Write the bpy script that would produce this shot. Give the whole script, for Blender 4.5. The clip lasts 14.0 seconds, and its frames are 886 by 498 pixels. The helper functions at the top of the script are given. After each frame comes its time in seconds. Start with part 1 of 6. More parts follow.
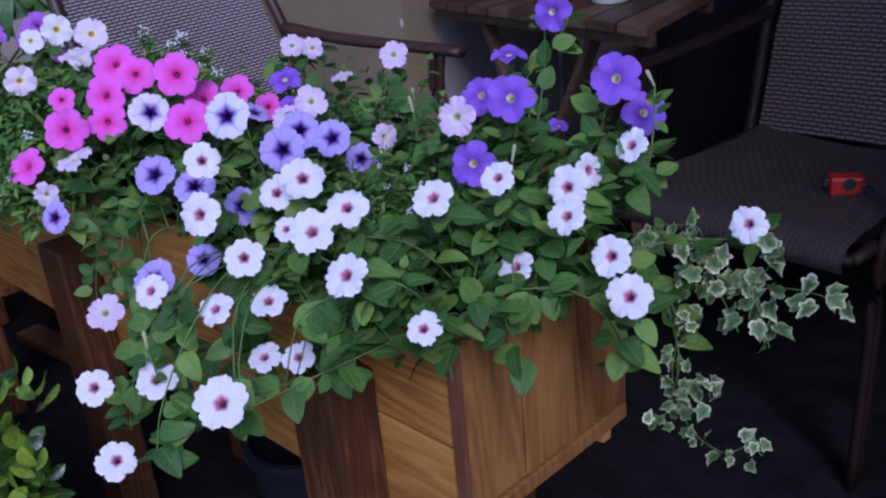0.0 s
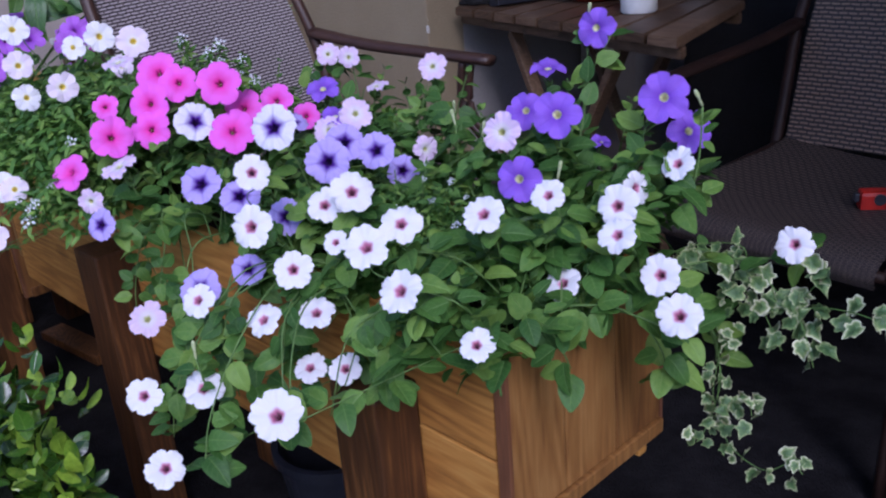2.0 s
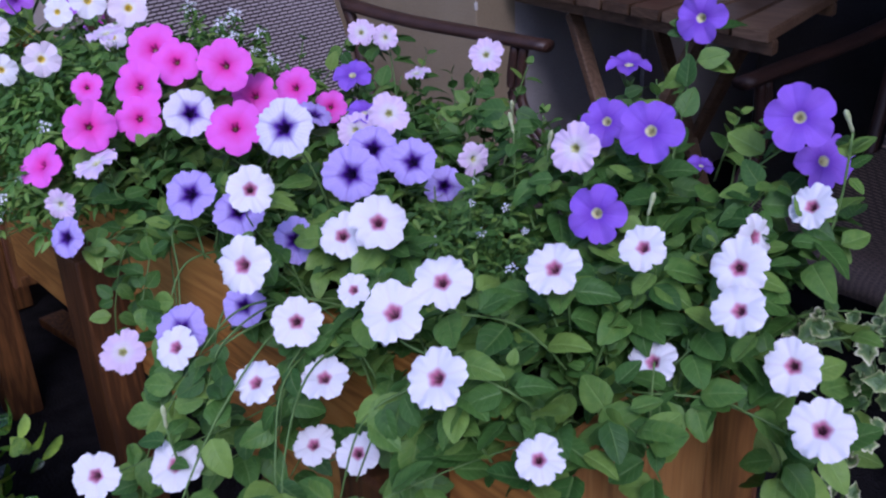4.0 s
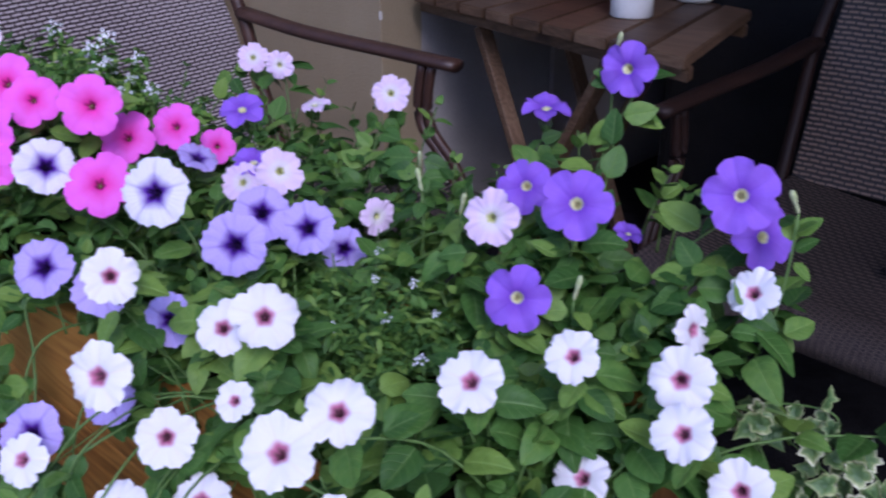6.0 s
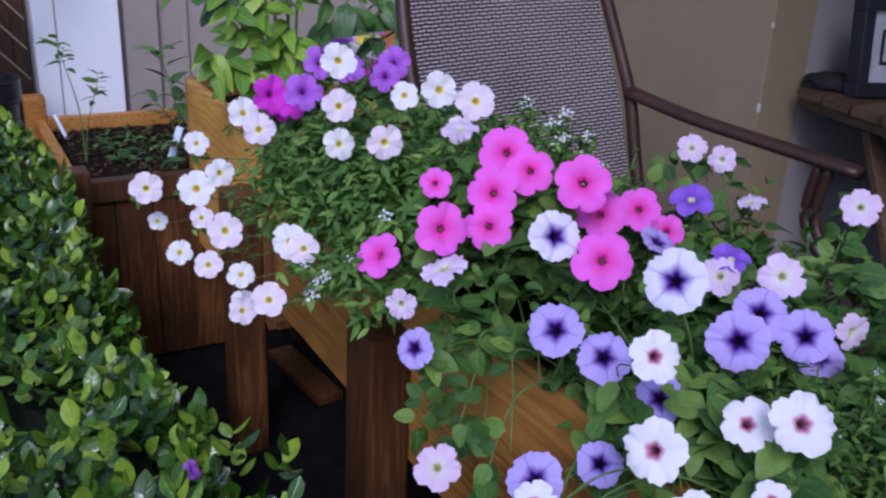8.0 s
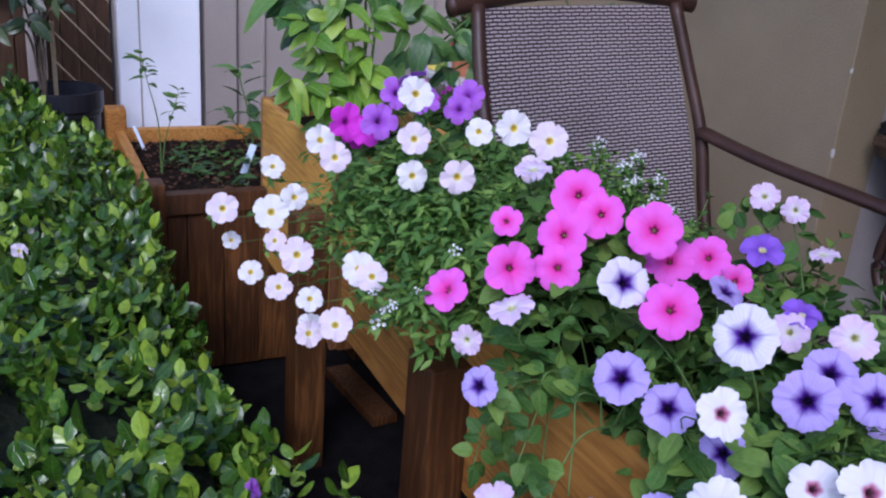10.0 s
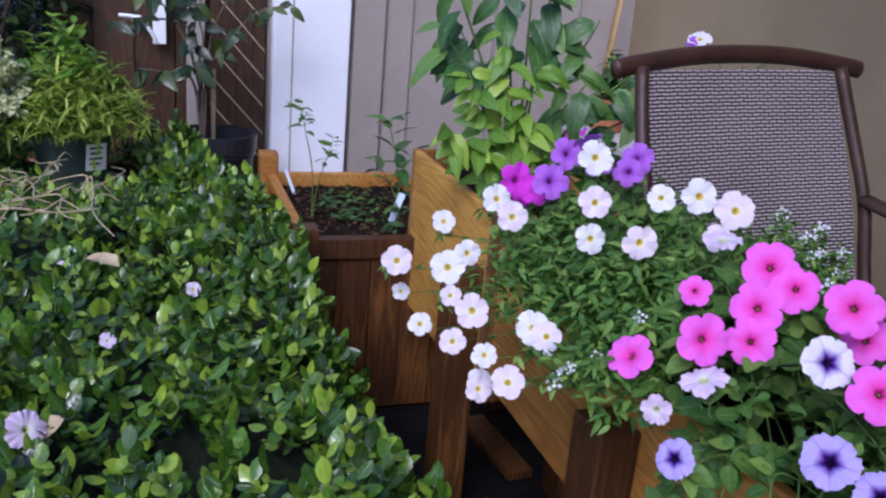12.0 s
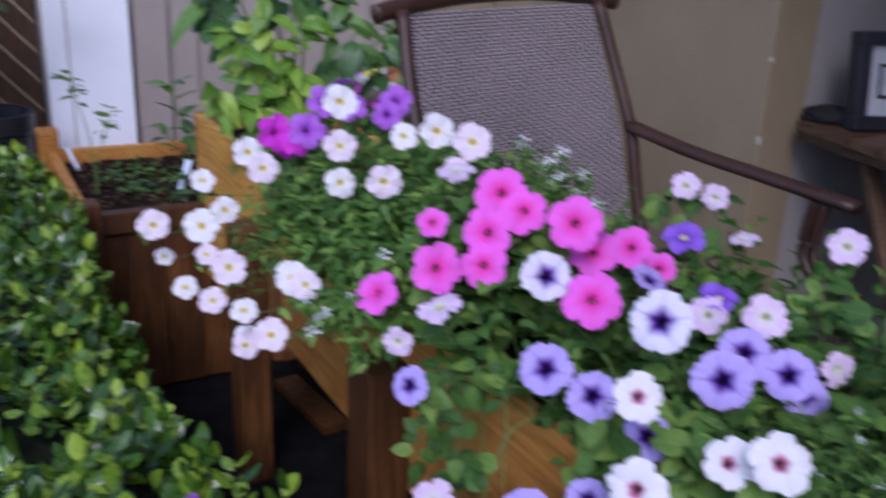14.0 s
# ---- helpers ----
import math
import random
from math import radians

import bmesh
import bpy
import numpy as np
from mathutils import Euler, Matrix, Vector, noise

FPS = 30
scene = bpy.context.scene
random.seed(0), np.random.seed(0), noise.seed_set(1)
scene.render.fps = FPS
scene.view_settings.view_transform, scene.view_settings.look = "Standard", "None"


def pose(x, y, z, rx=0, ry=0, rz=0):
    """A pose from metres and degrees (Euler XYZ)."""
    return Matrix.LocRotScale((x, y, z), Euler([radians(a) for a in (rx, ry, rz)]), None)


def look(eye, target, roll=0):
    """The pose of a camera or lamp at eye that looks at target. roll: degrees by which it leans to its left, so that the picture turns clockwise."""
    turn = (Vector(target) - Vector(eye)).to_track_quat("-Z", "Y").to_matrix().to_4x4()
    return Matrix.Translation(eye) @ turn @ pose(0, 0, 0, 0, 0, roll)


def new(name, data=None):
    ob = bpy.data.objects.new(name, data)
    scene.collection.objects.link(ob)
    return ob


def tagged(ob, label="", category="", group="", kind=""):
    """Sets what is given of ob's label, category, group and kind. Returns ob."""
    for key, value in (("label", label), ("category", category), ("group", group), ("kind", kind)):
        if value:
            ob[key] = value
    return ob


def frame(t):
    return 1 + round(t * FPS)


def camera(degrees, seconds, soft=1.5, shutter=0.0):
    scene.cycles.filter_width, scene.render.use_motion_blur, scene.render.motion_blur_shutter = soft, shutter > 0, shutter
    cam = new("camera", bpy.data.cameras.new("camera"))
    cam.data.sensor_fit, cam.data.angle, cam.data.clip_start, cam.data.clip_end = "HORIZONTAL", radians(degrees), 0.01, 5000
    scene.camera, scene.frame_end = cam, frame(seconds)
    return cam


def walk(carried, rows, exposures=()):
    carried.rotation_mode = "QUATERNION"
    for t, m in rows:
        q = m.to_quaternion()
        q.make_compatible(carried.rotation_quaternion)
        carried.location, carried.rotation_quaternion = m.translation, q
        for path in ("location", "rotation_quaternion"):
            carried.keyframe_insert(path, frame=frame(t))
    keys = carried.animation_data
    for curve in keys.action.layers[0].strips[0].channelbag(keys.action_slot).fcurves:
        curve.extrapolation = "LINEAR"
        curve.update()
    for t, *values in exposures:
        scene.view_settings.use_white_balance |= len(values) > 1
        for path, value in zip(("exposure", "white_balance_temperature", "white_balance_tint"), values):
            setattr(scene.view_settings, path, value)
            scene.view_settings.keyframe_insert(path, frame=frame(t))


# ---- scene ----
# Camera and its way
cam = camera(52.3, 14.0, soft=2.2, shutter=0.4)
PATH = [
    (0, (0.61, -0.586, 1.03), (-0.726, 0.688, 0.262), -5.4),
    (0.5, (0.608, -0.592, 1.043), (-0.712, 0.694, 0.266), -5.2),
    (1, (0.602, -0.597, 1.052), (-0.715, 0.689, 0.271), -5.1),
    (1.5, (0.593, -0.605, 1.053), (-0.734, 0.677, 0.281), -5.1),
    (2, (0.58, -0.619, 1.053), (-0.768, 0.645, 0.286), -4.7),
    (4.5, (0.336, -0.398, 1.017), (-1.035, 0.804, 0.194), -2.1),
    (5, (0.314, -0.357, 1.035), (-0.945, 0.951, 0.197), -0.9),
    (5.5, (0.307, -0.342, 1.049), (-0.89, 1.018, 0.203), 0.0),
    (6, (0.285, -0.358, 1.051), (-0.941, 0.981, 0.213), -0.1),
    (6.5, (0.231, -0.429, 1.065), (-1.088, 0.828, 0.239), 0.1),
    (7, (0.195, -0.493, 1.076), (-1.25, 0.639, 0.281), 0.7),
    (7.5, (0.177, -0.541, 1.081), (-1.367, 0.482, 0.326), 1.8),
    (8, (0.167, -0.567, 1.091), (-1.443, 0.372, 0.364), 2.8),
    (10.5, (0.164, -0.596, 1.119), (-1.537, 0.206, 0.439), 4.6),
    (11, (0.157, -0.624, 1.124), (-1.576, 0.12, 0.457), 4.6),
    (11.5, (0.142, -0.666, 1.124), (-1.622, 0.023, 0.482), 5.2),
    (12, (0.137, -0.686, 1.131), (-1.66, -0.063, 0.514), 5.0),
    (12.5, (0.137, -0.706, 1.134), (-1.686, -0.129, 0.547), 5.5),
    (13, (0.135, -0.715, 1.14), (-1.706, -0.176, 0.576), 5.2),
    (13.5, (0.15, -0.667, 1.132), (-1.648, -0.017, 0.547), 4.0),
    (14, (0.194, -0.563, 1.118), (-1.445, 0.362, 0.441), 2.5),
]
walk(cam, [(t, look(eye, target, roll)) for t, eye, target, roll in PATH],
     exposures=[(0.0, 0.1, 5100, 33), (0.6, 0.18, 5150, 33), (1.0, 0.7, 5400, 30), (1.5, 0.4, 5350, 29), (2.2, 0.44, 5400, 28), (5.0, 0.24, 5250, 36), (6.0, 0.48, 5400, 31), (7.5, 0.1, 5450, 29), (8.2, 0.32, 5500, 28), (11.0, 0.47, 5480, 26), (12.5, 0.5, 5580, 26), (13.4, 0.48, 5560, 27), (14.0, 0.32, 5600, 28)])

# World and light: open shade under a blue sky, with a wide soft light from above and behind the viewer
world = bpy.data.worlds.new("sky")
scene.world = world
world.use_nodes = True
wt = world.node_tree
wt.nodes.clear()
sky = wt.nodes.new("ShaderNodeTexSky")
sky.sky_type = "NISHITA"
sky.sun_disc = False
sky.sun_elevation = radians(44)
sky.sun_rotation = radians(125)
bg = wt.nodes.new("ShaderNodeBackground")
bg.inputs[1].default_value = 0.15
wo = wt.nodes.new("ShaderNodeOutputWorld")
wt.links.new(sky.outputs[0], bg.inputs[0])
wt.links.new(bg.outputs[0], wo.inputs[0])
sun_data = bpy.data.lights.new("sun", "SUN")
sun_data.energy = 1.5
sun_data.angle = radians(25)
sun_data.color = (1.0, 0.97, 0.93)
sun = new("sun", sun_data)
sun.matrix_world = look((2.55, -2.15, 4.0), (-0.8, 0.2, 0.4))


# Materials
def mat(name):
    m = bpy.data.materials.new(name)
    m.use_nodes = True
    return m, m.node_tree.nodes, m.node_tree.links, m.node_tree.nodes["Principled BSDF"]


def node(ns, kind, **kw):
    n = ns.new(kind)
    for k, v in kw.items():
        n.inputs[k].default_value = v
    return n


def ramp(ns, stops):
    r = ns.new("ShaderNodeValToRGB")
    els = r.color_ramp.elements
    while len(els) < len(stops):
        els.new(0.5)
    for e, (p, c) in zip(els, stops):
        e.position, e.color = p, (*c, 1)
    return r


def math_node(ns, ls, op, a, b=None):
    n = ns.new("ShaderNodeMath")
    n.operation = op
    for i, v in enumerate((a, b)):
        if v is None:
            continue
        if isinstance(v, (int, float)):
            n.inputs[i].default_value = v
        else:
            ls.new(v, n.inputs[i])
    return n.outputs[0]


def bump(ns, ls, b, height, strength, dist=0.01):
    n = node(ns, "ShaderNodeBump", Strength=strength, Distance=dist)
    ls.new(height, n.inputs["Height"])
    ls.new(n.outputs[0], b.inputs["Normal"])


def mottled(name, dark, light, scale=8.0, rough=0.8, fine=90.0, bumps=0.3, spec=0.3, detail=5.0, metal=0.0):
    """A plain surface with colour variation at two scales and a fine relief."""
    m, ns, ls, b = mat(name)
    tc = ns.new("ShaderNodeTexCoord")
    a = node(ns, "ShaderNodeTexNoise", Scale=scale, Detail=detail, Roughness=0.6)
    f = node(ns, "ShaderNodeTexNoise", Scale=fine, Detail=4.0)
    ls.new(tc.outputs["Object"], a.inputs["Vector"])
    ls.new(tc.outputs["Object"], f.inputs["Vector"])
    mix = math_node(ns, ls, "ADD", math_node(ns, ls, "MULTIPLY", a.outputs[0], 0.7), math_node(ns, ls, "MULTIPLY", f.outputs[0], 0.3))
    r = ramp(ns, [(0.36, dark), (0.64, light)])
    ls.new(mix, r.inputs[0])
    ls.new(r.outputs[0], b.inputs["Base Color"])
    b.inputs["Roughness"].default_value = rough
    b.inputs["Metallic"].default_value = metal
    b.inputs["Specular IOR Level"].default_value = spec
    bump(ns, ls, b, f.outputs[0], bumps)
    return m


def wood(name, dark, mid, light, axis="X", rough=0.55, knots=True):
    """Stained sawn timber: stretched grain, growth-ring bands, each board of its own tone."""
    m, ns, ls, b = mat(name)
    tc = ns.new("ShaderNodeTexCoord")
    oi = ns.new("ShaderNodeObjectInfo")
    shift = ns.new("ShaderNodeVectorMath")
    shift.operation = "ADD"
    sc = ns.new("ShaderNodeVectorMath")
    sc.operation = "SCALE"
    sc.inputs[0].default_value = (7.3, 3.1, 5.7)
    ls.new(oi.outputs["Random"], sc.inputs["Scale"])
    ls.new(tc.outputs["Object"], shift.inputs[0])
    ls.new(sc.outputs[0], shift.inputs[1])
    mp = ns.new("ShaderNodeMapping")
    mp.inputs["Scale"].default_value = {"X": (0.09, 1, 1), "Y": (1, 0.09, 1), "Z": (1, 1, 0.09)}[axis]
    ls.new(shift.outputs[0], mp.inputs["Vector"])
    warp = node(ns, "ShaderNodeTexNoise", Scale=9.0, Detail=2.0)
    ls.new(mp.outputs[0], warp.inputs["Vector"])
    rings = math_node(ns, ls, "SINE", math_node(ns, ls, "MULTIPLY", warp.outputs[0], 120.0))
    fine = node(ns, "ShaderNodeTexNoise", Scale=190.0, Detail=4.0)
    ls.new(mp.outputs[0], fine.inputs["Vector"])
    blotch = node(ns, "ShaderNodeTexNoise", Scale=4.5, Detail=3.0)
    ls.new(shift.outputs[0], blotch.inputs["Vector"])
    v = math_node(ns, ls, "ADD", math_node(ns, ls, "MULTIPLY", rings, 0.06), math_node(ns, ls, "MULTIPLY", fine.outputs[0], 0.35))
    v = math_node(ns, ls, "ADD", v, math_node(ns, ls, "MULTIPLY", blotch.outputs[0], 0.5))
    v = math_node(ns, ls, "ADD", v, math_node(ns, ls, "MULTIPLY", math_node(ns, ls, "SUBTRACT", oi.outputs["Random"], 0.5), 0.16))
    if knots:
        km = ns.new("ShaderNodeMapping")
        km.inputs["Scale"].default_value = {"X": (0.5, 1, 1), "Y": (1, 0.5, 1), "Z": (1, 1, 0.5)}[axis]
        ls.new(shift.outputs[0], km.inputs["Vector"])
        vo = node(ns, "ShaderNodeTexVoronoi", Scale=6.5)
        ls.new(km.outputs[0], vo.inputs["Vector"])
        pick = ns.new("ShaderNodeSeparateColor")
        ls.new(vo.outputs["Color"], pick.inputs[0])
        spot = math_node(ns, ls, "MAXIMUM", math_node(ns, ls, "SUBTRACT", 1.0, math_node(ns, ls, "MULTIPLY", vo.outputs["Distance"], 7.0)), 0.0)
        spot = math_node(ns, ls, "MULTIPLY", math_node(ns, ls, "POWER", spot, 0.6), math_node(ns, ls, "GREATER_THAN", pick.outputs[0], 0.62))
        v = math_node(ns, ls, "SUBTRACT", v, math_node(ns, ls, "MULTIPLY", spot, 0.34))
    r = ramp(ns, [(0.22, dark), (0.46, mid), (0.72, light)])
    ls.new(v, r.inputs[0])
    ls.new(r.outputs[0], b.inputs["Base Color"])
    b.inputs["Roughness"].default_value = rough
    b.inputs["Specular IOR Level"].default_value = 0.35
    bump(ns, ls, b, v, 0.35, 0.004)
    return m


def leaf_mat(name, dark, mid, light, rough=0.45, clear=0.25, gloss=0.5, veins=0.3):
    """Foliage: every leaf of its own tone, with a paler midrib and side veins, and light through the blade."""
    m, ns, ls, b = mat(name)
    geo = ns.new("ShaderNodeNewGeometry")
    oi = ns.new("ShaderNodeObjectInfo")
    v = math_node(ns, ls, "FRACT", math_node(ns, ls, "ADD", geo.outputs["Random Per Island"], oi.outputs["Random"]))
    r = ramp(ns, [(0.0, dark), (0.6, mid), (1.0, light)])
    tc = ns.new("ShaderNodeTexCoord")
    n = node(ns, "ShaderNodeTexNoise", Scale=120.0, Detail=3.0)
    ls.new(tc.outputs["Object"], n.inputs["Vector"])
    v2 = math_node(ns, ls, "ADD", v, math_node(ns, ls, "MULTIPLY", math_node(ns, ls, "SUBTRACT", n.outputs[0], 0.5), 0.5))
    ls.new(v2, r.inputs[0])
    uv = ns.new("ShaderNodeUVMap")
    sep = ns.new("ShaderNodeSeparateXYZ")
    ls.new(uv.outputs[0], sep.inputs[0])
    off = math_node(ns, ls, "ABSOLUTE", math_node(ns, ls, "SUBTRACT", math_node(ns, ls, "MULTIPLY", sep.outputs[0], 2.0), 1.0))
    rib = math_node(ns, ls, "MAXIMUM", math_node(ns, ls, "SUBTRACT", 1.0, math_node(ns, ls, "MULTIPLY", off, 9.0)), 0.0)
    run = math_node(ns, ls, "SUBTRACT", math_node(ns, ls, "MULTIPLY", sep.outputs[1], 5.5), math_node(ns, ls, "MULTIPLY", off, 1.5))
    side = math_node(ns, ls, "ABSOLUTE", math_node(ns, ls, "SINE", math_node(ns, ls, "MULTIPLY", run, 3.14159)))
    side = math_node(ns, ls, "POWER", math_node(ns, ls, "SUBTRACT", 1.0, side), 6.0)
    web = math_node(ns, ls, "MINIMUM", math_node(ns, ls, "ADD", rib, math_node(ns, ls, "MULTIPLY", side, 0.6)), 1.0)
    mc = ns.new("ShaderNodeMix")
    mc.data_type = "RGBA"
    ls.new(math_node(ns, ls, "MULTIPLY", web, veins), mc.inputs[0])
    ls.new(r.outputs[0], mc.inputs[6])
    mc.inputs[7].default_value = (*[min(0.8, 1.25 * c + 0.07) for c in light], 1)
    col = mc.outputs[2]
    ls.new(col, b.inputs["Base Color"])
    b.inputs["Roughness"].default_value = rough
    b.inputs["Specular IOR Level"].default_value = gloss
    relief = math_node(ns, ls, "SUBTRACT", math_node(ns, ls, "MULTIPLY", n.outputs[0], 0.6), math_node(ns, ls, "MULTIPLY", web, 0.8))
    bump(ns, ls, b, relief, 0.45, 0.002)
    tr = ns.new("ShaderNodeBsdfTranslucent")
    ls.new(col, tr.inputs["Color"])
    mx = ns.new("ShaderNodeMixShader")
    mx.inputs[0].default_value = clear
    ls.new(b.outputs[0], mx.inputs[1])
    ls.new(tr.outputs[0], mx.inputs[2])
    ls.new(mx.outputs[0], ns["Material Output"].inputs["Surface"])
    return m


def petal_mat(name, edge, inner, eye, eye_r, inner_r, star=0.0, veins=0.0, vein_col=(0.1, 0.02, 0.25), spread=0.12, fade_w=0.22):
    """Petunia corolla: colour runs from the throat out along the radius of the flower, with a five-armed star and veins."""
    m, ns, ls, b = mat(name)
    tc = ns.new("ShaderNodeTexCoord")
    sep = ns.new("ShaderNodeSeparateXYZ")
    ls.new(tc.outputs["Object"], sep.inputs[0])
    x, y = sep.outputs[0], sep.outputs[1]
    r = math_node(ns, ls, "SQRT", math_node(ns, ls, "ADD", math_node(ns, ls, "MULTIPLY", x, x), math_node(ns, ls, "MULTIPLY", y, y)))
    th = math_node(ns, ls, "ARCTAN2", y, x)
    nz = node(ns, "ShaderNodeTexNoise", Scale=1.8, Detail=3.0)
    ls.new(tc.outputs["Object"], nz.inputs["Vector"])
    c5 = math_node(ns, ls, "COSINE", math_node(ns, ls, "MULTIPLY", th, 5.0))
    rr = math_node(ns, ls, "SUBTRACT", r, math_node(ns, ls, "MULTIPLY", c5, star))
    rr = math_node(ns, ls, "ADD", rr, math_node(ns, ls, "MULTIPLY", math_node(ns, ls, "SUBTRACT", nz.outputs[0], 0.5), spread))
    if veins:
        fine = math_node(ns, ls, "ABSOLUTE", math_node(ns, ls, "SINE", math_node(ns, ls, "ADD", math_node(ns, ls, "MULTIPLY", th, 17.5), math_node(ns, ls, "MULTIPLY", nz.outputs[0], 3.0))))
        fine = math_node(ns, ls, "POWER", math_node(ns, ls, "SUBTRACT", 1.0, fine), 7.0)
        main = math_node(ns, ls, "POWER", math_node(ns, ls, "MAXIMUM", c5, 0.0), 40.0)
        vv = math_node(ns, ls, "MULTIPLY", math_node(ns, ls, "ADD", math_node(ns, ls, "MULTIPLY", fine, 0.75), main), veins)
        fade = math_node(ns, ls, "MAXIMUM", math_node(ns, ls, "SUBTRACT", 1.05, r), 0.0)
        vv = math_node(ns, ls, "MINIMUM", math_node(ns, ls, "MULTIPLY", vv, fade), 1.0)
    cr = ramp(ns, [(0.0, eye), (eye_r, eye), (min(eye_r + 0.1, inner_r), inner), (inner_r, inner), (min(inner_r + fade_w, 0.98), edge), (1.0, edge)])
    ls.new(rr, cr.inputs[0])
    col = cr.outputs[0]
    if veins:
        mx = ns.new("ShaderNodeMix")
        mx.data_type = "RGBA"
        ls.new(vv, mx.inputs[0])
        ls.new(col, mx.inputs[6])
        mx.inputs[7].default_value = (*vein_col, 1)
        col = mx.outputs[2]
    ls.new(col, b.inputs["Base Color"])
    b.inputs["Roughness"].default_value = 0.65
    b.inputs["Specular IOR Level"].default_value = 0.2
    ridge = node(ns, "ShaderNodeTexNoise", Scale=9.0, Detail=3.0)
    ls.new(tc.outputs["Object"], ridge.inputs["Vector"])
    pleat = math_node(ns, ls, "MULTIPLY", math_node(ns, ls, "ABSOLUTE", math_node(ns, ls, "SINE", math_node(ns, ls, "ADD", math_node(ns, ls, "MULTIPLY", th, 7.5), math_node(ns, ls, "MULTIPLY", nz.outputs[0], 4.0)))), 0.35)
    pleat = math_node(ns, ls, "SUBTRACT", pleat, math_node(ns, ls, "POWER", math_node(ns, ls, "MAXIMUM", c5, 0.0), 60.0))
    fold = math_node(ns, ls, "ADD", math_node(ns, ls, "MULTIPLY", ridge.outputs[0], 0.9), math_node(ns, ls, "MULTIPLY", pleat, r))
    bump(ns, ls, b, fold, 0.09, 0.1)
    tr = ns.new("ShaderNodeBsdfTranslucent")
    ls.new(col, tr.inputs["Color"])
    mxs = ns.new("ShaderNodeMixShader")
    mxs.inputs[0].default_value = 0.3
    ls.new(b.outputs[0], mxs.inputs[1])
    ls.new(tr.outputs[0], mxs.inputs[2])
    ls.new(mxs.outputs[0], ns["Material Output"].inputs["Surface"])
    return m


def woven(name, light, dark, w, hgt, gap, thin):
    """Woven synthetic sling: short flat strands in rows with dark gaps."""
    m, ns, ls, b = mat(name)
    uv = ns.new("ShaderNodeUVMap")
    sep = ns.new("ShaderNodeSeparateXYZ")
    ls.new(uv.outputs[0], sep.inputs[0])
    wob = node(ns, "ShaderNodeTexNoise", Scale=60.0, Detail=2.0)
    ls.new(uv.outputs[0], wob.inputs["Vector"])
    wave = math_node(ns, ls, "MULTIPLY", math_node(ns, ls, "SINE", math_node(ns, ls, "MULTIPLY", sep.outputs[0], 3.14159 / w)), 0.04)
    row = math_node(ns, ls, "ADD", math_node(ns, ls, "MULTIPLY", sep.outputs[1], 1 / hgt), math_node(ns, ls, "ADD", wave, math_node(ns, ls, "MULTIPLY", wob.outputs[0], 0.1)))
    strand = math_node(ns, ls, "POWER", math_node(ns, ls, "ABSOLUTE", math_node(ns, ls, "SINE", math_node(ns, ls, "MULTIPLY", row, 3.14159))), thin)
    step = math_node(ns, ls, "MULTIPLY", math_node(ns, ls, "FLOOR", row), 0.5)
    cell = math_node(ns, ls, "FRACT", math_node(ns, ls, "ADD", math_node(ns, ls, "MULTIPLY", sep.outputs[0], 1 / w), step))
    dash = math_node(ns, ls, "GREATER_THAN", cell, gap)
    v = math_node(ns, ls, "MULTIPLY", strand, math_node(ns, ls, "ADD", math_node(ns, ls, "MULTIPLY", dash, 0.6), 0.4))
    big = node(ns, "ShaderNodeTexNoise", Scale=5.0, Detail=3.0)
    ls.new(uv.outputs[0], big.inputs["Vector"])
    v2 = math_node(ns, ls, "MULTIPLY", v, math_node(ns, ls, "ADD", math_node(ns, ls, "MULTIPLY", big.outputs[0], 0.5), 0.75))
    r = ramp(ns, [(0.25, dark), (0.6, [0.5 * (p + q) for p, q in zip(dark, light)]), (0.9, light)])
    ls.new(v2, r.inputs[0])
    ls.new(r.outputs[0], b.inputs["Base Color"])
    b.inputs["Roughness"].default_value = 0.6
    bump(ns, ls, b, v, 0.5, 0.002)
    return m


WOOD = wood("cedar", (0.16, 0.055, 0.011), (0.42, 0.185, 0.036), (0.59, 0.32, 0.08), "X")
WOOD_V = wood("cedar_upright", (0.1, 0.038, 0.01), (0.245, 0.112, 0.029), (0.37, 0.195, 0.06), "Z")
WOOD_LEG = wood("stained_post", (0.024, 0.009, 0.003), (0.07, 0.027, 0.0075), (0.24, 0.1, 0.026), "Z")
WOOD_PALE = wood("new_cedar", (0.3, 0.13, 0.026), (0.56, 0.29, 0.055), (0.7, 0.42, 0.1), "X")
WOOD_DARK = wood("dark_slats", (0.036, 0.019, 0.009), (0.105, 0.06, 0.032), (0.185, 0.115, 0.067), "X")
MULCH = mottled("brown_mulch", (0.05, 0.022, 0.012), (0.16, 0.075, 0.04), 30, 0.95, 120, 1.0)
SOIL = mottled("potting_soil", (0.006, 0.004, 0.003), (0.032, 0.022, 0.016), 60, 0.95, 220, 1.0, 0.06)
# Concrete set far darker than its own tone, with porch shade included
FLOOR = mottled("shade_toned_concrete", (0.006, 0.0055, 0.006), (0.018, 0.0165, 0.0175), 14, 0.9, 160, 0.7, 0.08)
TAN = mottled("tan_stucco", (0.262, 0.2, 0.118), (0.325, 0.255, 0.155), 2.5, 0.9, 160, 0.35)
# The tan stucco's side turned from the light, its cooler shade tone painted in
RECESS = mottled("stucco_shaded_side", (0.3, 0.27, 0.25), (0.37, 0.34, 0.315), 2.5, 0.9, 160, 0.35)
CHALK = mottled("bare_plaster", (0.5, 0.46, 0.4), (0.66, 0.62, 0.56), 40, 0.9, 160, 0.4)
SIDING = mottled("taupe_siding", (0.31, 0.27, 0.24), (0.365, 0.325, 0.29), 3, 0.75, 140, 0.15)
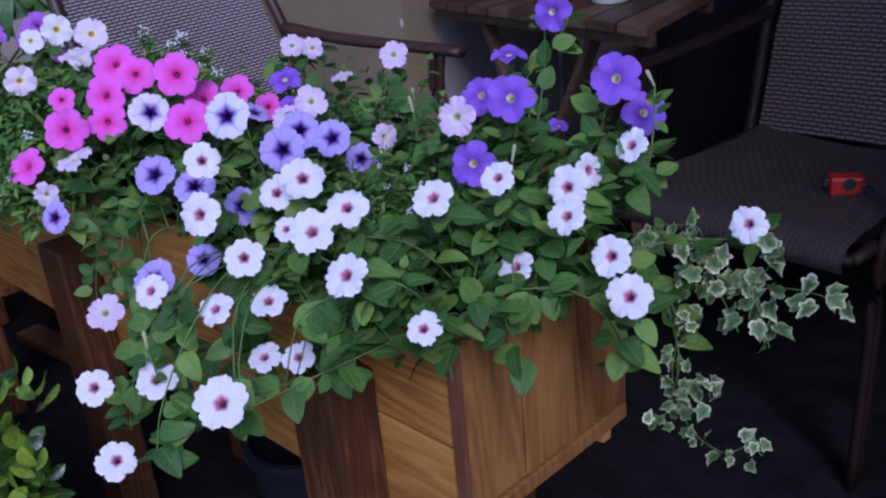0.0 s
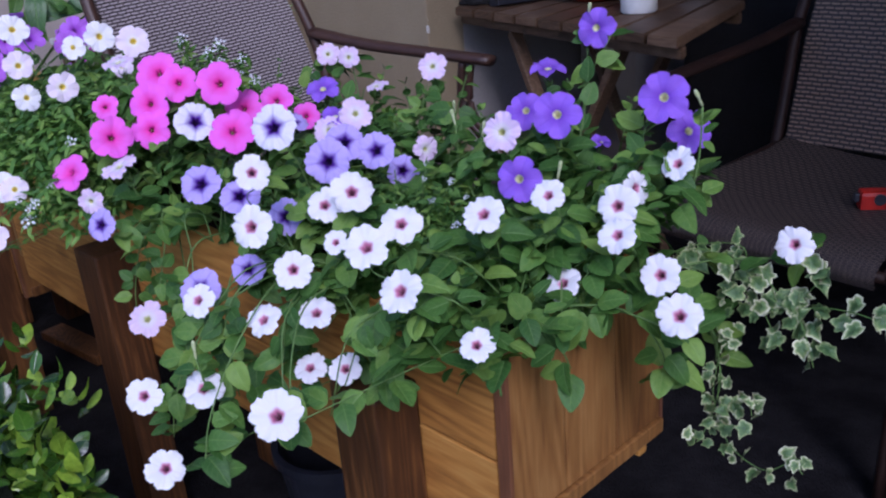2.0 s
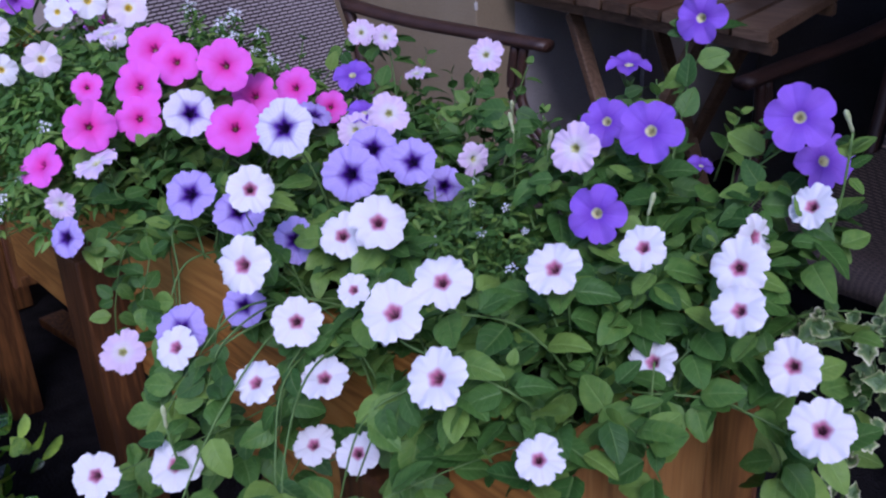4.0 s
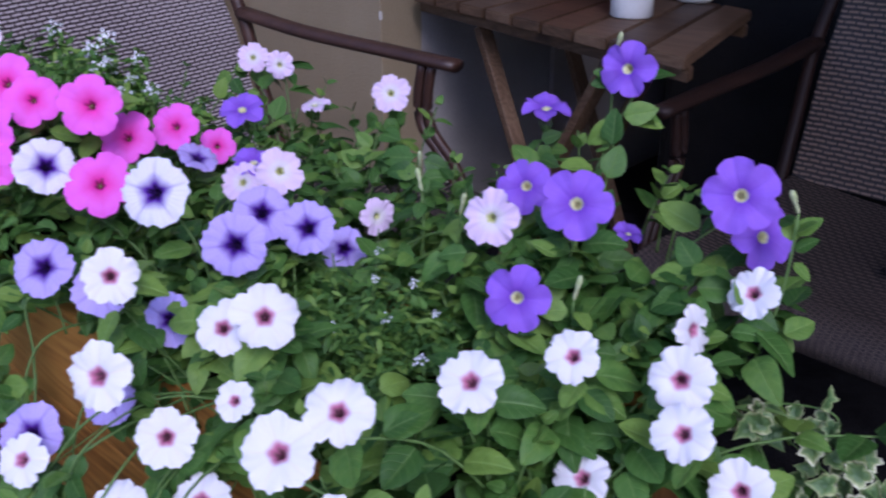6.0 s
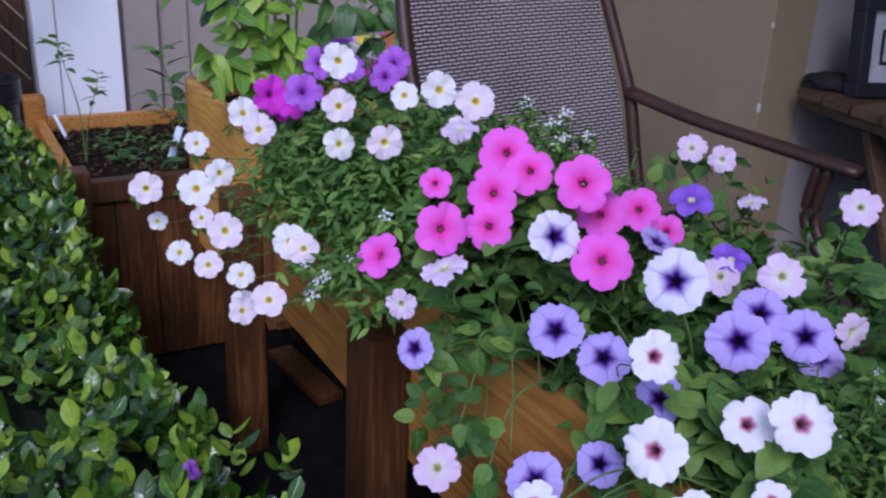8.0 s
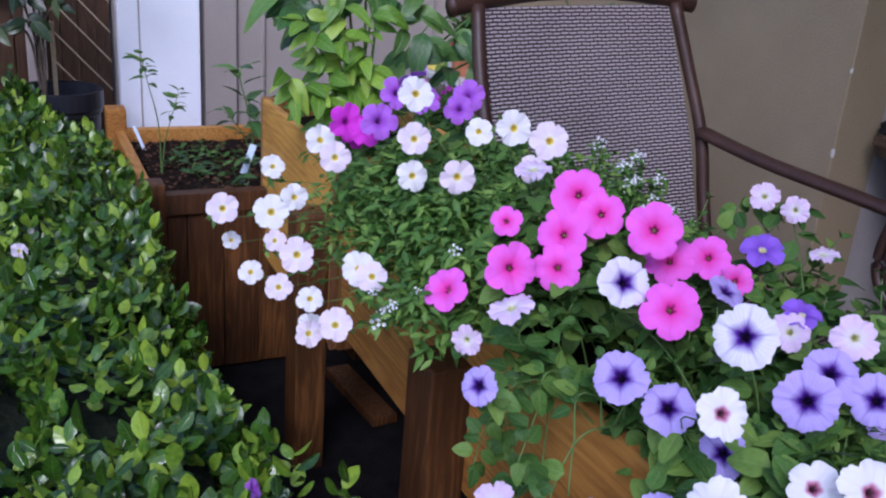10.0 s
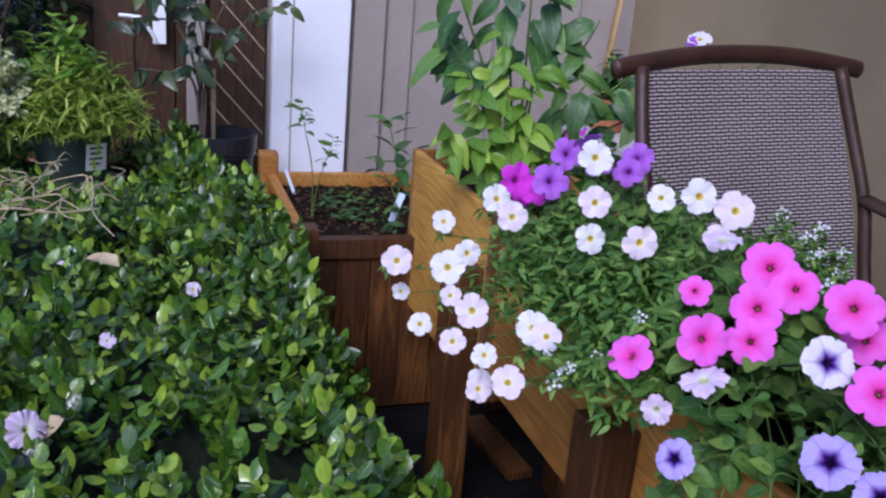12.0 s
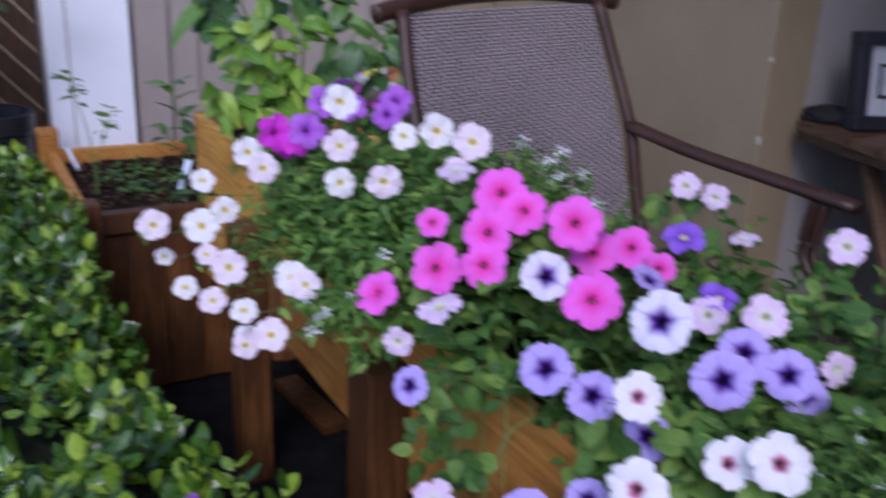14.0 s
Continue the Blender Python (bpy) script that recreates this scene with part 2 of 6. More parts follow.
WHITE = mottled("white_paint", (0.84, 0.87, 0.92), (0.9, 0.92, 0.95), 3, 0.45, 100, 0.08)
# For the added walls and slab that keep light out of the recess
SHADE_WALL = mottled("added_wall_grey", (0.15, 0.145, 0.15), (0.2, 0.195, 0.2), 2.5, 0.9, 150, 0.3)
DARK = mottled("near_black_matte", (0.008, 0.007, 0.007), (0.02, 0.018, 0.017), 5, 0.9, 120, 0.3)
WOOD_STRIP = wood("reddish_strip", (0.075, 0.028, 0.013), (0.17, 0.068, 0.03), (0.26, 0.115, 0.052), "Z", knots=False)
FRAME = mottled("bronze_frame", (0.03, 0.014, 0.01), (0.062, 0.029, 0.018), 14, 0.45, 200, 0.1, spec=0.45)
# The bronze frame again, darkened for the chair in shade
FRAME_SHADED = mottled("shaded_bronze_frame", (0.01, 0.005, 0.004), (0.022, 0.01, 0.007), 14, 0.55, 200, 0.1, spec=0.2)
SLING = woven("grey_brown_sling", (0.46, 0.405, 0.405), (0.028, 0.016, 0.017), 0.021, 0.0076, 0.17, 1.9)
# Sling colours with shade put in: second chair's back, both seats
SLING_SHADED = woven("shaded_brown_sling", (0.16, 0.105, 0.07), (0.009, 0.0055, 0.004), 0.023, 0.0105, 0.18, 2.2)
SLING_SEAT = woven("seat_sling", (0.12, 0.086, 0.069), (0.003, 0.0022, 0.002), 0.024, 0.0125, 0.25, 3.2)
BLACK_PLASTIC = mottled("black_nursery_plastic", (0.011, 0.012, 0.017), (0.022, 0.024, 0.034), 10, 0.4, 150, 0.1, spec=0.5)
GREEN_PLASTIC = mottled("dark_green_plastic", (0.02, 0.035, 0.03), (0.035, 0.055, 0.045), 10, 0.45, 150, 0.1, spec=0.5)
TERRACOTTA = mottled("terracotta", (0.3, 0.1, 0.045), (0.42, 0.16, 0.075), 12, 0.8, 150, 0.2)
HEDGE_LEAF = leaf_mat("hedge_leaf", (0.009, 0.04, 0.004), (0.066, 0.17, 0.013), (0.33, 0.49, 0.04), 0.2, 0.22, 0.7, 0.12)
PETUNIA_LEAF = leaf_mat("petunia_leaf", (0.034, 0.1, 0.018), (0.08, 0.185, 0.032), (0.19, 0.315, 0.055), 0.5, 0.28, 0.3, 0.24)
FINE_LEAF = leaf_mat("fine_leaf", (0.042, 0.125, 0.018), (0.105, 0.235, 0.035), (0.25, 0.4, 0.072), 0.5, 0.28, 0.4, 0.2)
BASIL_LEAF = leaf_mat("basil_leaf", (0.09, 0.22, 0.02), (0.2, 0.38, 0.035), (0.38, 0.54, 0.07), 0.4, 0.3, 0.5, 0.3)
PEPPER_LEAF = leaf_mat("pepper_leaf", (0.022, 0.08, 0.022), (0.055, 0.15, 0.032), (0.14, 0.27, 0.05), 0.4, 0.25, 0.5, 0.35)
GLOSSY_LEAF = leaf_mat("glossy_dark_leaf", (0.009, 0.024, 0.007), (0.02, 0.044, 0.012), (0.09, 0.13, 0.03), 0.32, 0.15, 0.5, 0.2)
HERB_LEAF = leaf_mat("herb_leaf", (0.13, 0.23, 0.02), (0.29, 0.41, 0.045), (0.56, 0.62, 0.13), 0.5, 0.3, 0.4, 0.15)
CREAM_LEAF = leaf_mat("cream_leaf", (0.62, 0.68, 0.34), (0.84, 0.86, 0.56), (0.9, 0.9, 0.7), 0.55, 0.35, 0.3, 0.05)
STEM = mottled("green_stem", (0.07, 0.14, 0.03), (0.13, 0.22, 0.06), 40, 0.6, 200, 0.2)
BARK = mottled("grey_bark", (0.1, 0.075, 0.055), (0.2, 0.155, 0.12), 40, 0.9, 200, 0.5)
TWIG = mottled("dry_twig", (0.36, 0.27, 0.15), (0.6, 0.48, 0.3), 40, 0.85, 200, 0.4)
# Near-black green: the shade between hedge leaves, put into colour
HEDGE_CORE = mottled("hedge_inner_shade", (0.004, 0.007, 0.003), (0.012, 0.018, 0.006), 30, 0.95, 120, 0.6)
PETAL_WHITE = petal_mat("white_petal", (0.92, 0.9, 0.935), (0.62, 0.2, 0.34), (0.15, 0.08, 0.08), 0.08, 0.2, 0.025, 0.25, (0.72, 0.4, 0.56), 0.06, 0.14)
PETAL_LILAC = petal_mat("lilac_petal", (0.56, 0.45, 0.92), (0.09, 0.02, 0.28), (0.008, 0.002, 0.03), 0.17, 0.25, 0.05, 1.0, (0.12, 0.03, 0.38), 0.12, 0.27)
PETAL_PALELILAC = petal_mat("pale_lilac_petal", (0.86, 0.84, 0.97), (0.12, 0.03, 0.36), (0.008, 0.002, 0.03), 0.16, 0.24, 0.05, 0.95, (0.13, 0.04, 0.4), 0.12, 0.3)
PETAL_PINK = petal_mat("hot_pink_petal", (0.96, 0.17, 0.78), (0.9, 0.06, 0.45), (0.2, 0.02, 0.045), 0.1, 0.17, 0.03, 0.35, (0.88, 0.07, 0.52), 0.2, 0.45)
PETAL_VIOLET = petal_mat("violet_petal", (0.33, 0.15, 0.76), (0.21, 0.07, 0.56), (0.8, 0.78, 0.4), 0.15, 0.2, 0.0, 0.45, (0.1, 0.03, 0.4), 0.1, 0.4)
PETAL_BLUSH = petal_mat("blush_petal", (0.84, 0.66, 0.86), (0.84, 0.76, 0.8), (0.62, 0.66, 0.22), 0.12, 0.34, 0.02, 0.15, (0.55, 0.35, 0.6))
PETAL_SNOW = petal_mat("snow_petal", (0.91, 0.89, 0.91), (0.9, 0.88, 0.78), (0.8, 0.6, 0.04), 0.15, 0.24, 0.0, 0.07, (0.78, 0.66, 0.74))
PETAL_SNOW_PINK = petal_mat("pinkish_snow_petal", (0.9, 0.78, 0.87), (0.91, 0.86, 0.8), (0.8, 0.6, 0.04), 0.15, 0.26, 0.0, 0.1, (0.74, 0.54, 0.7))
PETAL_MAGENTA = petal_mat("magenta_petal", (0.76, 0.06, 0.7), (0.7, 0.045, 0.62), (0.5, 0.03, 0.42), 0.12, 0.3, 0.0, 0.3, (0.35, 0.02, 0.38))
PETAL_PURPLE = petal_mat("purple_petal", (0.5, 0.17, 0.75), (0.4, 0.1, 0.64), (0.33, 0.08, 0.46), 0.12, 0.3, 0.0, 0.3, (0.2, 0.04, 0.4))


# Building tools
def put(bm, name, material, smooth=False):
    me = bpy.data.meshes.new(name)
    bm.to_mesh(me)
    bm.free()
    me.materials.append(material)
    if smooth:
        me.shade_smooth()
    return me


def part(name, bm, material, parent=None, label="", smooth=False, at=None):
    """One mesh object from a bmesh or a mesh, under a thing or a part."""
    me = bm if isinstance(bm, bpy.types.Mesh) else put(bm, name, material, smooth)
    ob = new(name, me)
    ob.parent = parent
    if at is not None:
        ob.matrix_basis = at
    return tagged(ob, label)


def thing(name, label, category, group="", kind="", at=(0, 0, 0)):
    ob = new(name)
    ob.empty_display_size = 0.05
    ob.location = at
    return tagged(ob, label, category, group, kind)


def box(x0, x1, y0, y1, z0, z1, bevel=0.003, rough=0.0):
    bm = bmesh.new()
    bmesh.ops.create_cube(bm, size=1)
    for v in bm.verts:
        v.co = Vector(((x0 + x1) / 2 + v.co.x * (x1 - x0), (y0 + y1) / 2 + v.co.y * (y1 - y0), (z0 + z1) / 2 + v.co.z * (z1 - z0)))
        if rough:
            v.co += Vector([random.uniform(-rough, rough) for _ in range(3)])
    if bevel:
        bmesh.ops.bevel(bm, geom=bm.edges[:], offset=bevel, segments=2, affect="EDGES", profile=0.6)
    return bm


def smooth_path(points, steps=6):
    """A Catmull-Rom line through the points."""
    pts = [Vector(p) for p in points]
    pts = [pts[0] * 2 - pts[1], *pts, pts[-1] * 2 - pts[-2]]
    out = []
    for i in range(1, len(pts) - 2):
        a, b, c, d = pts[i - 1 : i + 3]
        for k in range(steps):
            t = k / steps
            out.append(0.5 * (2 * b + (c - a) * t + (2 * a - 5 * b + 4 * c - d) * t * t + (3 * b - a - 3 * c + d) * t**3))
    out.append(pts[-2])
    return out


def tube(points, radius, sides=8, taper=1.0, bm=None, flat=1.0, caps=True):
    """A round bar along a line; flat squeezes it upright, taper thins its end."""
    bm = bm or bmesh.new()
    pts = [Vector(p) for p in points]
    rings = []
    for i, p in enumerate(pts):
        d = (pts[min(i + 1, len(pts) - 1)] - pts[max(i - 1, 0)]).normalized()
        side = d.cross(Vector((0, 0, 1)))
        if side.length < 0.05:
            side = d.cross(Vector((0, 1, 0)))
        side.normalize()
        up = side.cross(d)
        r = radius * (1 + (taper - 1) * i / max(len(pts) - 1, 1))
        rings.append([bm.verts.new(p + side * math.cos(a) * r + up * math.sin(a) * r * flat) for a in [2 * math.pi * k / sides for k in range(sides)]])
    for a, b in zip(rings, rings[1:]):
        for k in range(sides):
            bm.faces.new((a[k], a[(k + 1) % sides], b[(k + 1) % sides], b[k]))
    if caps:
        bm.faces.new(rings[0][::-1])
        bm.faces.new(rings[-1])
    return bm


def lathe(profile, sides=28, bm=None):
    """A turned shape from rows of radius and height."""
    bm = bm or bmesh.new()
    rings = [[bm.verts.new((r * math.cos(2 * math.pi * k / sides), r * math.sin(2 * math.pi * k / sides), z)) for k in range(sides)] for r, z in profile]
    for a, b in zip(rings, rings[1:]):
        for k in range(sides):
            bm.faces.new((a[k], a[(k + 1) % sides], b[(k + 1) % sides], b[k]))
    bm.faces.new(rings[0][::-1])
    bm.faces.new(rings[-1])
    return bm


def sheet(rows, thick, name, material):
    """A cloth from a grid of points, with thickness and with a UV map in metres."""
    bm = bmesh.new()
    uv = bm.loops.layers.uv.new("UVMap")
    n, k = len(rows), len(rows[0])
    grid = [[bm.verts.new(p) for p in row] for row in rows]
    for i in range(n - 1):
        for j in range(k - 1):
            f = bm.faces.new((grid[i][j], grid[i][j + 1], grid[i + 1][j + 1], grid[i + 1][j]))
            for lp, (a, c) in zip(f.loops, ((i, j), (i, j + 1), (i + 1, j + 1), (i + 1, j))):
                width = (Vector(rows[a][-1]) - Vector(rows[a][0])).length
                run = sum((Vector(rows[q + 1][0]) - Vector(rows[q][0])).length for q in range(a))
                lp[uv].uv = (c / (k - 1) * width, run)
    low = [[None] * k for _ in range(n)]
    for i in range(n):
        for j in range(k):
            du = Vector(rows[i][min(j + 1, k - 1)]) - Vector(rows[i][max(j - 1, 0)])
            dv = Vector(rows[min(i + 1, n - 1)][j]) - Vector(rows[max(i - 1, 0)][j])
            low[i][j] = bm.verts.new(Vector(rows[i][j]) - du.cross(dv).normalized() * thick)
    for i in range(n - 1):
        for j in range(k - 1):
            f = bm.faces.new((low[i + 1][j], low[i + 1][j + 1], low[i][j + 1], low[i][j]))
            for lp, (a, c) in zip(f.loops, ((i + 1, j), (i + 1, j + 1), (i, j + 1), (i, j))):
                lp[uv].uv = (c * 0.057, a * 0.12)
    return put(bm, name, material, True)


def leaf_mesh(name, material, length, width, fold=0.25, droop=0.25, rows=4, tip=1.0, wavy=0.0, petiole=0.0, wide=False, belly=0.75):
    """One leaf blade: pointed, folded along its midrib and bent down to its tip. It grows along +y, its face up."""
    verts, faces = [], []
    cols = 5 if wide else 3
    for i in range(rows + 1):
        t = i / rows
        w = width / 2 * math.sin(math.pi * min(t**belly * 0.97 + 0.02, 1)) ** (0.85 * tip)
        y = t * length + petiole
        z = -droop * length * t * t
        z += petiole * 0.3
        lift = fold * w + wavy * math.sin(i * 2.1) * width
        if wide:
            verts += [(-w, y, z + lift * 0.75), (-w * 0.5, y, z + lift * 0.85), (0, y, z), (w * 0.5, y, z + lift * 0.85), (w, y, z + lift * 0.75)]
        else:
            verts += [(-w, y, z + lift), (0, y, z), (w, y, z + lift)]
    for i in range(rows):
        for c in range(cols - 1):
            a = cols * i + c
            faces.append((a, a + 1, a + cols + 1, a + cols))
    me = bpy.data.meshes.new(name)
    me.from_pydata(verts, [], faces)
    layer = me.uv_layers.new(name="UVMap")
    for lp in me.loops:
        i, c = divmod(lp.vertex_index, cols)
        layer.data[lp.index].uv = (c / (cols - 1), i / rows)
    me.materials.append(material)
    me.shade_smooth()
    return me


def turn_to(normal, roll=0.0):
    """Turns +z to the normal, then spins round it."""
    n = Vector(normal).normalized()
    return n.to_track_quat("Z", "Y").to_matrix().to_4x4() @ Matrix.Rotation(roll, 4, "Z")


def scatter(name, shapes, poses_, material):
    """Many copies of some meshes in one mesh, from rows of (shape number, 4x4 pose)."""
    V, Fc, UV, base = [], [], [], 0
    data = []
    for me in shapes:
        co = np.zeros(len(me.vertices) * 3)
        me.vertices.foreach_get("co", co)
        uv = np.zeros(len(me.loops) * 2)
        me.uv_layers[0].data.foreach_get("uv", uv)
        data.append((np.c_[co.reshape(-1, 3), np.ones(len(me.vertices))], [tuple(p.vertices) for p in me.polygons], uv))
    for k, m in poses_:
        co, fs, uv = data[k]
        UV.append(uv)
        V.append((co @ np.array(m).T)[:, :3])
        Fc.append(np.array(fs) + base)
        base += len(co)
    verts, quads = np.concatenate(V), np.concatenate(Fc)
    me = bpy.data.meshes.new(name)
    me.vertices.add(len(verts))
    me.vertices.foreach_set("co", verts.ravel())
    me.loops.add(quads.size)
    me.loops.foreach_set("vertex_index", quads.ravel().astype(np.int32))
    me.polygons.add(len(quads))
    me.polygons.foreach_set("loop_start", np.arange(0, quads.size, quads.shape[1], dtype=np.int32))
    me.update(calc_edges=True)
    me.uv_layers.new(name="UVMap").data.foreach_set("uv", np.concatenate(UV))
    me.validate()
    me.materials.append(material)
    me.shade_smooth()
    return me


def rnd(a, b):
    return random.uniform(a, b)


# The setting
def structure(name, bm, material, label="", smooth=False):
    return tagged(part(name, bm, material, None, label, smooth), label, "", "", "structure")


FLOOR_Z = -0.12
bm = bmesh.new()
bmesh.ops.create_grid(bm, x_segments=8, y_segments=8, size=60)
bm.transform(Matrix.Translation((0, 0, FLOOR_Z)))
structure("ground", bm, FLOOR, "worn concrete patio ground darkened for porch shade")

WALL_X, WALL_Y, EDGE_X = -3.3, 1.25, -1.40
wall_w = structure("wall_west", box(WALL_X - 0.15, WALL_X, -0.24, WALL_Y, FLOOR_Z, 2.8, 0), SIDING, "taupe painted panel siding wall")
structure("wall_north", box(WALL_X - 0.15, EDGE_X, WALL_Y, WALL_Y + 0.15, FLOOR_Z, 2.8, 0.004), TAN, "tan stucco house wall with chipped corner")
structure("wall_recess", box(EDGE_X - 0.15, EDGE_X - 0.002, WALL_Y + 0.15, 3.2, FLOOR_Z, 2.8, 0), RECESS, "recess side wall with stucco greyed for shade")
for z, s in ((0.63, 0.011), (0.655, 0.006), (0.835, 0.008), (0.55, 0.007), (0.74, 0.004)):
    bm = bmesh.new()
    bmesh.ops.create_icosphere(bm, subdivisions=1, radius=s)
    for v in bm.verts:
        v.co = Vector((v.co.x * 0.55, v.co.y * 0.5, v.co.z * 1.5)) * (1 + 0.3 * noise.noise(v.co * 300))
    bm.transform(Matrix.Translation((EDGE_X - 0.003, WALL_Y + 0.003, z)))
    part("chip", bm, CHALK, bpy.data.objects["wall_north"], "pale chip of bare plaster")
# Added light blockers, out of view: back wall, end wall, overhead slab
structure("shade_wall_back", box(EDGE_X - 0.15, 1.85, 3.2, 3.35, FLOOR_Z, 2.8, 0), SHADE_WALL, "added back wall that closes the dark recess")
structure("shade_wall_east", box(1.7, 1.85, 0.05, 3.2, FLOOR_Z, 2.8, 0), SHADE_WALL, "unseen end wall added to block light")
structure("shade_slab", box(EDGE_X, 1.85, 0.4, 3.35, 2.25, 2.37, 0), SHADE_WALL, "unseen overhead slab added to shade table and chairs")
for y0, y1, proud in ((0.07, 0.19, 0.02), (0.285, 0.3, 0.012), (0.62, 0.635, 0.012), (0.99, 1.0, 0.012)):
    part("batten", box(WALL_X, WALL_X + proud, y0, y1, FLOOR_Z, 2.8, 0.003), SIDING, wall_w)
structure("trim_white", box(WALL_X, WALL_X + 0.045, -0.235, 0.05, FLOOR_Z, 2.8, 0.004), WHITE, "tall white painted board against the siding")
part("joint", box(WALL_X + 0.045, WALL_X + 0.047, -0.165, -0.16, FLOOR_Z, 2.8, 0), SIDING, bpy.data.objects["trim_white"])


# Cedar planters
def cedar_planter(label, x0, x1, y0, y1, z0, z1, legs, leg_top, pale=False, end_z=None):
    """A raised timber box: side boards, end boards between the sides, legs bolted outside, soil within."""
    th = 0.02
    mw = WOOD_PALE if pale else WOOD
    ob = thing("planter_box", label, "planter", "cedar planters", "", ((x0 + x1) / 2, (y0 + y1) / 2, 0))
    inv = Matrix.Translation((-(x0 + x1) / 2, -(y0 + y1) / 2, 0))
    def add(name, bm_, m, lab=""):
        bm_.transform(inv)
        return part(name, bm_, m, ob, lab)
    hgt = (z1 - z0) / 2
    for ya, yb in ((y0, y0 + th), (y1 - th, y1)):
        for k in range(2):
            add("side_board", box(x0 + th, x1 - th, ya + rnd(0, 0.001), yb, z0 + k * hgt + 0.0015, z0 + (k + 1) * hgt - 0.0015, 0.003), mw)
    ze = end_z if end_z is not None else z0
    for xa, xb in ((x0, x0 + th), (x1 - th, x1)):
        w = (y1 - y0) / 3
        for k in range(3):
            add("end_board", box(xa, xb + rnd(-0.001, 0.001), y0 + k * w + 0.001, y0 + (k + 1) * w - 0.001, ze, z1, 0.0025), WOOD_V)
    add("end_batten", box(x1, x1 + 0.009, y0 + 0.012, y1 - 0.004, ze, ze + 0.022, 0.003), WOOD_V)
    for ya in (y0 - 0.0025, y1 - 0.004):
        add("corner_strip", box(x1 - 0.016, x1 + 0.0025, ya, ya + 0.0065, ze, z1 - 0.002, 0.001), WOOD_STRIP, "reddish stained corner strip")
    for lx, ly in legs:
        add("leg", box(lx - 0.043, lx + 0.043, ly - 0.035, ly + 0.035, FLOOR_Z, leg_top if ly < y0 else z0 - 0.001, 0.005), WOOD_LEG, "dark stained square post")
    bm_ = bmesh.new()
    bmesh.ops.create_grid(bm_, x_segments=30, y_segments=10, size=0.5)
    for v in bm_.verts:
        v.co = Vector(((x0 + x1) / 2 + v.co.x * (x1 - x0 - 2 * th), (y0 + y1) / 2 + v.co.y * (y1 - y0 - 2 * th), z1 - 0.05 + 0.012 * noise.noise(v.co * 14)))
    bmesh.ops.solidify(bm_, geom=bm_.faces[:], thickness=0.03)
    add("soil", bm_, SOIL, "dark potting soil")
    add("floor_board", box(x0 + th, x1 - th, y0 + th, y1 - th, max(z0, ze) + 0.005, max(z0, ze) + 0.025, 0), WOOD)
    return ob


AX0, AX1, AY0, AY1, AZ0, AZ1 = -1.5, 0.0, 0.0, 0.31, 0.268, 0.58
cedar_planter("raised honey cedar planter overflowing with petunias", AX0, AX1, AY0, AY1, AZ0, AZ1,
              [(-0.923, -0.035), (-0.188, -0.035), (-0.923, 0.25), (-0.188, 0.25)], 0.49, end_z=0.318)
cedar_planter("pale cedar planter with a leafy pepper plant", -2.16, -1.53, 0.0, 0.34, 0.2, 0.632,
              [(-1.60, -0.035), (-2.08, 0.28), (-1.60, 0.28)], 0.5, pale=True)


# Flowers
def corolla_mesh(name, material, seed, lobes=5, notch=0.13, frill=0.05, cup=0.12, dent=0.025, tooth=1.0, depth=1.0):
    """A flared trumpet with rounded lobes, unit radius; it opens along +z."""
    rng = random.Random(seed)
    sides = lobes * 12
    ph = [rng.uniform(-1, 1) for _ in range(lobes * 3)]
    bm = bmesh.new()
    rings = []
    for r, z in ((0.05, -0.78), (0.09, -0.5), (0.125, -0.27), (0.19, -0.11), (0.34, -0.035), (0.55, 0.0), (0.75, 0.0), (0.9, -0.02), (1.0, -0.06)):
        ring = []
        z *= depth
        for k in range(sides):
            a = 2 * math.pi * k / sides
            u = math.cos(lobes * a)
            lobe = ph[8 + int((a / (2 * math.pi) * lobes + 0.5)) % lobes % 6]
            edge = 1 - notch * (1 - abs(math.cos(lobes * a / 2)) ** 0.5) + 0.05 * lobe - dent * max(0.0, u) ** 6 + 0.022 * tooth * math.sin(17 * a + ph[0] * 3 + 1.5 * math.sin(2 * a + ph[4])) + 0.02 * tooth * math.sin(24 * a + ph[1] * 3 + 2 * math.sin(3 * a))
            rr = r * (1 + (edge - 1) * r**3)
            w = r**2
            zz = z + w * (cup * ph[2] * 0.6 + 0.07 * lobe - frill * u + frill * tooth * 1.1 * math.sin(15 * a + ph[3] * 4) * r**2 + 0.1 * ph[4] * math.cos(a + ph[5] * 3) + 0.08 * ph[6] * math.cos(2 * a + ph[7] * 3)) - 0.035 * r * (1 - r * 0.5) * max(0.0, u) ** 14
            ring.append(bm.verts.new((rr * math.cos(a), rr * math.sin(a), zz)))
        rings.append(ring)
    bm.faces.new(rings[0])
    for a, b in zip(rings, rings[1:]):
        for k in range(sides):
            bm.faces.new((a[k], a[(k + 1) % sides], b[(k + 1) % sides], b[k]))
    return put(bm, name, material, True)


def calyx_mesh():
    bm = lathe([(0.03, -1.25), (0.09, -1.15), (0.1, -0.95), (0.09, -0.84), (0.04, -0.81)], 8)
    for k in range(5):
        a = 2 * math.pi * k / 5
        d = Vector((math.cos(a), math.sin(a), 0))
        tube([d * 0.08 + Vector((0, 0, -1.1)), d * 0.2 + Vector((0, 0, -0.8)), d * 0.3 + Vector((0, 0, -0.55))], 0.05, 4, 0.2, bm)
    return put(bm, "calyx", STEM, True)


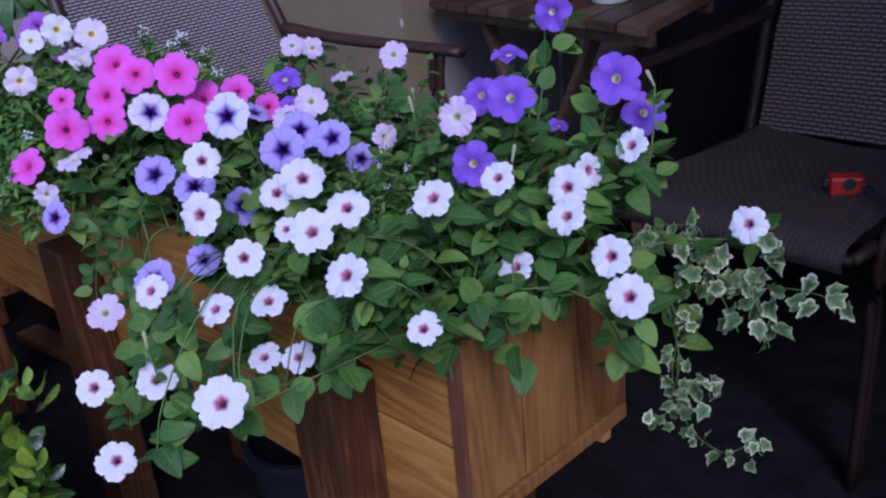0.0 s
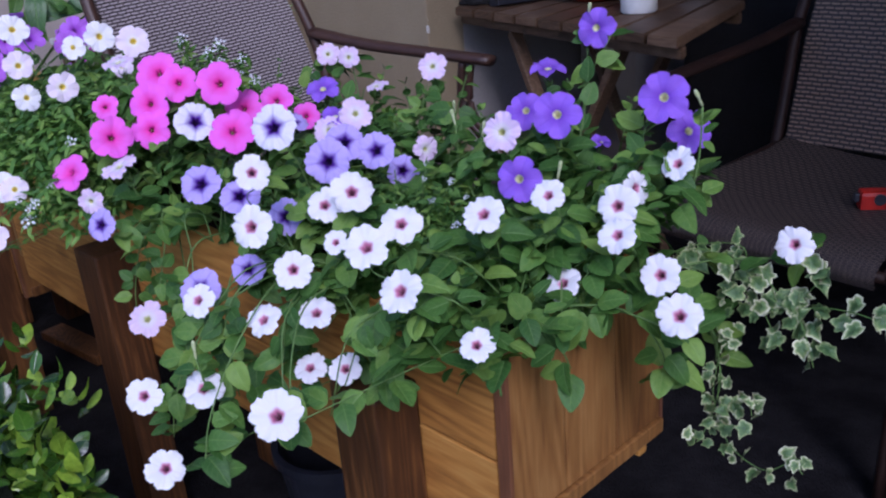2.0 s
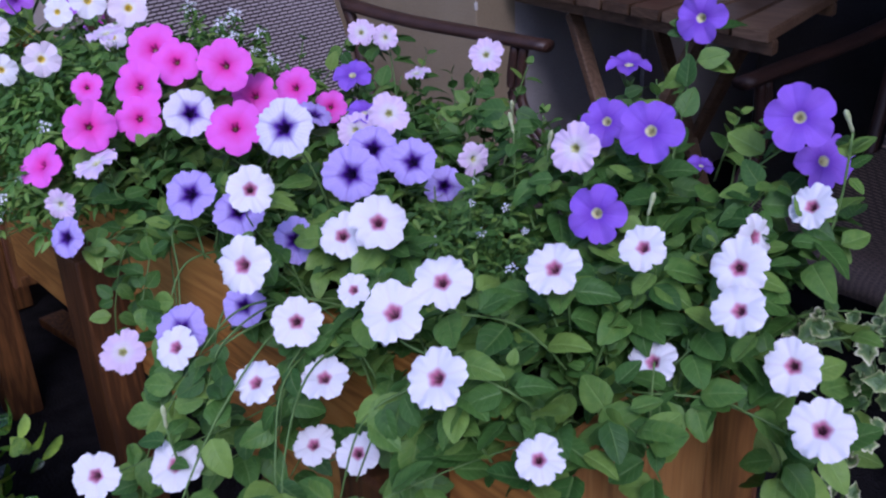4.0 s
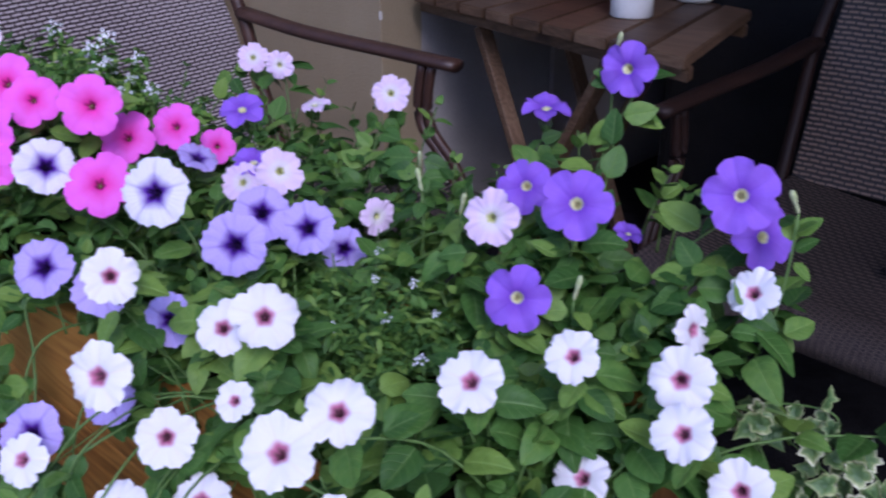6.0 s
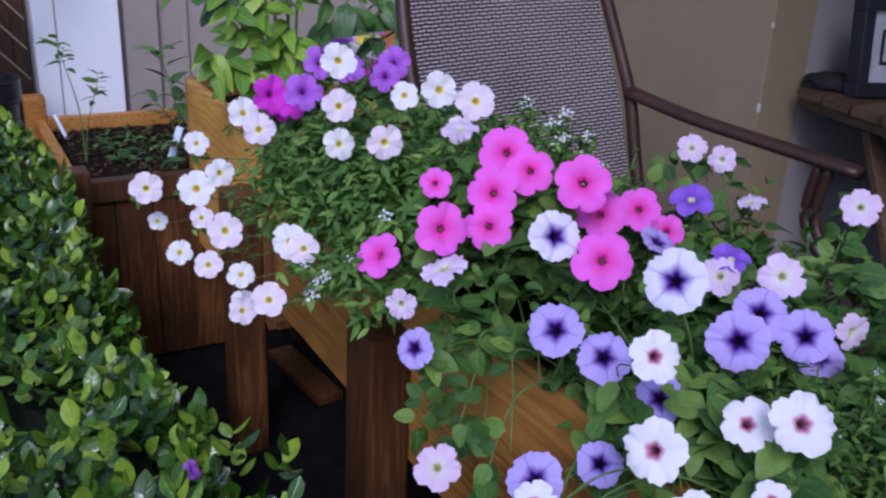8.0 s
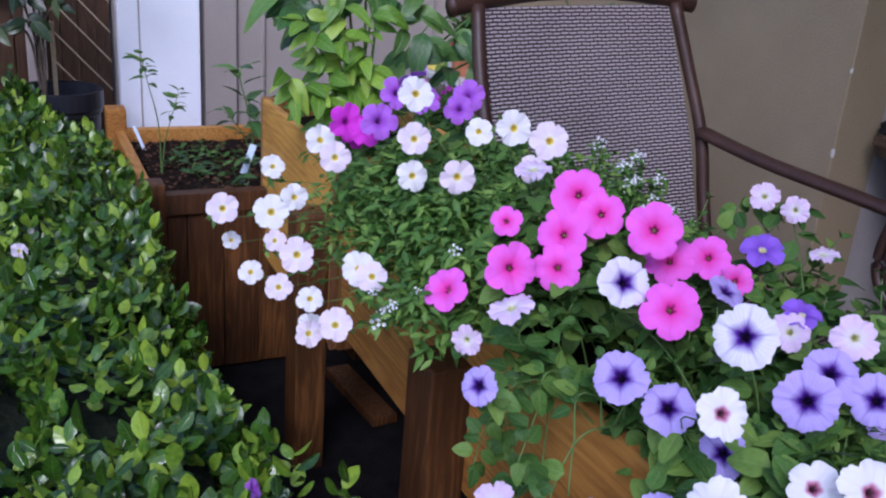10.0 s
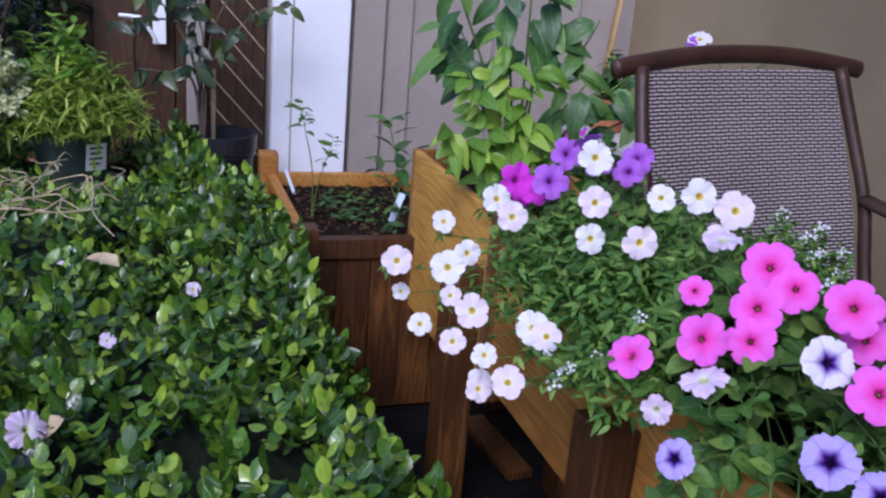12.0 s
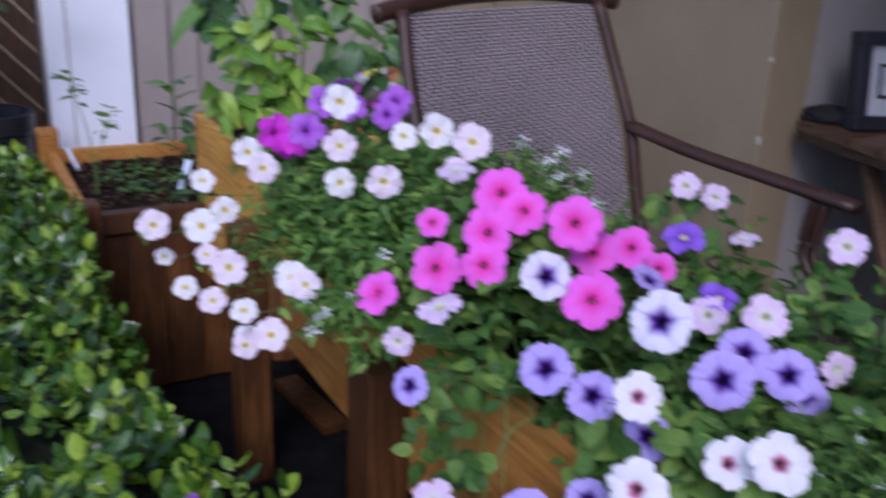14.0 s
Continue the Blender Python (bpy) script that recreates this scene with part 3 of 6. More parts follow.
def throat_mesh(material):
    bm = bmesh.new()
    for k in range(5):
        a = 2 * math.pi * k / 5
        bmesh.ops.create_icosphere(bm, subdivisions=1, radius=0.017, matrix=Matrix.Translation((0.05 * math.cos(a), 0.05 * math.sin(a), -0.3)))
    bmesh.ops.create_icosphere(bm, subdivisions=1, radius=0.022, matrix=Matrix.Translation((0, 0, -0.27)))
    return put(bm, "throat", material, True)


ANTHER = mottled("pale_anther", (0.45, 0.42, 0.2), (0.62, 0.58, 0.34), 40, 0.7, 200, 0.2)
ANTHER_DARK = mottled("dark_anther", (0.12, 0.02, 0.06), (0.28, 0.07, 0.14), 40, 0.7, 200, 0.2)
CALYX = calyx_mesh()
ANTHER_BLACK = mottled("purple_black_anther", (0.008, 0.003, 0.02), (0.03, 0.01, 0.06), 40, 0.7, 200, 0.2)
THROAT, THROAT_DARK, THROAT_BLACK = throat_mesh(ANTHER), throat_mesh(ANTHER_DARK), throat_mesh(ANTHER_BLACK)
VIEW = Vector((0.22, -0.62, 1.02))
SOIL_Z = AZ1 - 0.05
ALL_HEADS = []


def stem_line(head, normal, root, aside=0.0):
    """From the soil up through the foliage to the back of a flower."""
    h, n, r = Vector(head), Vector(normal), Vector(root)
    back = h - n * 0.045
    mid = r.lerp(back, 0.55) + Vector((aside, 0, 0.03))
    if back.y < -0.05:
        r = Vector((back.x * 0.8 + r.x * 0.2, 0.035, SOIL_Z))
        mid = Vector((back.x * 0.85 + r.x * 0.15 + aside, max(back.y * 0.5, -0.05), AZ1 + max(0.02, (back.z - AZ1) * 0.6)))
    if back.y < -0.05 and back.z < 0.62:
        r.x += aside
        rim = Vector((mid.x, -0.015, AZ1 + 0.012))
        low = Vector((mid.x * 0.4 + back.x * 0.6, back.y * 0.3 - 0.01, back.z + 0.012))
        return smooth_path([r, rim, low, back - n * 0.004], 5)
    return smooth_path([r, mid, back - Vector((0, 0, 0.012)), back + n * 0.01], 5)


def flower_plant(name, label, root, heads, petals, leaf_shapes, throat, group="petunias in the planter", lean=0.8, leaf_every=2, face=None, stem_r=0.0013, leaf_size=(0.75, 1.25), grow=0.9):
    """A bedding plant: each flower with its throat and calyx, stems from the root, leaves up the stems. heads: rows of place and width."""
    ob = thing(name, label, "flower plant", group, "", root)
    inv = Matrix.Translation(-Vector(root))
    spots = []
    for i, (x, y, z, width, *turned) in enumerate(heads):
        p = Vector((x, y, z))
        n = (VIEW - p).normalized() * lean + Vector((rnd(-0.22, 0.22), rnd(-0.22, 0.22), 0.2 + rnd(-0.15, 0.15)))
        if turned:
            n = Vector(turned)
        n.normalize()
        m = inv @ Matrix.Translation(p) @ turn_to(n, rnd(0, 6.28)) @ Matrix.Scale(width * grow / 2, 4)
        f = part("flower", petals[i % len(petals)], None, ob, at=m)
        part("throat", throat, None, f)
        part("calyx", CALYX, None, f)
        foot = Vector(root) + Vector((rnd(-0.03, 0.03), rnd(-0.03, 0.03), 0))
        tries = [stem_line(p, n, foot, a) for a in (0.0, 0.03, -0.03, 0.06, -0.06, 0.09)]
        line = min(tries, key=lambda way: sum(hides(q, 0.026) for q in way[4:-3]))
        part("stem", tube([q - Vector(root) for q in line], stem_r, 5, 0.8), STEM, ob, smooth=True)
        spots += [(q, line[k + 1] - q) for k, q in enumerate(line[4:-2], 4)]
    for k, (q, d) in enumerate(spots):
        if k % leaf_every:
            continue
        for _ in (0, 1):
            m = leaf_at(q, (rnd(-0.5, 0.5), rnd(-0.8, 0.2), 1), rnd(*leaf_size))
            if m is not None:
                part("leaf", random.choice(leaf_shapes), None, ob, at=inv @ m)
    return ob


def variants(name, material, n=4, **kw):
    return [corolla_mesh(name, material, 11 * k + len(name), **kw) for k in range(n)]


BROAD = [leaf_mesh("petunia_leaf", PETUNIA_LEAF, 0.033, 0.024, f, d, 6, 0.74, w, 0.006, True, 0.7) for d, w, f in ((0.1, 0.02, 0.2), (0.3, 0.03, 0.35), (0.5, 0.0, 0.3), (-0.1, 0.02, 0.45))]
NARROW = [leaf_mesh("narrow_leaf", FINE_LEAF, 0.021, 0.008, 0.3, d, 3, 1.0) for d in (0.1, 0.3, 0.5)]

WHITE_A = [(-0.053, 0.038, 0.712, 0.056), (-0.007, 0.092, 0.726, 0.046), (0.037, 0.278, 0.718, 0.05), (0.054, 0.133, 0.713, 0.055),
           (0.073, 0.105, 0.694, 0.05), (0.106, 0.136, 0.645, 0.053), (0.0, 0.104, 0.619, 0.052), (0.147, 0.108, 0.621, 0.058),
           (0.171, 0.309, 0.636, 0.052), (-0.042, -0.099, 0.676, 0.056), (0.027, -0.066, 0.624, 0.044), (-0.073, -0.062, 0.729, 0.053),
           (-0.086, -0.1, 0.713, 0.057), (0.018, 0.223, 0.7, 0.05, 0.9, -0.1, 0.25)]
WHITE_B = [(-0.319, -0.075, 0.744, 0.054), (-0.255, -0.127, 0.706, 0.06), (-0.232, -0.095, 0.648, 0.055), (-0.26, -0.019, 0.698, 0.055),
           (-0.217, -0.009, 0.72, 0.062), (-0.197, -0.056, 0.677, 0.036), (-0.359, -0.155, 0.596, 0.052), (-0.311, -0.266, 0.533, 0.052),
           (-0.297, -0.2, 0.517, 0.058), (-0.077, -0.238, 0.588, 0.062), (-0.262, -0.28, 0.465, 0.054), (-0.258, -0.129, 0.59, 0.052),
           (-0.214, -0.084, 0.594, 0.052), (-0.226, -0.096, 0.522, 0.048), (-0.172, -0.084, 0.534, 0.048)]
VIOLET = [(-0.164, 0.395, 0.845, 0.062), (-0.314, 0.474, 0.762, 0.066, 0.12, -0.22, 1.0), (-0.104, 0.232, 0.77, 0.068), (-0.177, 0.258, 0.76, 0.058),
          (0.013, 0.284, 0.793, 0.066), (0.014, 0.342, 0.739, 0.064, 0.75, -0.5, 0.5), (-0.114, 0.168, 0.703, 0.064), (-0.109, 0.33, 0.71, 0.032, 0.3, -0.1, 1.0)]
BLUSH_BACK = [(-0.784, 0.408, 0.76, 0.052), (-0.72, 0.405, 0.759, 0.046), (-0.47, 0.375, 0.77, 0.053), (-0.673, 0.425, 0.708, 0.048, 0.1, -0.2, 1.0),
              (-0.369, 0.129, 0.762, 0.052), (-0.179, 0.212, 0.742, 0.06), (-0.356, 0.241, 0.685, 0.046, 1.0, -0.2, 0.1), (-0.467, 0.153, 0.72, 0.05)]
BLUSH_FRONT = [(-0.561, -0.136, 0.5, 0.062), (-0.64, -0.094, 0.704, 0.062, 0.05, -0.45, 0.85), (-0.655, -0.139, 0.66, 0.042, 0.75, -0.6, 0.1), (-0.777, 0.0, 0.823, 0.056, 0.1, -0.3, 1.0)]
LILAC = [(-0.394, 0.012, 0.768, 0.07), (-0.553, -0.009, 0.76, 0.065), (-0.466, -0.066, 0.7, 0.064), (-0.426, -0.034, 0.682, 0.06),
         (-0.347, 0.057, 0.717, 0.066), (-0.363, 0.1, 0.731, 0.062), (-0.326, 0.123, 0.719, 0.06), (-0.347, 0.185, 0.669, 0.052, 0.8, -0.6, 0.3),
         (-0.383, 0.003, 0.649, 0.056), (-0.567, -0.168, 0.653, 0.05, 0.5, -0.8, 0.4), (-0.388, -0.134, 0.596, 0.062), (-0.375, -0.069, 0.602, 0.05), (-0.603, 0.189, 0.707, 0.055, 0.5, 0.1, 1.0)]
PINK = [(-0.726, 0.037, 0.803, 0.071), (-0.676, -0.013, 0.772, 0.069), (-0.668, -0.083, 0.739, 0.067), (-0.656, -0.028, 0.738, 0.062),
        (-0.749, -0.048, 0.766, 0.042), (-0.754, -0.121, 0.681, 0.062, 0.35, -0.8, 0.6), (-0.624, 0.079, 0.788, 0.073), (-0.641, 0.124, 0.739, 0.066),
        (-0.503, 0.017, 0.747, 0.069), (-0.682, 0.044, 0.791, 0.062), (-0.644, 0.188, 0.736, 0.06), (-0.645, 0.243, 0.698, 0.05)]
SNOW_A = [(-1.043, -0.05, 0.865, 0.06), (-0.969, -0.081, 0.816, 0.053), (-0.872, 0.021, 0.852, 0.057), (-0.852, 0.067, 0.838, 0.06),
          (-1.12, -0.169, 0.78, 0.056), (-1.063, -0.165, 0.768, 0.054), (-0.967, -0.081, 0.763, 0.052), (-0.886, -0.051, 0.783, 0.055),
          (-0.926, -0.003, 0.835, 0.046, 0.7, -0.5, 0.3), (-0.831, 0.03, 0.806, 0.042)]
SNOW_B = [(-1.248, -0.209, 0.705, 0.046), (-1.184, -0.304, 0.659, 0.056), (-1.071, -0.258, 0.687, 0.062), (-1.042, -0.259, 0.653, 0.037),
          (-1.147, -0.269, 0.563, 0.046), (-1.006, -0.263, 0.595, 0.046), (-0.95, -0.233, 0.597, 0.044), (-1.005, -0.237, 0.643, 0.058),
          (-0.955, -0.162, 0.633, 0.058), (-0.928, -0.202, 0.563, 0.055), (-1.0, -0.215, 0.53, 0.046), (-0.984, -0.223, 0.526, 0.046),
          (-1.222, -0.283, 0.591, 0.036), (-0.93, -0.15, 0.63, 0.05), (-1.128, -0.206, 0.689, 0.05)]
MAGENTA = [(-1.266, -0.077, 0.772, 0.06), (-1.25, -0.045, 0.76, 0.05), (-1.29, -0.05, 0.745, 0.05)]
PURPLE = [(-1.19, -0.048, 0.791, 0.06), (-1.24, 0.001, 0.826, 0.055), (-1.225, 0.131, 0.823, 0.055), (-1.2, 0.1, 0.805, 0.05), (-1.15, -0.01, 0.87, 0.05, -0.5, -0.2, 0.8), (-1.17, 0.02, 0.83, 0.055)]

BLUE_V = [(-0.661, 0.296, 0.731, 0.066, 0.3, -0.35, 0.75), (-0.474, 0.174, 0.735, 0.052, 0.3, -0.3, 0.9)]
W_PET = variants("white_corolla", PETAL_WHITE, 7, notch=0.22, frill=0.06, dent=0.05, tooth=0.9)
V_PET = variants("violet_corolla", PETAL_VIOLET, 5, notch=0.24, frill=0.13, dent=0.015, tooth=0.25, depth=0.5)
B_PET = variants("blush_corolla", PETAL_BLUSH, 5, notch=0.26, frill=0.07, dent=0.04, depth=0.55)
L_PET = variants("pale_lilac_corolla", PETAL_PALELILAC, 2, notch=0.12, frill=0.04, dent=0.03) + 3 * variants("lilac_corolla", PETAL_LILAC, 4, notch=0.12, frill=0.04, dent=0.03)
K_PET = variants("pink_corolla", PETAL_PINK, 5, notch=0.22, frill=0.06, dent=0.02, tooth=0.4, depth=0.7)
S_PET = [m for pair in zip(variants("snow_corolla", PETAL_SNOW, 5, notch=0.2, frill=0.1, dent=0.025, depth=0.4, tooth=0.5), variants("pinkish_corolla", PETAL_SNOW_PINK, 5, notch=0.2, frill=0.1, dent=0.025, depth=0.4, tooth=0.5)) for m in pair]
M_PET = variants("magenta_corolla", PETAL_MAGENTA, 3, notch=0.3, frill=0.09, tooth=0.4)
P_PET = variants("purple_corolla", PETAL_PURPLE, 3, notch=0.3, frill=0.09, tooth=0.4)

ALL_HEADS += [h_[:3] for row in (WHITE_A, WHITE_B, VIOLET, BLUSH_BACK, BLUSH_FRONT, LILAC, PINK, SNOW_A, SNOW_B, MAGENTA, PURPLE, BLUE_V) for h_ in row]
HEADS = np.array(ALL_HEADS)


# Places where the boards stay bare between the trailing shoots
BARE = np.array([(-0.69, 0, 0.49), (-0.645, 0, 0.54), (-0.36, 0, 0.59), (-0.33, 0, 0.59), (-0.645, 0, 0.37), (-0.184, 0, 0.585), (-0.295, 0, 0.49),
                 (-0.62, 0, 0.5), (-0.595, 0, 0.56), (-0.5, 0, 0.43), (-0.54, 0, 0.38), (-0.573, 0, 0.41), (-0.65, 0, 0.45)])
EYES = [np.array(e) for e in ((0.22, -0.62, 1.02), (0.6, -0.58, 1.03), (0.15, -0.68, 1.13))]
SIGHTS = [(HEADS, eye) for eye in EYES] + [(BARE, np.array((0.28, -0.4, 1.04)))]


def hides(p, room=0.024):
    """True where a leaf would hang in front of an open flower or a bare stretch of board."""
    p = np.array(p)
    for spots, eye in SIGHTS:
        d, to = p - spots, eye - spots
        to = to / np.linalg.norm(to, axis=1)[:, None]
        along = (d * to).sum(1)
        off = np.linalg.norm(d - along[:, None] * to, axis=1)
        if ((along > -0.012) & (along < 0.32) & (off < room)).any():
            return True
    return False


def leaf_at(q, normal, size, tries=5):
    """A pose for a leaf from a stem that keeps clear of the flowers, or None."""
    for _ in range(tries):
        m = Matrix.Translation(q) @ turn_to(normal, rnd(0, 6.28)) @ Matrix.Scale(size, 4)
        if not any(hides(m @ Vector((0, d, 0)), 0.027) for d in (0.01, 0.024, 0.038)):
            return m
    return None


PLANTS = [
    flower_plant("petunia_plant", "white petunia with rose eyes at the planter end", (-0.06, 0.1, SOIL_Z), WHITE_A, W_PET, BROAD, THROAT_DARK, grow=0.86),
    flower_plant("petunia_plant", "white petunia trailing over the planter front", (-0.25, 0.08, SOIL_Z), WHITE_B, W_PET, BROAD, THROAT_DARK, grow=0.86, leaf_every=1, stem_r=0.0009),
    flower_plant("petunia_plant", "tall violet petunia with yellow throats", (-0.1, 0.22, SOIL_Z), VIOLET, V_PET, BROAD, THROAT, grow=0.92),
    flower_plant("petunia_plant", "blush pink petunia with long upright stems", (-0.45, 0.23, SOIL_Z), BLUSH_BACK, B_PET, BROAD, THROAT),
    flower_plant("petunia_plant", "pale blush petunia hanging over the boards", (-0.68, 0.06, SOIL_Z), BLUSH_FRONT, B_PET, BROAD, THROAT),
    flower_plant("petunia_plant", "lilac petunia with dark purple star throats", (-0.4, 0.09, SOIL_Z), LILAC, L_PET, BROAD, THROAT_BLACK),
    flower_plant("petunia_plant", "hot pink petunia in full bloom", (-0.65, 0.12, SOIL_Z), PINK, K_PET, BROAD, THROAT, grow=0.97),
    flower_plant("petunia_plant", "deep blue violet petunia among pink flowers", (-0.58, 0.22, SOIL_Z), BLUE_V, V_PET, BROAD, THROAT),
    flower_plant("calibrachoa_plant", "small white trailing flowers with yellow eyes", (-0.95, 0.12, SOIL_Z), SNOW_A, S_PET, NARROW, THROAT, leaf_every=1, stem_r=0.0009),
    flower_plant("calibrachoa_plant", "small white flowers spilling past the post", (-1.05, 0.06, SOIL_Z), SNOW_B, S_PET, NARROW, THROAT, leaf_every=1, stem_r=0.0009),
    flower_plant("petunia_plant", "bright magenta petunia behind white flowers", (-1.26, 0.1, SOIL_Z), MAGENTA, M_PET, BROAD, THROAT_DARK, leaf_every=3, grow=1.1),
    flower_plant("petunia_plant", "purple petunia beside the chair", (-1.18, 0.14, SOIL_Z), PURPLE, P_PET, BROAD, THROAT_DARK, leaf_every=3, grow=1.08),
]

# Foliage that fills the planter between the stems

def canopy(x, y):
    """The height of the leaf cover, a little under the flowers round it."""
    d = np.hypot(HEADS[:, 0] - x, HEADS[:, 1] - y) + 0.03
    w = d**-3.0
    return float((w * np.minimum(HEADS[:, 2], 0.8)).sum() / w.sum()) - 0.035


def leaf_pose(p, size, up=1.0, out=0.6):
    n = (rnd(-0.8, 0.8), rnd(-1.1, 0.5) * out, up)
    return Matrix.Translation(p) @ turn_to(n, rnd(0, 6.28)) @ Matrix.Scale(size, 4)


def fill(x0, x1, y0, y1, count, shapes, size, low, material, thick=0.11, keep=None):
    rows = []
    while len(rows) < count:
        x, y = rnd(x0, x1), rnd(y0, y1)
        top = canopy(x, y)
        clump = noise.noise(Vector((x * 24, y * 24, 3.1)))
        if clump < -0.05 and random.random() < 0.8:
            continue
        z = top + 0.04 * clump - thick * random.random() ** 1.1
        if z < low or (keep and not keep(x, y, z)) or hides((x, y, z), 0.026):
            continue
        rows.append((random.randrange(len(shapes)), leaf_pose((x, y, z), rnd(*size))))
    return scatter("foliage", shapes, rows, material)


def over_rim(x, y, z):
    """Leaves stay in the box or lean out over its edge, less the further they are from it."""
    if ((x + 0.22) / 0.1) ** 2 + ((y - 0.11) / 0.07) ** 2 < 1:
        return False
    out = math.hypot(max(-y, y - AY1, 0), max(x - AX1, 0))
    return out < 0.015 or (out < 0.06 and z > 0.575 + 0.3 * out and random.random() < math.exp(-out / 0.05))


def near_rim(x, y, z):
    """Fine foliage spills a hand's width over the front edge."""
    return z > 0.56 + max(0.0, -y - 0.1) * 0.6 and random.random() < math.exp(-max(0.0, -y - 0.08) / 0.06)


def add_foliage(plant, mesh):
    ob = new("foliage", mesh)
    ob.parent = plant
    ob.matrix_parent_inverse = Matrix.Translation(-plant.location)
    tagged(ob, "", "", "", "stuff")


add_foliage(PLANTS[0], fill(-0.2, 0.1, -0.12, 0.33, 560, BROAD, (0.55, 1.3), 0.54, PETUNIA_LEAF, 0.12, over_rim))
add_foliage(PLANTS[1], fill(-0.36, -0.14, -0.06, 0.2, 200, BROAD, (0.55, 1.25), 0.54, PETUNIA_LEAF, 0.12, over_rim))
add_foliage(PLANTS[3], fill(-0.75, -0.1, 0.16, 0.46, 470, BROAD, (0.5, 1.25), 0.54, PETUNIA_LEAF, 0.14, over_rim))
add_foliage(PLANTS[5], fill(-0.56, -0.3, -0.02, 0.2, 200, BROAD, (0.5, 1.15), 0.54, PETUNIA_LEAF, 0.12, over_rim))
add_foliage(PLANTS[6], fill(-0.82, -0.52, -0.03, 0.25, 300, BROAD, (0.5, 1.15), 0.54, PETUNIA_LEAF, 0.13, over_rim))
add_foliage(PLANTS[8], fill(-1.15, -0.75, -0.16, 0.32, 8000, NARROW, (0.7, 1.4), 0.56, FINE_LEAF, 0.12, near_rim))
add_foliage(PLANTS[9], fill(-1.2, -0.85, -0.24, 0.05, 2200, NARROW, (0.7, 1.4), 0.54, FINE_LEAF, 0.1, near_rim))
add_foliage(PLANTS[10], fill(-1.46, -1.12, -0.05, 0.36, 500, BROAD, (0.6, 1.1), 0.5, PETUNIA_LEAF, 0.14))


def sprigs(plant, x0, x1, y0, y1, count, reach=(0.05, 0.1), grow=1.0):
    """Upright leafy shoot tips: a stem, opposite leaves that shrink to its top."""
    rows_, stalks = [], bmesh.new()
    o = plant.location
    for _ in range(count):
        x, y = rnd(x0, x1), rnd(y0, y1)
        if ((x + 0.22) / 0.1) ** 2 + ((y - 0.11) / 0.07) ** 2 < 1:
            continue
        foot = Vector((x, y, canopy(x, y) - 0.085))
        d = Vector((rnd(-0.45, 0.45), rnd(-0.55, 0.25), 1)).normalized()
        run = rnd(*reach)
        line = smooth_path([foot, foot + d * run * 0.5 + Vector((0, 0, 0.004)), foot + d * run], 4)
        tube([q - o for q in line], 0.0015, 5, 0.6, stalks)
        spin = rnd(0, 6.28)
        for k in range(1, 5):
            q = foot + d * run * (0.25 + 0.19 * k)
            size = (1.05 - 0.16 * k) * rnd(0.8, 1.15) * grow
            for side in (0, math.pi):
                tilt = rnd(0.15, 0.6) + 0.12 * k
                m = Matrix.Translation(q - o) @ turn_to(d, spin + side + 1.57 * k) @ Matrix.Rotation(tilt, 4, "X") @ Matrix.Scale(size, 4)
                if not hides(m @ Vector((0, 0.02, 0)) + o, 0.03):
                    rows_.append((random.randrange(len(BROAD)), m))
    tagged(part("shoot_stem", stalks, STEM, plant, smooth=True), "", "", "", "stuff")
    tagged(part("foliage", scatter("shoot_foliage", BROAD, rows_, PETUNIA_LEAF), None, plant), "", "", "", "stuff")


sprigs(PLANTS[0], -0.2, 0.03, -0.05, 0.28, 52)
sprigs(PLANTS[1], -0.36, -0.16, -0.04, 0.2, 26)
sprigs(PLANTS[3], -0.72, -0.12, 0.2, 0.44, 70, (0.06, 0.12))
sprigs(PLANTS[5], -0.56, -0.32, -0.04, 0.2, 34)
sprigs(PLANTS[6], -0.82, -0.54, -0.06, 0.24, 36)
sprigs(PLANTS[8], -1.12, -0.78, -0.02, 0.26, 70, (0.07, 0.12), 0.62)
sprigs(PLANTS[8], -0.98, -0.78, 0.16, 0.28, 45, (0.1, 0.16), 0.7)
sprigs(PLANTS[8], -1.15, -0.9, -0.12, 0.08, 50, (0.06, 0.1), 0.6)


# The clipped hedge
HX0, HX1, HY0, HY1 = -2.95, -0.46, -2.1, -0.33


def hedge_top(x, y):
    z = 0.47 + 0.035 * noise.noise(Vector((x * 2.3, y * 2.3, 0.4))) + 0.025 * noise.noise(Vector((x * 7, y * 7, 2.4)))
    z += 0.06 * max(0.0, min(1.0, (-2.2 - x) / 0.5)) * math.exp(-(((y + 0.6) / 0.09) ** 2))
    z -= 0.09 * max(0.0, min(1.0, (-2.4 - x) / 0.4)) * max(0.0, min(1.0, (y + 0.54) / 0.1))
    z -= 0.06 * math.exp(-(((x + 2.48) / 0.14) ** 2 + ((y + 0.83) / 0.16) ** 2))
    edge = min(HY1 - y, HX1 - x)
    return z - 0.3 * max(0.0, 0.1 - edge) ** 1.0 * 2.2 * 0.8


hedge = thing("hedge", "clipped low evergreen hedge with small glossy leaves", "hedge", at=((HX0 + HX1) / 2, (HY0 + HY1) / 2, 0))
inv_h = Matrix.Translation(-hedge.location)
# Dark sheet under the leaves; its colour supplies the shaded gaps
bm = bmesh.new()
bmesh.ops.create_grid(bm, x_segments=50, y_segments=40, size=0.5)
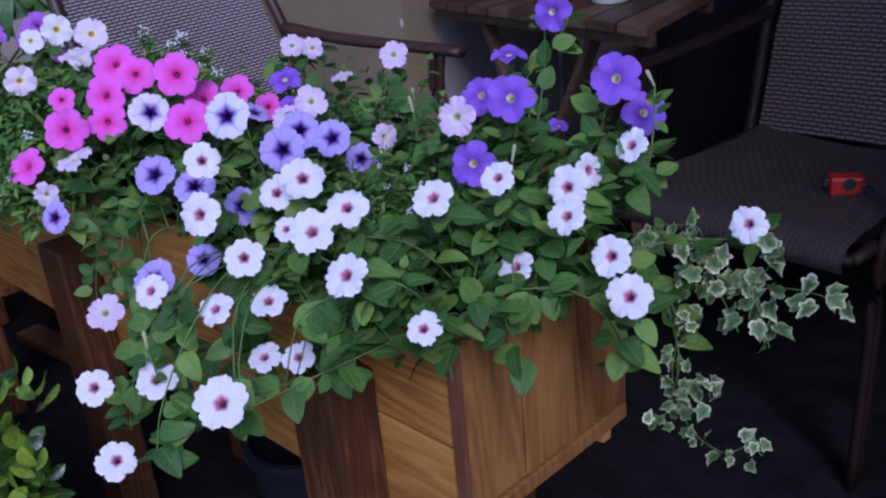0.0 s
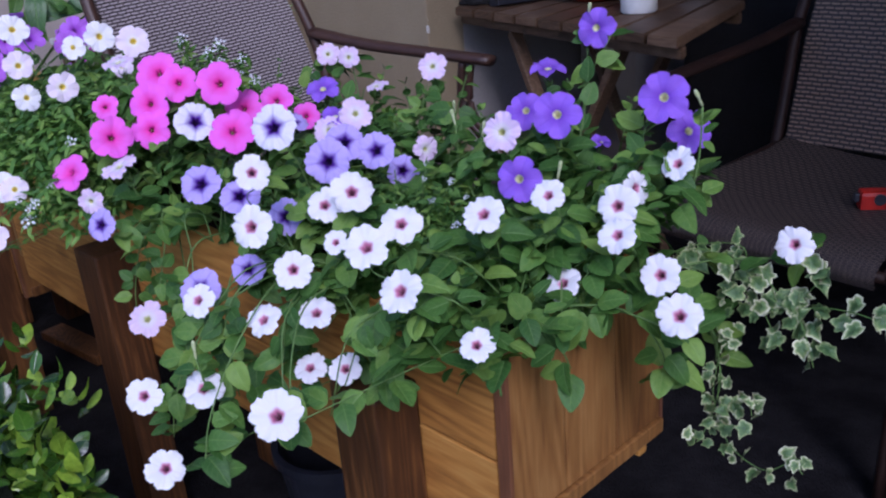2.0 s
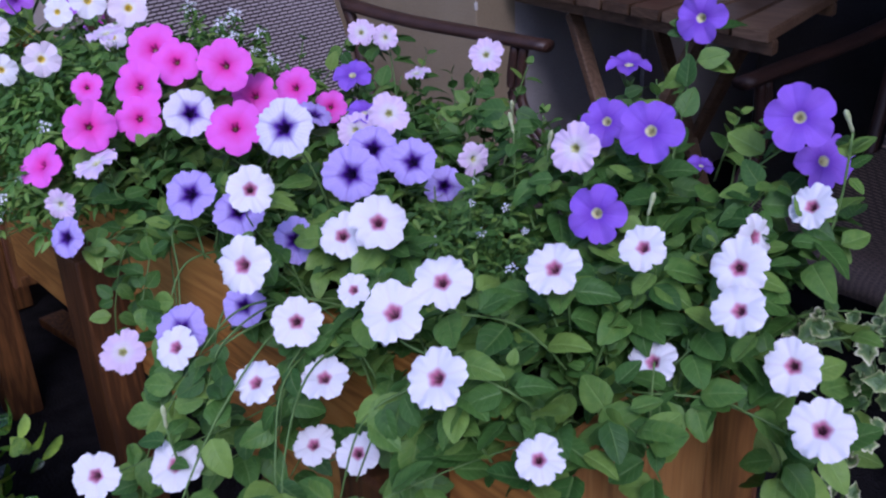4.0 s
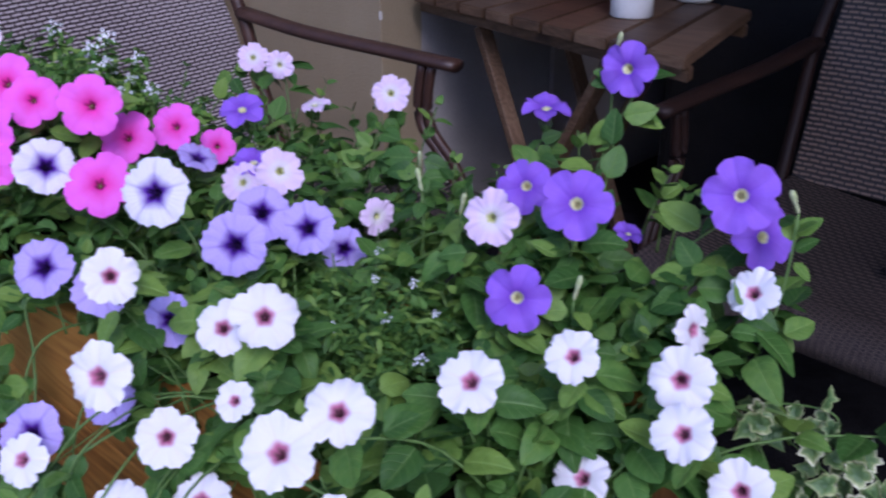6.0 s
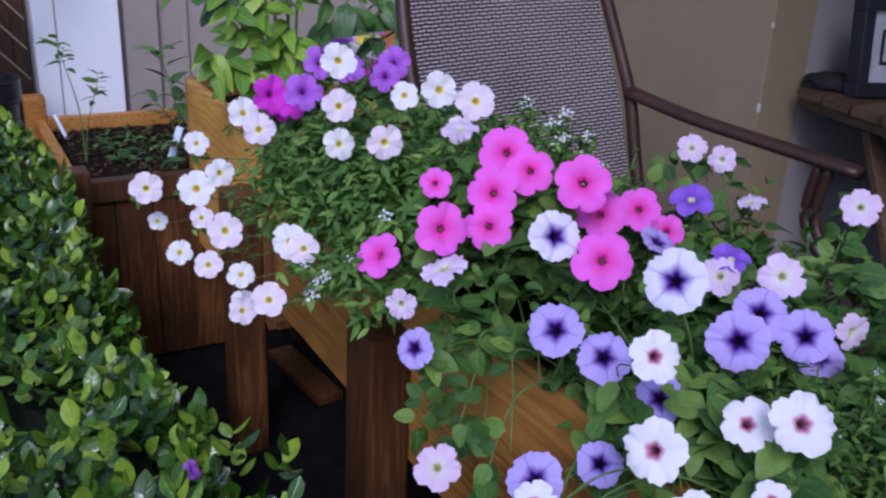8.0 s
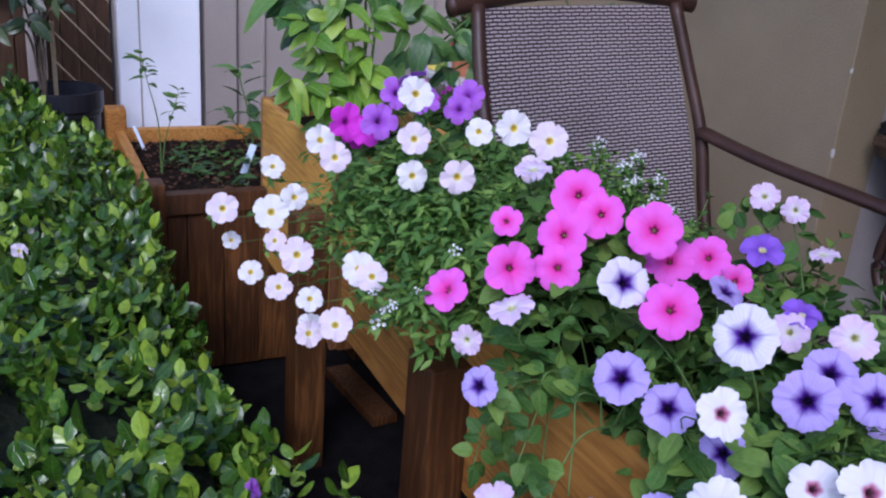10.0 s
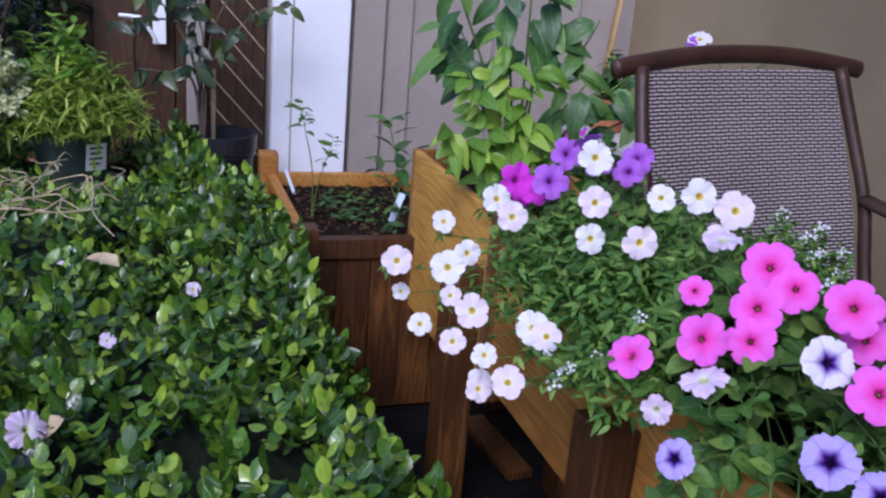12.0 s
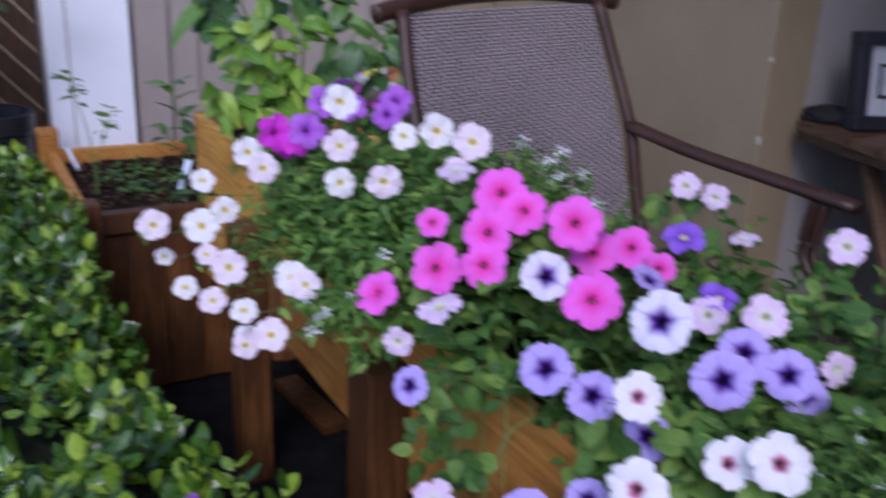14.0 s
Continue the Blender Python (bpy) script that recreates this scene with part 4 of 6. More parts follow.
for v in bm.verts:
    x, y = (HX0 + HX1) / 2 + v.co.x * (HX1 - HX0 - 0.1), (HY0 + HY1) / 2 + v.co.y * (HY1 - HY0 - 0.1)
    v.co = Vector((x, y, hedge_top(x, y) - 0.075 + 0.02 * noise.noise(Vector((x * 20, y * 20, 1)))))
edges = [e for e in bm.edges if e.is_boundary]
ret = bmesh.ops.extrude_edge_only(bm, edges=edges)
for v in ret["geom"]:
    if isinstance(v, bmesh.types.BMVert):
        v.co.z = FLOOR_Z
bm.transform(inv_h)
part("core", bm, HEDGE_CORE, hedge, "dark inner sheet for the shade between leaves")
SPRIG = [leaf_mesh("hedge_leaf", HEDGE_LEAF, l, w, 0.25, d, 5, 0.7, 0.0, 0.002, False, 1.1) for l, w, d in ((0.032, 0.019, 0.1), (0.036, 0.0205, 0.35), (0.028, 0.0175, -0.1))]
rows = []
for _ in range(5600):
    side = random.random() < 0.24
    x = rnd(HX0, HX1)
    y = HY1 - abs(random.gauss(0, 0.012)) if side else HY1 - (HY1 - HY0) * random.random() ** 1.1
    if math.hypot(x + 2.67, y + 0.86) < 0.17:
        continue
    if noise.noise(Vector((x * 17, y * 17, 5.2))) < -0.15 and random.random() < 0.8:
        continue
    z = rnd(-0.1, hedge_top(x, y)) if side else hedge_top(x, y) + 0.015 - 0.06 * random.random() ** 1.3
    if _ % 11 == 0:
        z += rnd(0.01, 0.05)
    if _ < 120:
        x, y = rnd(-0.85, HX1 + 0.05), rnd(-0.5, -0.27)
        z = hedge_top(x, min(y, -0.42)) + rnd(-0.16, 0.03)
    tip = Vector((x, y, z))
    axis = Vector((rnd(-0.5, 0.5), 0.9 + rnd(-0.4, 0.4), rnd(0.0, 0.8))) if side else Vector((rnd(-0.55, 0.55) + 0.25, rnd(-0.55, 0.55) + 0.05, 1))
    axis.normalize()
    q = axis.to_track_quat("Y", "Z").to_matrix().to_4x4()
    for k in range(random.randint(5, 9)):
        m = Matrix.Translation(tip - axis * 0.008 * k) @ q @ Matrix.Rotation(k * 2.4 + rnd(-0.4, 0.4), 4, "Y") @ Matrix.Rotation(rnd(0.55, 1.65), 4, "X")
        rows.append((random.randrange(3), inv_h @ m @ Matrix.Scale(rnd(0.75, 1.2), 4)))
ob = new("leaves", scatter("hedge_leaves", SPRIG, rows, HEDGE_LEAF))
ob.parent = hedge
tagged(ob, "", "", "", "stuff")


# Small-leaved filler, ivy, buds
def alyssum_cluster():
    bm = bmesh.new()
    for k in range(9):
        a, r = k * 2.4, 0.0035 * math.sqrt(k)
        c = Vector((r * math.cos(a), r * math.sin(a), 0.004 - r * 0.4))
        for j in range(4):
            b = a + j * math.pi / 2
            d, s = Vector((math.cos(b), math.sin(b), 0.1)), Vector((-math.sin(b), math.cos(b), 0))
            bm.faces.new([bm.verts.new(p) for p in (c, c + d * 0.0018 + s * 0.0011, c + d * 0.0028, c + d * 0.0018 - s * 0.0011)])
    return put(bm, "bloom_cluster", mottled("alyssum_white", (0.7, 0.72, 0.76), (0.84, 0.85, 0.88), 60, 0.7, 200, 0.1))


CLUSTER = alyssum_cluster()


def alyssum(label, root, spots, spread, count, bloom=(0.7, 1.25), leaves=9, leaf=FINE_LEAF, size=(0.5, 0.95)):
    ob = thing("alyssum_plant", label, "flower plant", "petunias in the planter", "", root)
    inv = Matrix.Translation(-Vector(root))
    stem_bm = bmesh.new()
    rows_ = []
    for x, y, z in spots:
        p = Vector((x, y, z))
        part("bloom", CLUSTER, None, ob, at=inv @ Matrix.Translation(p) @ turn_to((VIEW - p) + Vector((rnd(-0.4, 0.4), rnd(-0.4, 0.4), 0.3))) @ Matrix.Scale(rnd(*bloom), 4))
        line = smooth_path([root, Vector(root).lerp(p, 0.5) + Vector((0, 0, 0.03)), p], 5)
        tube(line, 0.0008, 4, 0.7, stem_bm)
        for q in line[3:]:
            rows_ += [(random.randrange(3), inv @ leaf_pose(q + Vector((rnd(-0.008, 0.008), rnd(-0.008, 0.008), rnd(-0.012, 0.004))), rnd(*size) * 1.12)) for _ in range(leaves)]
    for _ in range(count):
        p = Vector(root) + Vector((random.gauss(0, spread[0]), random.gauss(0, spread[1]), 0))
        p.z = canopy(p.x, p.y) - 0.005 - 0.06 * random.random()
        if p.z > SOIL_Z:
            rows_.append((random.randrange(3), inv @ leaf_pose(p, rnd(*size))))
    stem_bm.transform(inv)
    tagged(part("stem_tuft", stem_bm, STEM, ob, smooth=True), "", "", "", "stuff")
    f = part("foliage", scatter("alyssum_leaves", NARROW, rows_, leaf), None, ob)
    tagged(f, "", "", "", "stuff")
    return ob


alyssum("sweet alyssum with tiny white flowers among petunias", (-0.24, 0.11, SOIL_Z),
        [(-0.245, 0.13, 0.69), (-0.22, 0.155, 0.685), (-0.2, 0.1, 0.68), (-0.27, 0.16, 0.7), (-0.18, 0.14, 0.675), (-0.235, 0.07, 0.67), (-0.16, 0.1, 0.655)], (0.05, 0.04), 1500, (0.35, 0.7), leaf=PETUNIA_LEAF, size=(0.38, 0.75))
alyssum("sweet alyssum with pale clusters near the chair", (-0.86, 0.2, SOIL_Z),
        [(-0.89, 0.176, 0.821), (-0.86, 0.23, 0.761), (-0.85, 0.22, 0.775), (-0.87, 0.21, 0.79), (-0.83, 0.24, 0.75), (-0.84, 0.2, 0.77), (-0.88, 0.24, 0.8), (-0.82, 0.22, 0.735), (-0.86, 0.27, 0.77), (-0.8, 0.25, 0.74)], (0.06, 0.07), 1500, (0.7, 1.2), 20)
alyssum("white alyssum trailing over the planter edge", (-0.87, 0.05, SOIL_Z),
        [(-0.855, -0.159, 0.614), (-0.87, -0.15, 0.6), (-0.84, -0.155, 0.625), (-0.82, -0.13, 0.65), (-0.9, -0.16, 0.62), (-0.78, -0.1, 0.72), (-0.86, -0.165, 0.595)], (0.06, 0.05), 400)


def ivy_mesh(name, material, seed):
    """A lobed leaf, folded along its midrib and curled; its rim is stored, so that its margin can be cream."""
    rng = random.Random(seed)
    half = [(0.0, -0.02), (0.16, -0.1), (0.34, -0.02), (0.4, 0.16), (0.34, 0.3), (0.44, 0.46), (0.4, 0.56), (0.24, 0.58), (0.13, 0.78), (0.0, 1.0)]
    outline = half + [(-x, y) for x, y in half[-2:0:-1]]
    outline = [(x * rng.uniform(0.86, 1.1), y + rng.uniform(-0.03, 0.03)) for x, y in outline]
    curl, fold = rng.uniform(-0.25, 0.35), rng.uniform(0.15, 0.5)
    lift = lambda x, y: fold * abs(x) - curl * (y - 0.3) ** 2 + 0.04 * math.sin(9 * x + 7 * y)
    rings = [[(x * k, 0.34 + (y - 0.34) * k) for x, y in outline] for k in (0.4, 0.74, 1.0)]
    verts = [(0.0, 0.34, lift(0.0, 0.34))] + [(x, y, lift(x, y)) for ring in rings for x, y in ring]
    n = len(outline)
    faces = []
    for k in range(n):
        j = (k + 1) % n
        faces.append((0, 1 + k, 1 + j))
        for q in (0, n):
            faces.append((1 + q + k, 1 + q + n + k, 1 + q + n + j, 1 + q + j))
    me = bpy.data.meshes.new(name)
    me.from_pydata(verts, [], faces)
    at = me.attributes.new("rim", "FLOAT", "POINT")
    for i in range(len(verts)):
        at.data[i].value = 0.0 if i == 0 else (0.3, 0.68, 1.0)[(i - 1) // n]
    me.materials.append(material)
    me.shade_smooth()
    return me


def ivy_mat():
    m, ns, ls, b = mat("variegated_ivy")
    a = ns.new("ShaderNodeAttribute")
    a.attribute_name = "rim"
    oi = ns.new("ShaderNodeObjectInfo")
    tc = ns.new("ShaderNodeTexCoord")
    n = node(ns, "ShaderNodeTexNoise", Scale=3.2, Detail=4.0)
    ls.new(tc.outputs["Object"], n.inputs["Vector"])
    v = math_node(ns, ls, "ADD", a.outputs["Fac"], math_node(ns, ls, "MULTIPLY", math_node(ns, ls, "SUBTRACT", n.outputs[0], 0.5), 0.9))
    v = math_node(ns, ls, "ADD", v, math_node(ns, ls, "MULTIPLY", math_node(ns, ls, "SUBTRACT", oi.outputs["Random"], 0.55), 0.45))
    r = ramp(ns, [(0.0, (0.04, 0.09, 0.028)), (0.5, (0.09, 0.165, 0.05)), (0.74, (0.2, 0.27, 0.095)), (0.88, (0.4, 0.44, 0.22)), (1.0, (0.6, 0.6, 0.4))])
    ls.new(v, r.inputs[0])
    ls.new(r.outputs[0], b.inputs["Base Color"])
    b.inputs["Roughness"].default_value = 0.45
    bump(ns, ls, b, n.outputs[0], 0.3, 0.05)
    return m


IVY_MAT = ivy_mat()
IVY_LEAVES = [ivy_mesh("ivy_leaf", IVY_MAT, k) for k in range(5)]
ivy_root = Vector((-0.03, 0.27, SOIL_Z))
ivy = thing("ivy", "cream edged variegated ivy trailing from the planter corner", "ivy", "", "", ivy_root)
RIM = (0.03, 0.29, 0.6)
for ends, size, first in (([RIM, (0.102, 0.27, 0.522), (0.105, 0.27, 0.484), (0.1, 0.27, 0.435), (0.109, 0.27, 0.402), (0.128, 0.27, 0.364), (0.172, 0.27, 0.35), (0.206, 0.27, 0.376), (0.22, 0.27, 0.366)], (0.02, 0.031), 12),
                          ([RIM, (0.105, 0.27, 0.484), (0.104, 0.27, 0.42), (0.092, 0.265, 0.372), (0.086, 0.26, 0.359)], (0.02, 0.03), 18),
                          ([RIM, (0.102, 0.27, 0.5), (0.108, 0.27, 0.422), (0.13, 0.27, 0.423), (0.15, 0.265, 0.445), (0.157, 0.26, 0.427)], (0.022, 0.034), 16),
                          ([RIM, (0.12, 0.29, 0.587), (0.155, 0.3, 0.564), (0.182, 0.3, 0.557), (0.202, 0.29, 0.532), (0.217, 0.28, 0.505)], (0.026, 0.04), 8),
                          ([RIM, (0.117, 0.3, 0.604), (0.171, 0.31, 0.561), (0.222, 0.31, 0.569), (0.262, 0.3, 0.575), (0.292, 0.3, 0.565)], (0.026, 0.04), 8),
                          ([RIM, (0.104, 0.31, 0.619), (0.117, 0.31, 0.578), (0.15, 0.3, 0.536), (0.174, 0.29, 0.508)], (0.022, 0.035), 6),
                          ([RIM, (0.11, 0.3, 0.57), (0.158, 0.31, 0.546), (0.202, 0.32, 0.598), (0.207, 0.32, 0.613)], (0.026, 0.04), 14),
                          ([RIM, (0.089, 0.3, 0.604), (0.111, 0.29, 0.569), (0.111, 0.28, 0.536)], (0.018, 0.028), 6)):
    line = smooth_path([ivy_root, *[Vector(p) for p in ends]], 6)
    part("vine", tube([q - ivy_root for q in line], 0.0009, 5, 0.7), STEM, ivy, smooth=True)
    for k, q in enumerate(line[first:]):
        if k % 5 in (1, 3, 4):
            continue
        for _ in range(1 + (k % 5 == 0)):
            n = (VIEW - q).normalized() + Vector((rnd(-0.9, 0.9), rnd(-0.9, 0.9), rnd(-0.5, 0.6)))
            at = Matrix.Translation(q - ivy_root + Vector((rnd(-0.012, 0.012), rnd(-0.012, 0.012), rnd(-0.014, 0.01)))) @ turn_to(n, rnd(0, 6.28)) @ Matrix.Scale(rnd(*size) * 0.7, 4)
            part("leaf", random.choice(IVY_LEAVES), None, ivy, at=at)


# Leafy shoots that hang over the front boards
def shoot(plant, points, size=(0.7, 1.2), shapes=BROAD, step=2, pairs=2):
    o = plant.location
    ways = [smooth_path([Vector(p) + Vector((a * min(1, k), 0, 0)) for k, p in enumerate(points)], 7) for a in (0.0, 0.02, -0.02, -0.04)]
    line = min(ways, key=lambda way: sum(hides(q, 0.028) for q in way))
    part("shoot", tube([q - o for q in line], 0.0014, 5, 0.6), STEM, plant, smooth=True)
    for k, q in enumerate(line[2:]):
        if k % step:
            continue
        for _ in range(pairs):
            n = (VIEW - q).normalized() * 0.8 + Vector((rnd(-0.6, 0.6), rnd(-0.6, 0.6), rnd(0, 0.7)))
            m = leaf_at(q, n, rnd(*size))
            if m is not None:
                part("leaf", random.choice(shapes), None, plant, at=Matrix.Translation(-o) @ m)


shoot(PLANTS[4], [(-0.66, 0.04, 0.58), (-0.67, -0.05, 0.62), (-0.69, -0.06, 0.55), (-0.69, -0.05, 0.5), (-0.665, -0.05, 0.455)], (0.6, 0.95))
shoot(PLANTS[4], [(-0.62, 0.04, 0.58), (-0.61, -0.05, 0.63), (-0.6, -0.07, 0.58), (-0.58, -0.1, 0.53)], (0.6, 0.95))
shoot(PLANTS[5], [(-0.5, 0.04, 0.58), (-0.5, -0.05, 0.64), (-0.48, -0.07, 0.59), (-0.45, -0.09, 0.55)], (0.6, 1.0))
shoot(PLANTS[1], [(-0.3, 0.03, 0.6), (-0.3, -0.08, 0.62), (-0.28, -0.16, 0.58), (-0.27, -0.22, 0.51), (-0.25, -0.25, 0.46)], (0.8, 1.2))
shoot(PLANTS[1], [(-0.28, 0.03, 0.6), (-0.24, -0.1, 0.6), (-0.2, -0.15, 0.55), (-0.17, -0.17, 0.5)], (0.8, 1.2))
shoot(PLANTS[1], [(-0.24, 0.03, 0.6), (-0.18, -0.1, 0.62), (-0.13, -0.17, 0.58), (-0.1, -0.19, 0.54)], (0.8, 1.2))
shoot(PLANTS[1], [(-0.3, 0.03, 0.6), (-0.36, -0.08, 0.62), (-0.38, -0.14, 0.57), (-0.36, -0.2, 0.52)], (0.8, 1.1))
for x in (-0.27, -0.21, -0.15, -0.12):
    y, z = rnd(-0.16, -0.09), rnd(0.5, 0.55)
    shoot(PLANTS[1], [(x, 0.03, 0.59), (x + rnd(-0.02, 0.02), -0.05, 0.625), (x + rnd(-0.03, 0.03), y * 0.8, 0.6), (x + rnd(-0.04, 0.04), y, z)], (0.75, 1.15), BROAD, 2, 2)
shoot(PLANTS[5], [(-0.53, 0.03, 0.59), (-0.5, -0.06, 0.6), (-0.49, -0.1, 0.53), (-0.485, -0.11, 0.47), (-0.475, -0.12, 0.42)], (0.65, 1.0))
shoot(PLANTS[5], [(-0.42, 0.03, 0.6), (-0.38, -0.07, 0.6), (-0.36, -0.11, 0.55), (-0.35, -0.12, 0.49), (-0.345, -0.12, 0.44)], (0.7, 1.05))
shoot(PLANTS[4], [(-0.64, 0.03, 0.59), (-0.66, -0.06, 0.59), (-0.68, -0.09, 0.51), (-0.685, -0.1, 0.43)], (0.6, 0.9))
shoot(PLANTS[1], [(-0.33, 0.03, 0.6), (-0.33, -0.1, 0.6), (-0.37, -0.16, 0.54), (-0.4, -0.19, 0.46), (-0.41, -0.2, 0.4)], (0.75, 1.1))
shoot(PLANTS[0], [(-0.08, 0.02, 0.59), (-0.1, -0.05, 0.6), (-0.12, -0.07, 0.55), (-0.12, -0.06, 0.51)], (0.8, 1.2))
shoot(PLANTS[0], [(0.0, 0.08, 0.6), (0.05, 0.12, 0.6), (0.07, 0.17, 0.53), (0.05, 0.19, 0.47)], (0.9, 1.3))
shoot(PLANTS[0], [(0.0, 0.15, 0.6), (0.06, 0.22, 0.58), (0.08, 0.3, 0.5), (0.07, 0.33, 0.44)], (0.9, 1.3))
shoot(PLANTS[0], [(0.0, 0.04, 0.6), (0.05, 0.02, 0.61), (0.06, 0.04, 0.56)], (0.9, 1.2))
shoot(PLANTS[3], [(-0.72, 0.22, 0.58), (-0.75, 0.3, 0.66), (-0.78, 0.38, 0.71), (-0.78, 0.4, 0.74)], (0.6, 1.0))
shoot(PLANTS[3], [(-0.45, 0.24, 0.58), (-0.46, 0.32, 0.68), (-0.48, 0.37, 0.74)], (0.7, 1.1))
shoot(PLANTS[3], [(-0.34, 0.24, 0.58), (-0.36, 0.3, 0.68), (-0.38, 0.33, 0.72)], (0.7, 1.2))
shoot(PLANTS[2], [(-0.12, 0.24, 0.58), (-0.14, 0.32, 0.7), (-0.16, 0.38, 0.8)], (0.7, 1.1))
shoot(PLANTS[2], [(-0.02, 0.24, 0.6), (0.01, 0.26, 0.67), (0.03, 0.28, 0.72)], (0.8, 1.2))
shoot(PLANTS[2], [(-0.2, 0.26, 0.6), (-0.26, 0.38, 0.68), (-0.32, 0.47, 0.72)], (0.7, 1.2))


def bud_mesh():
    bm = lathe([(0.0006, 0.0), (0.0022, 0.004), (0.0018, 0.013), (0.0032, 0.021), (0.0028, 0.026), (0.0008, 0.029)], 8)
    return put(bm, "bud", mottled("cream_bud", (0.32, 0.4, 0.16), (0.6, 0.6, 0.4), 60, 0.7, 200, 0.1), True)


BUD = bud_mesh()
for k, (x, y, z) in ((2, (0.052, 0.305, 0.782)), (2, (-0.185, 0.405, 0.855)), (2, (-0.08, 0.2, 0.7)), (3, (-0.3, 0.25, 0.725)), (3, (-0.24, 0.24, 0.72)), (3, (-0.35, 0.3, 0.725)), (1, (-0.3, -0.2, 0.555))):
    p, o = Vector((x, y, z)), PLANTS[k].location
    part("bud", BUD, None, PLANTS[k], "", at=Matrix.Translation(p - o) @ turn_to((rnd(-0.2, 0.5), rnd(-0.5, 0.1), 0.8)) @ Matrix.Scale(0.85, 4))
    low = Vector((x * 0.97 - 0.01, y * 0.96, canopy(x, y) - 0.05))
    part("stem", tube(smooth_path([low - o, (low + p) / 2 - o + Vector((0.006, 0, 0)), p - o], 4), 0.0012, 5), STEM, PLANTS[k], smooth=True)
    for j in range(6):
        part("leaf", random.choice(BROAD), None, PLANTS[k], at=Matrix.Translation(p - o - Vector((0, 0, 0.01 + 0.006 * j))) @ turn_to((rnd(-0.6, 0.6), rnd(-0.8, 0), 0.7), rnd(0, 6.28)) @ Matrix.Scale(rnd(0.5, 0.8), 4))


# Planter beside the hedge, with seedlings
def seedling_planter():
    x0, x1, y0, y1, z1 = -2.8, -2.1, -0.3, 0.17, 0.4
    ob = thing("planter_box", "tall dark cedar planter with soil and seedlings", "planter", "cedar planters", "", (x0, y0, 0))
    t = Matrix.Translation((-x0, -y0, 0))
    def add(name, bm_, m, lab=""):
        bm_.transform(t)
        part(name, bm_, m, ob, lab)
    n = 5
    w = (y1 - y0) / n
    for k in range(n):
        add("front_board", box(x1 - 0.02, x1 + rnd(-0.002, 0.002), y0 + k * w + 0.001, y0 + (k + 1) * w - 0.001, FLOOR_Z + 0.01, z1 - 0.055, 0.002), WOOD_LEG)
    add("front_rail", box(x1 - 0.024, x1 + 0.016, y0 + 0.03, y1, z1 - 0.055, z1, 0.003), WOOD_LEG)
    add("back_rail", box(x0 - 0.01, x0 + 0.02, y0, y1, z1 - 0.04, z1 + 0.004, 0.003), WOOD)
    for k in range(4):
        a = x0 + (x1 - x0) / 4 * k
        add("side_board", box(a + 0.001, a + (x1 - x0) / 4 - 0.001, y0, y0 + 0.02, FLOOR_Z + 0.01, z1 - 0.03, 0.002), WOOD_LEG)
    add("side_rail", box(x0, x1 - 0.03, y0 - 0.008, y0 + 0.022, z1 - 0.03, z1 + 0.002, 0.003), WOOD)
    add("post", box(x1 - 0.045, x1 + 0.02, y0 - 0.025, y0 + 0.04, FLOOR_Z, z1 + 0.03, 0.005), WOOD_LEG)
    add("post", box(x0 - 0.045, x0 + 0.02, y0 - 0.03, y0 + 0.03, FLOOR_Z, z1 + 0.07, 0.005), WOOD)
    add("far_board", box(x0, x1 - 0.02, y1 - 0.02, y1, FLOOR_Z + 0.01, z1, 0.002), WOOD)
    add("back_board", box(x0, x0 + 0.018, y0 + 0.02, y1 - 0.02, FLOOR_Z + 0.01, z1 - 0.04, 0.002), WOOD)
    bm_ = bmesh.new()
    bmesh.ops.create_grid(bm_, x_segments=40, y_segments=30, size=0.5)
    for v in bm_.verts:
        v.co = Vector(((x0 + x1) / 2 + v.co.x * (x1 - x0 - 0.06), (y0 + y1) / 2 + v.co.y * (y1 - y0 - 0.05), z1 - 0.038 + 0.016 * noise.noise(v.co * 18) + 0.01 * noise.noise(v.co * 55)))
    bmesh.ops.solidify(bm_, geom=bm_.faces[:], thickness=0.05)
    add("soil", bm_, SOIL, "dark crumbly potting soil")
    chips = bmesh.new()
    for _ in range(420):
        p = Vector((rnd(x0 + 0.03, x1 - 0.04), rnd(y0 + 0.03, y1 - 0.03), z1 - 0.034 + rnd(-0.006, 0.012)))
        turn = Matrix.Rotation(rnd(0, 6.28), 4, "Z") @ Matrix.Rotation(rnd(-0.7, 0.7), 4, "X")
        bmesh.ops.create_cube(chips, size=1, matrix=Matrix.Translation(p) @ turn @ Matrix.Diagonal((rnd(0.004, 0.016), rnd(0.003, 0.007), rnd(0.002, 0.004), 1)))
    chips.transform(t)
    tagged(part("bark_mulch", chips, MULCH, ob, "reddish brown bark chips"), "reddish brown bark chips", "", "", "stuff")
    return ob


seedling_planter()


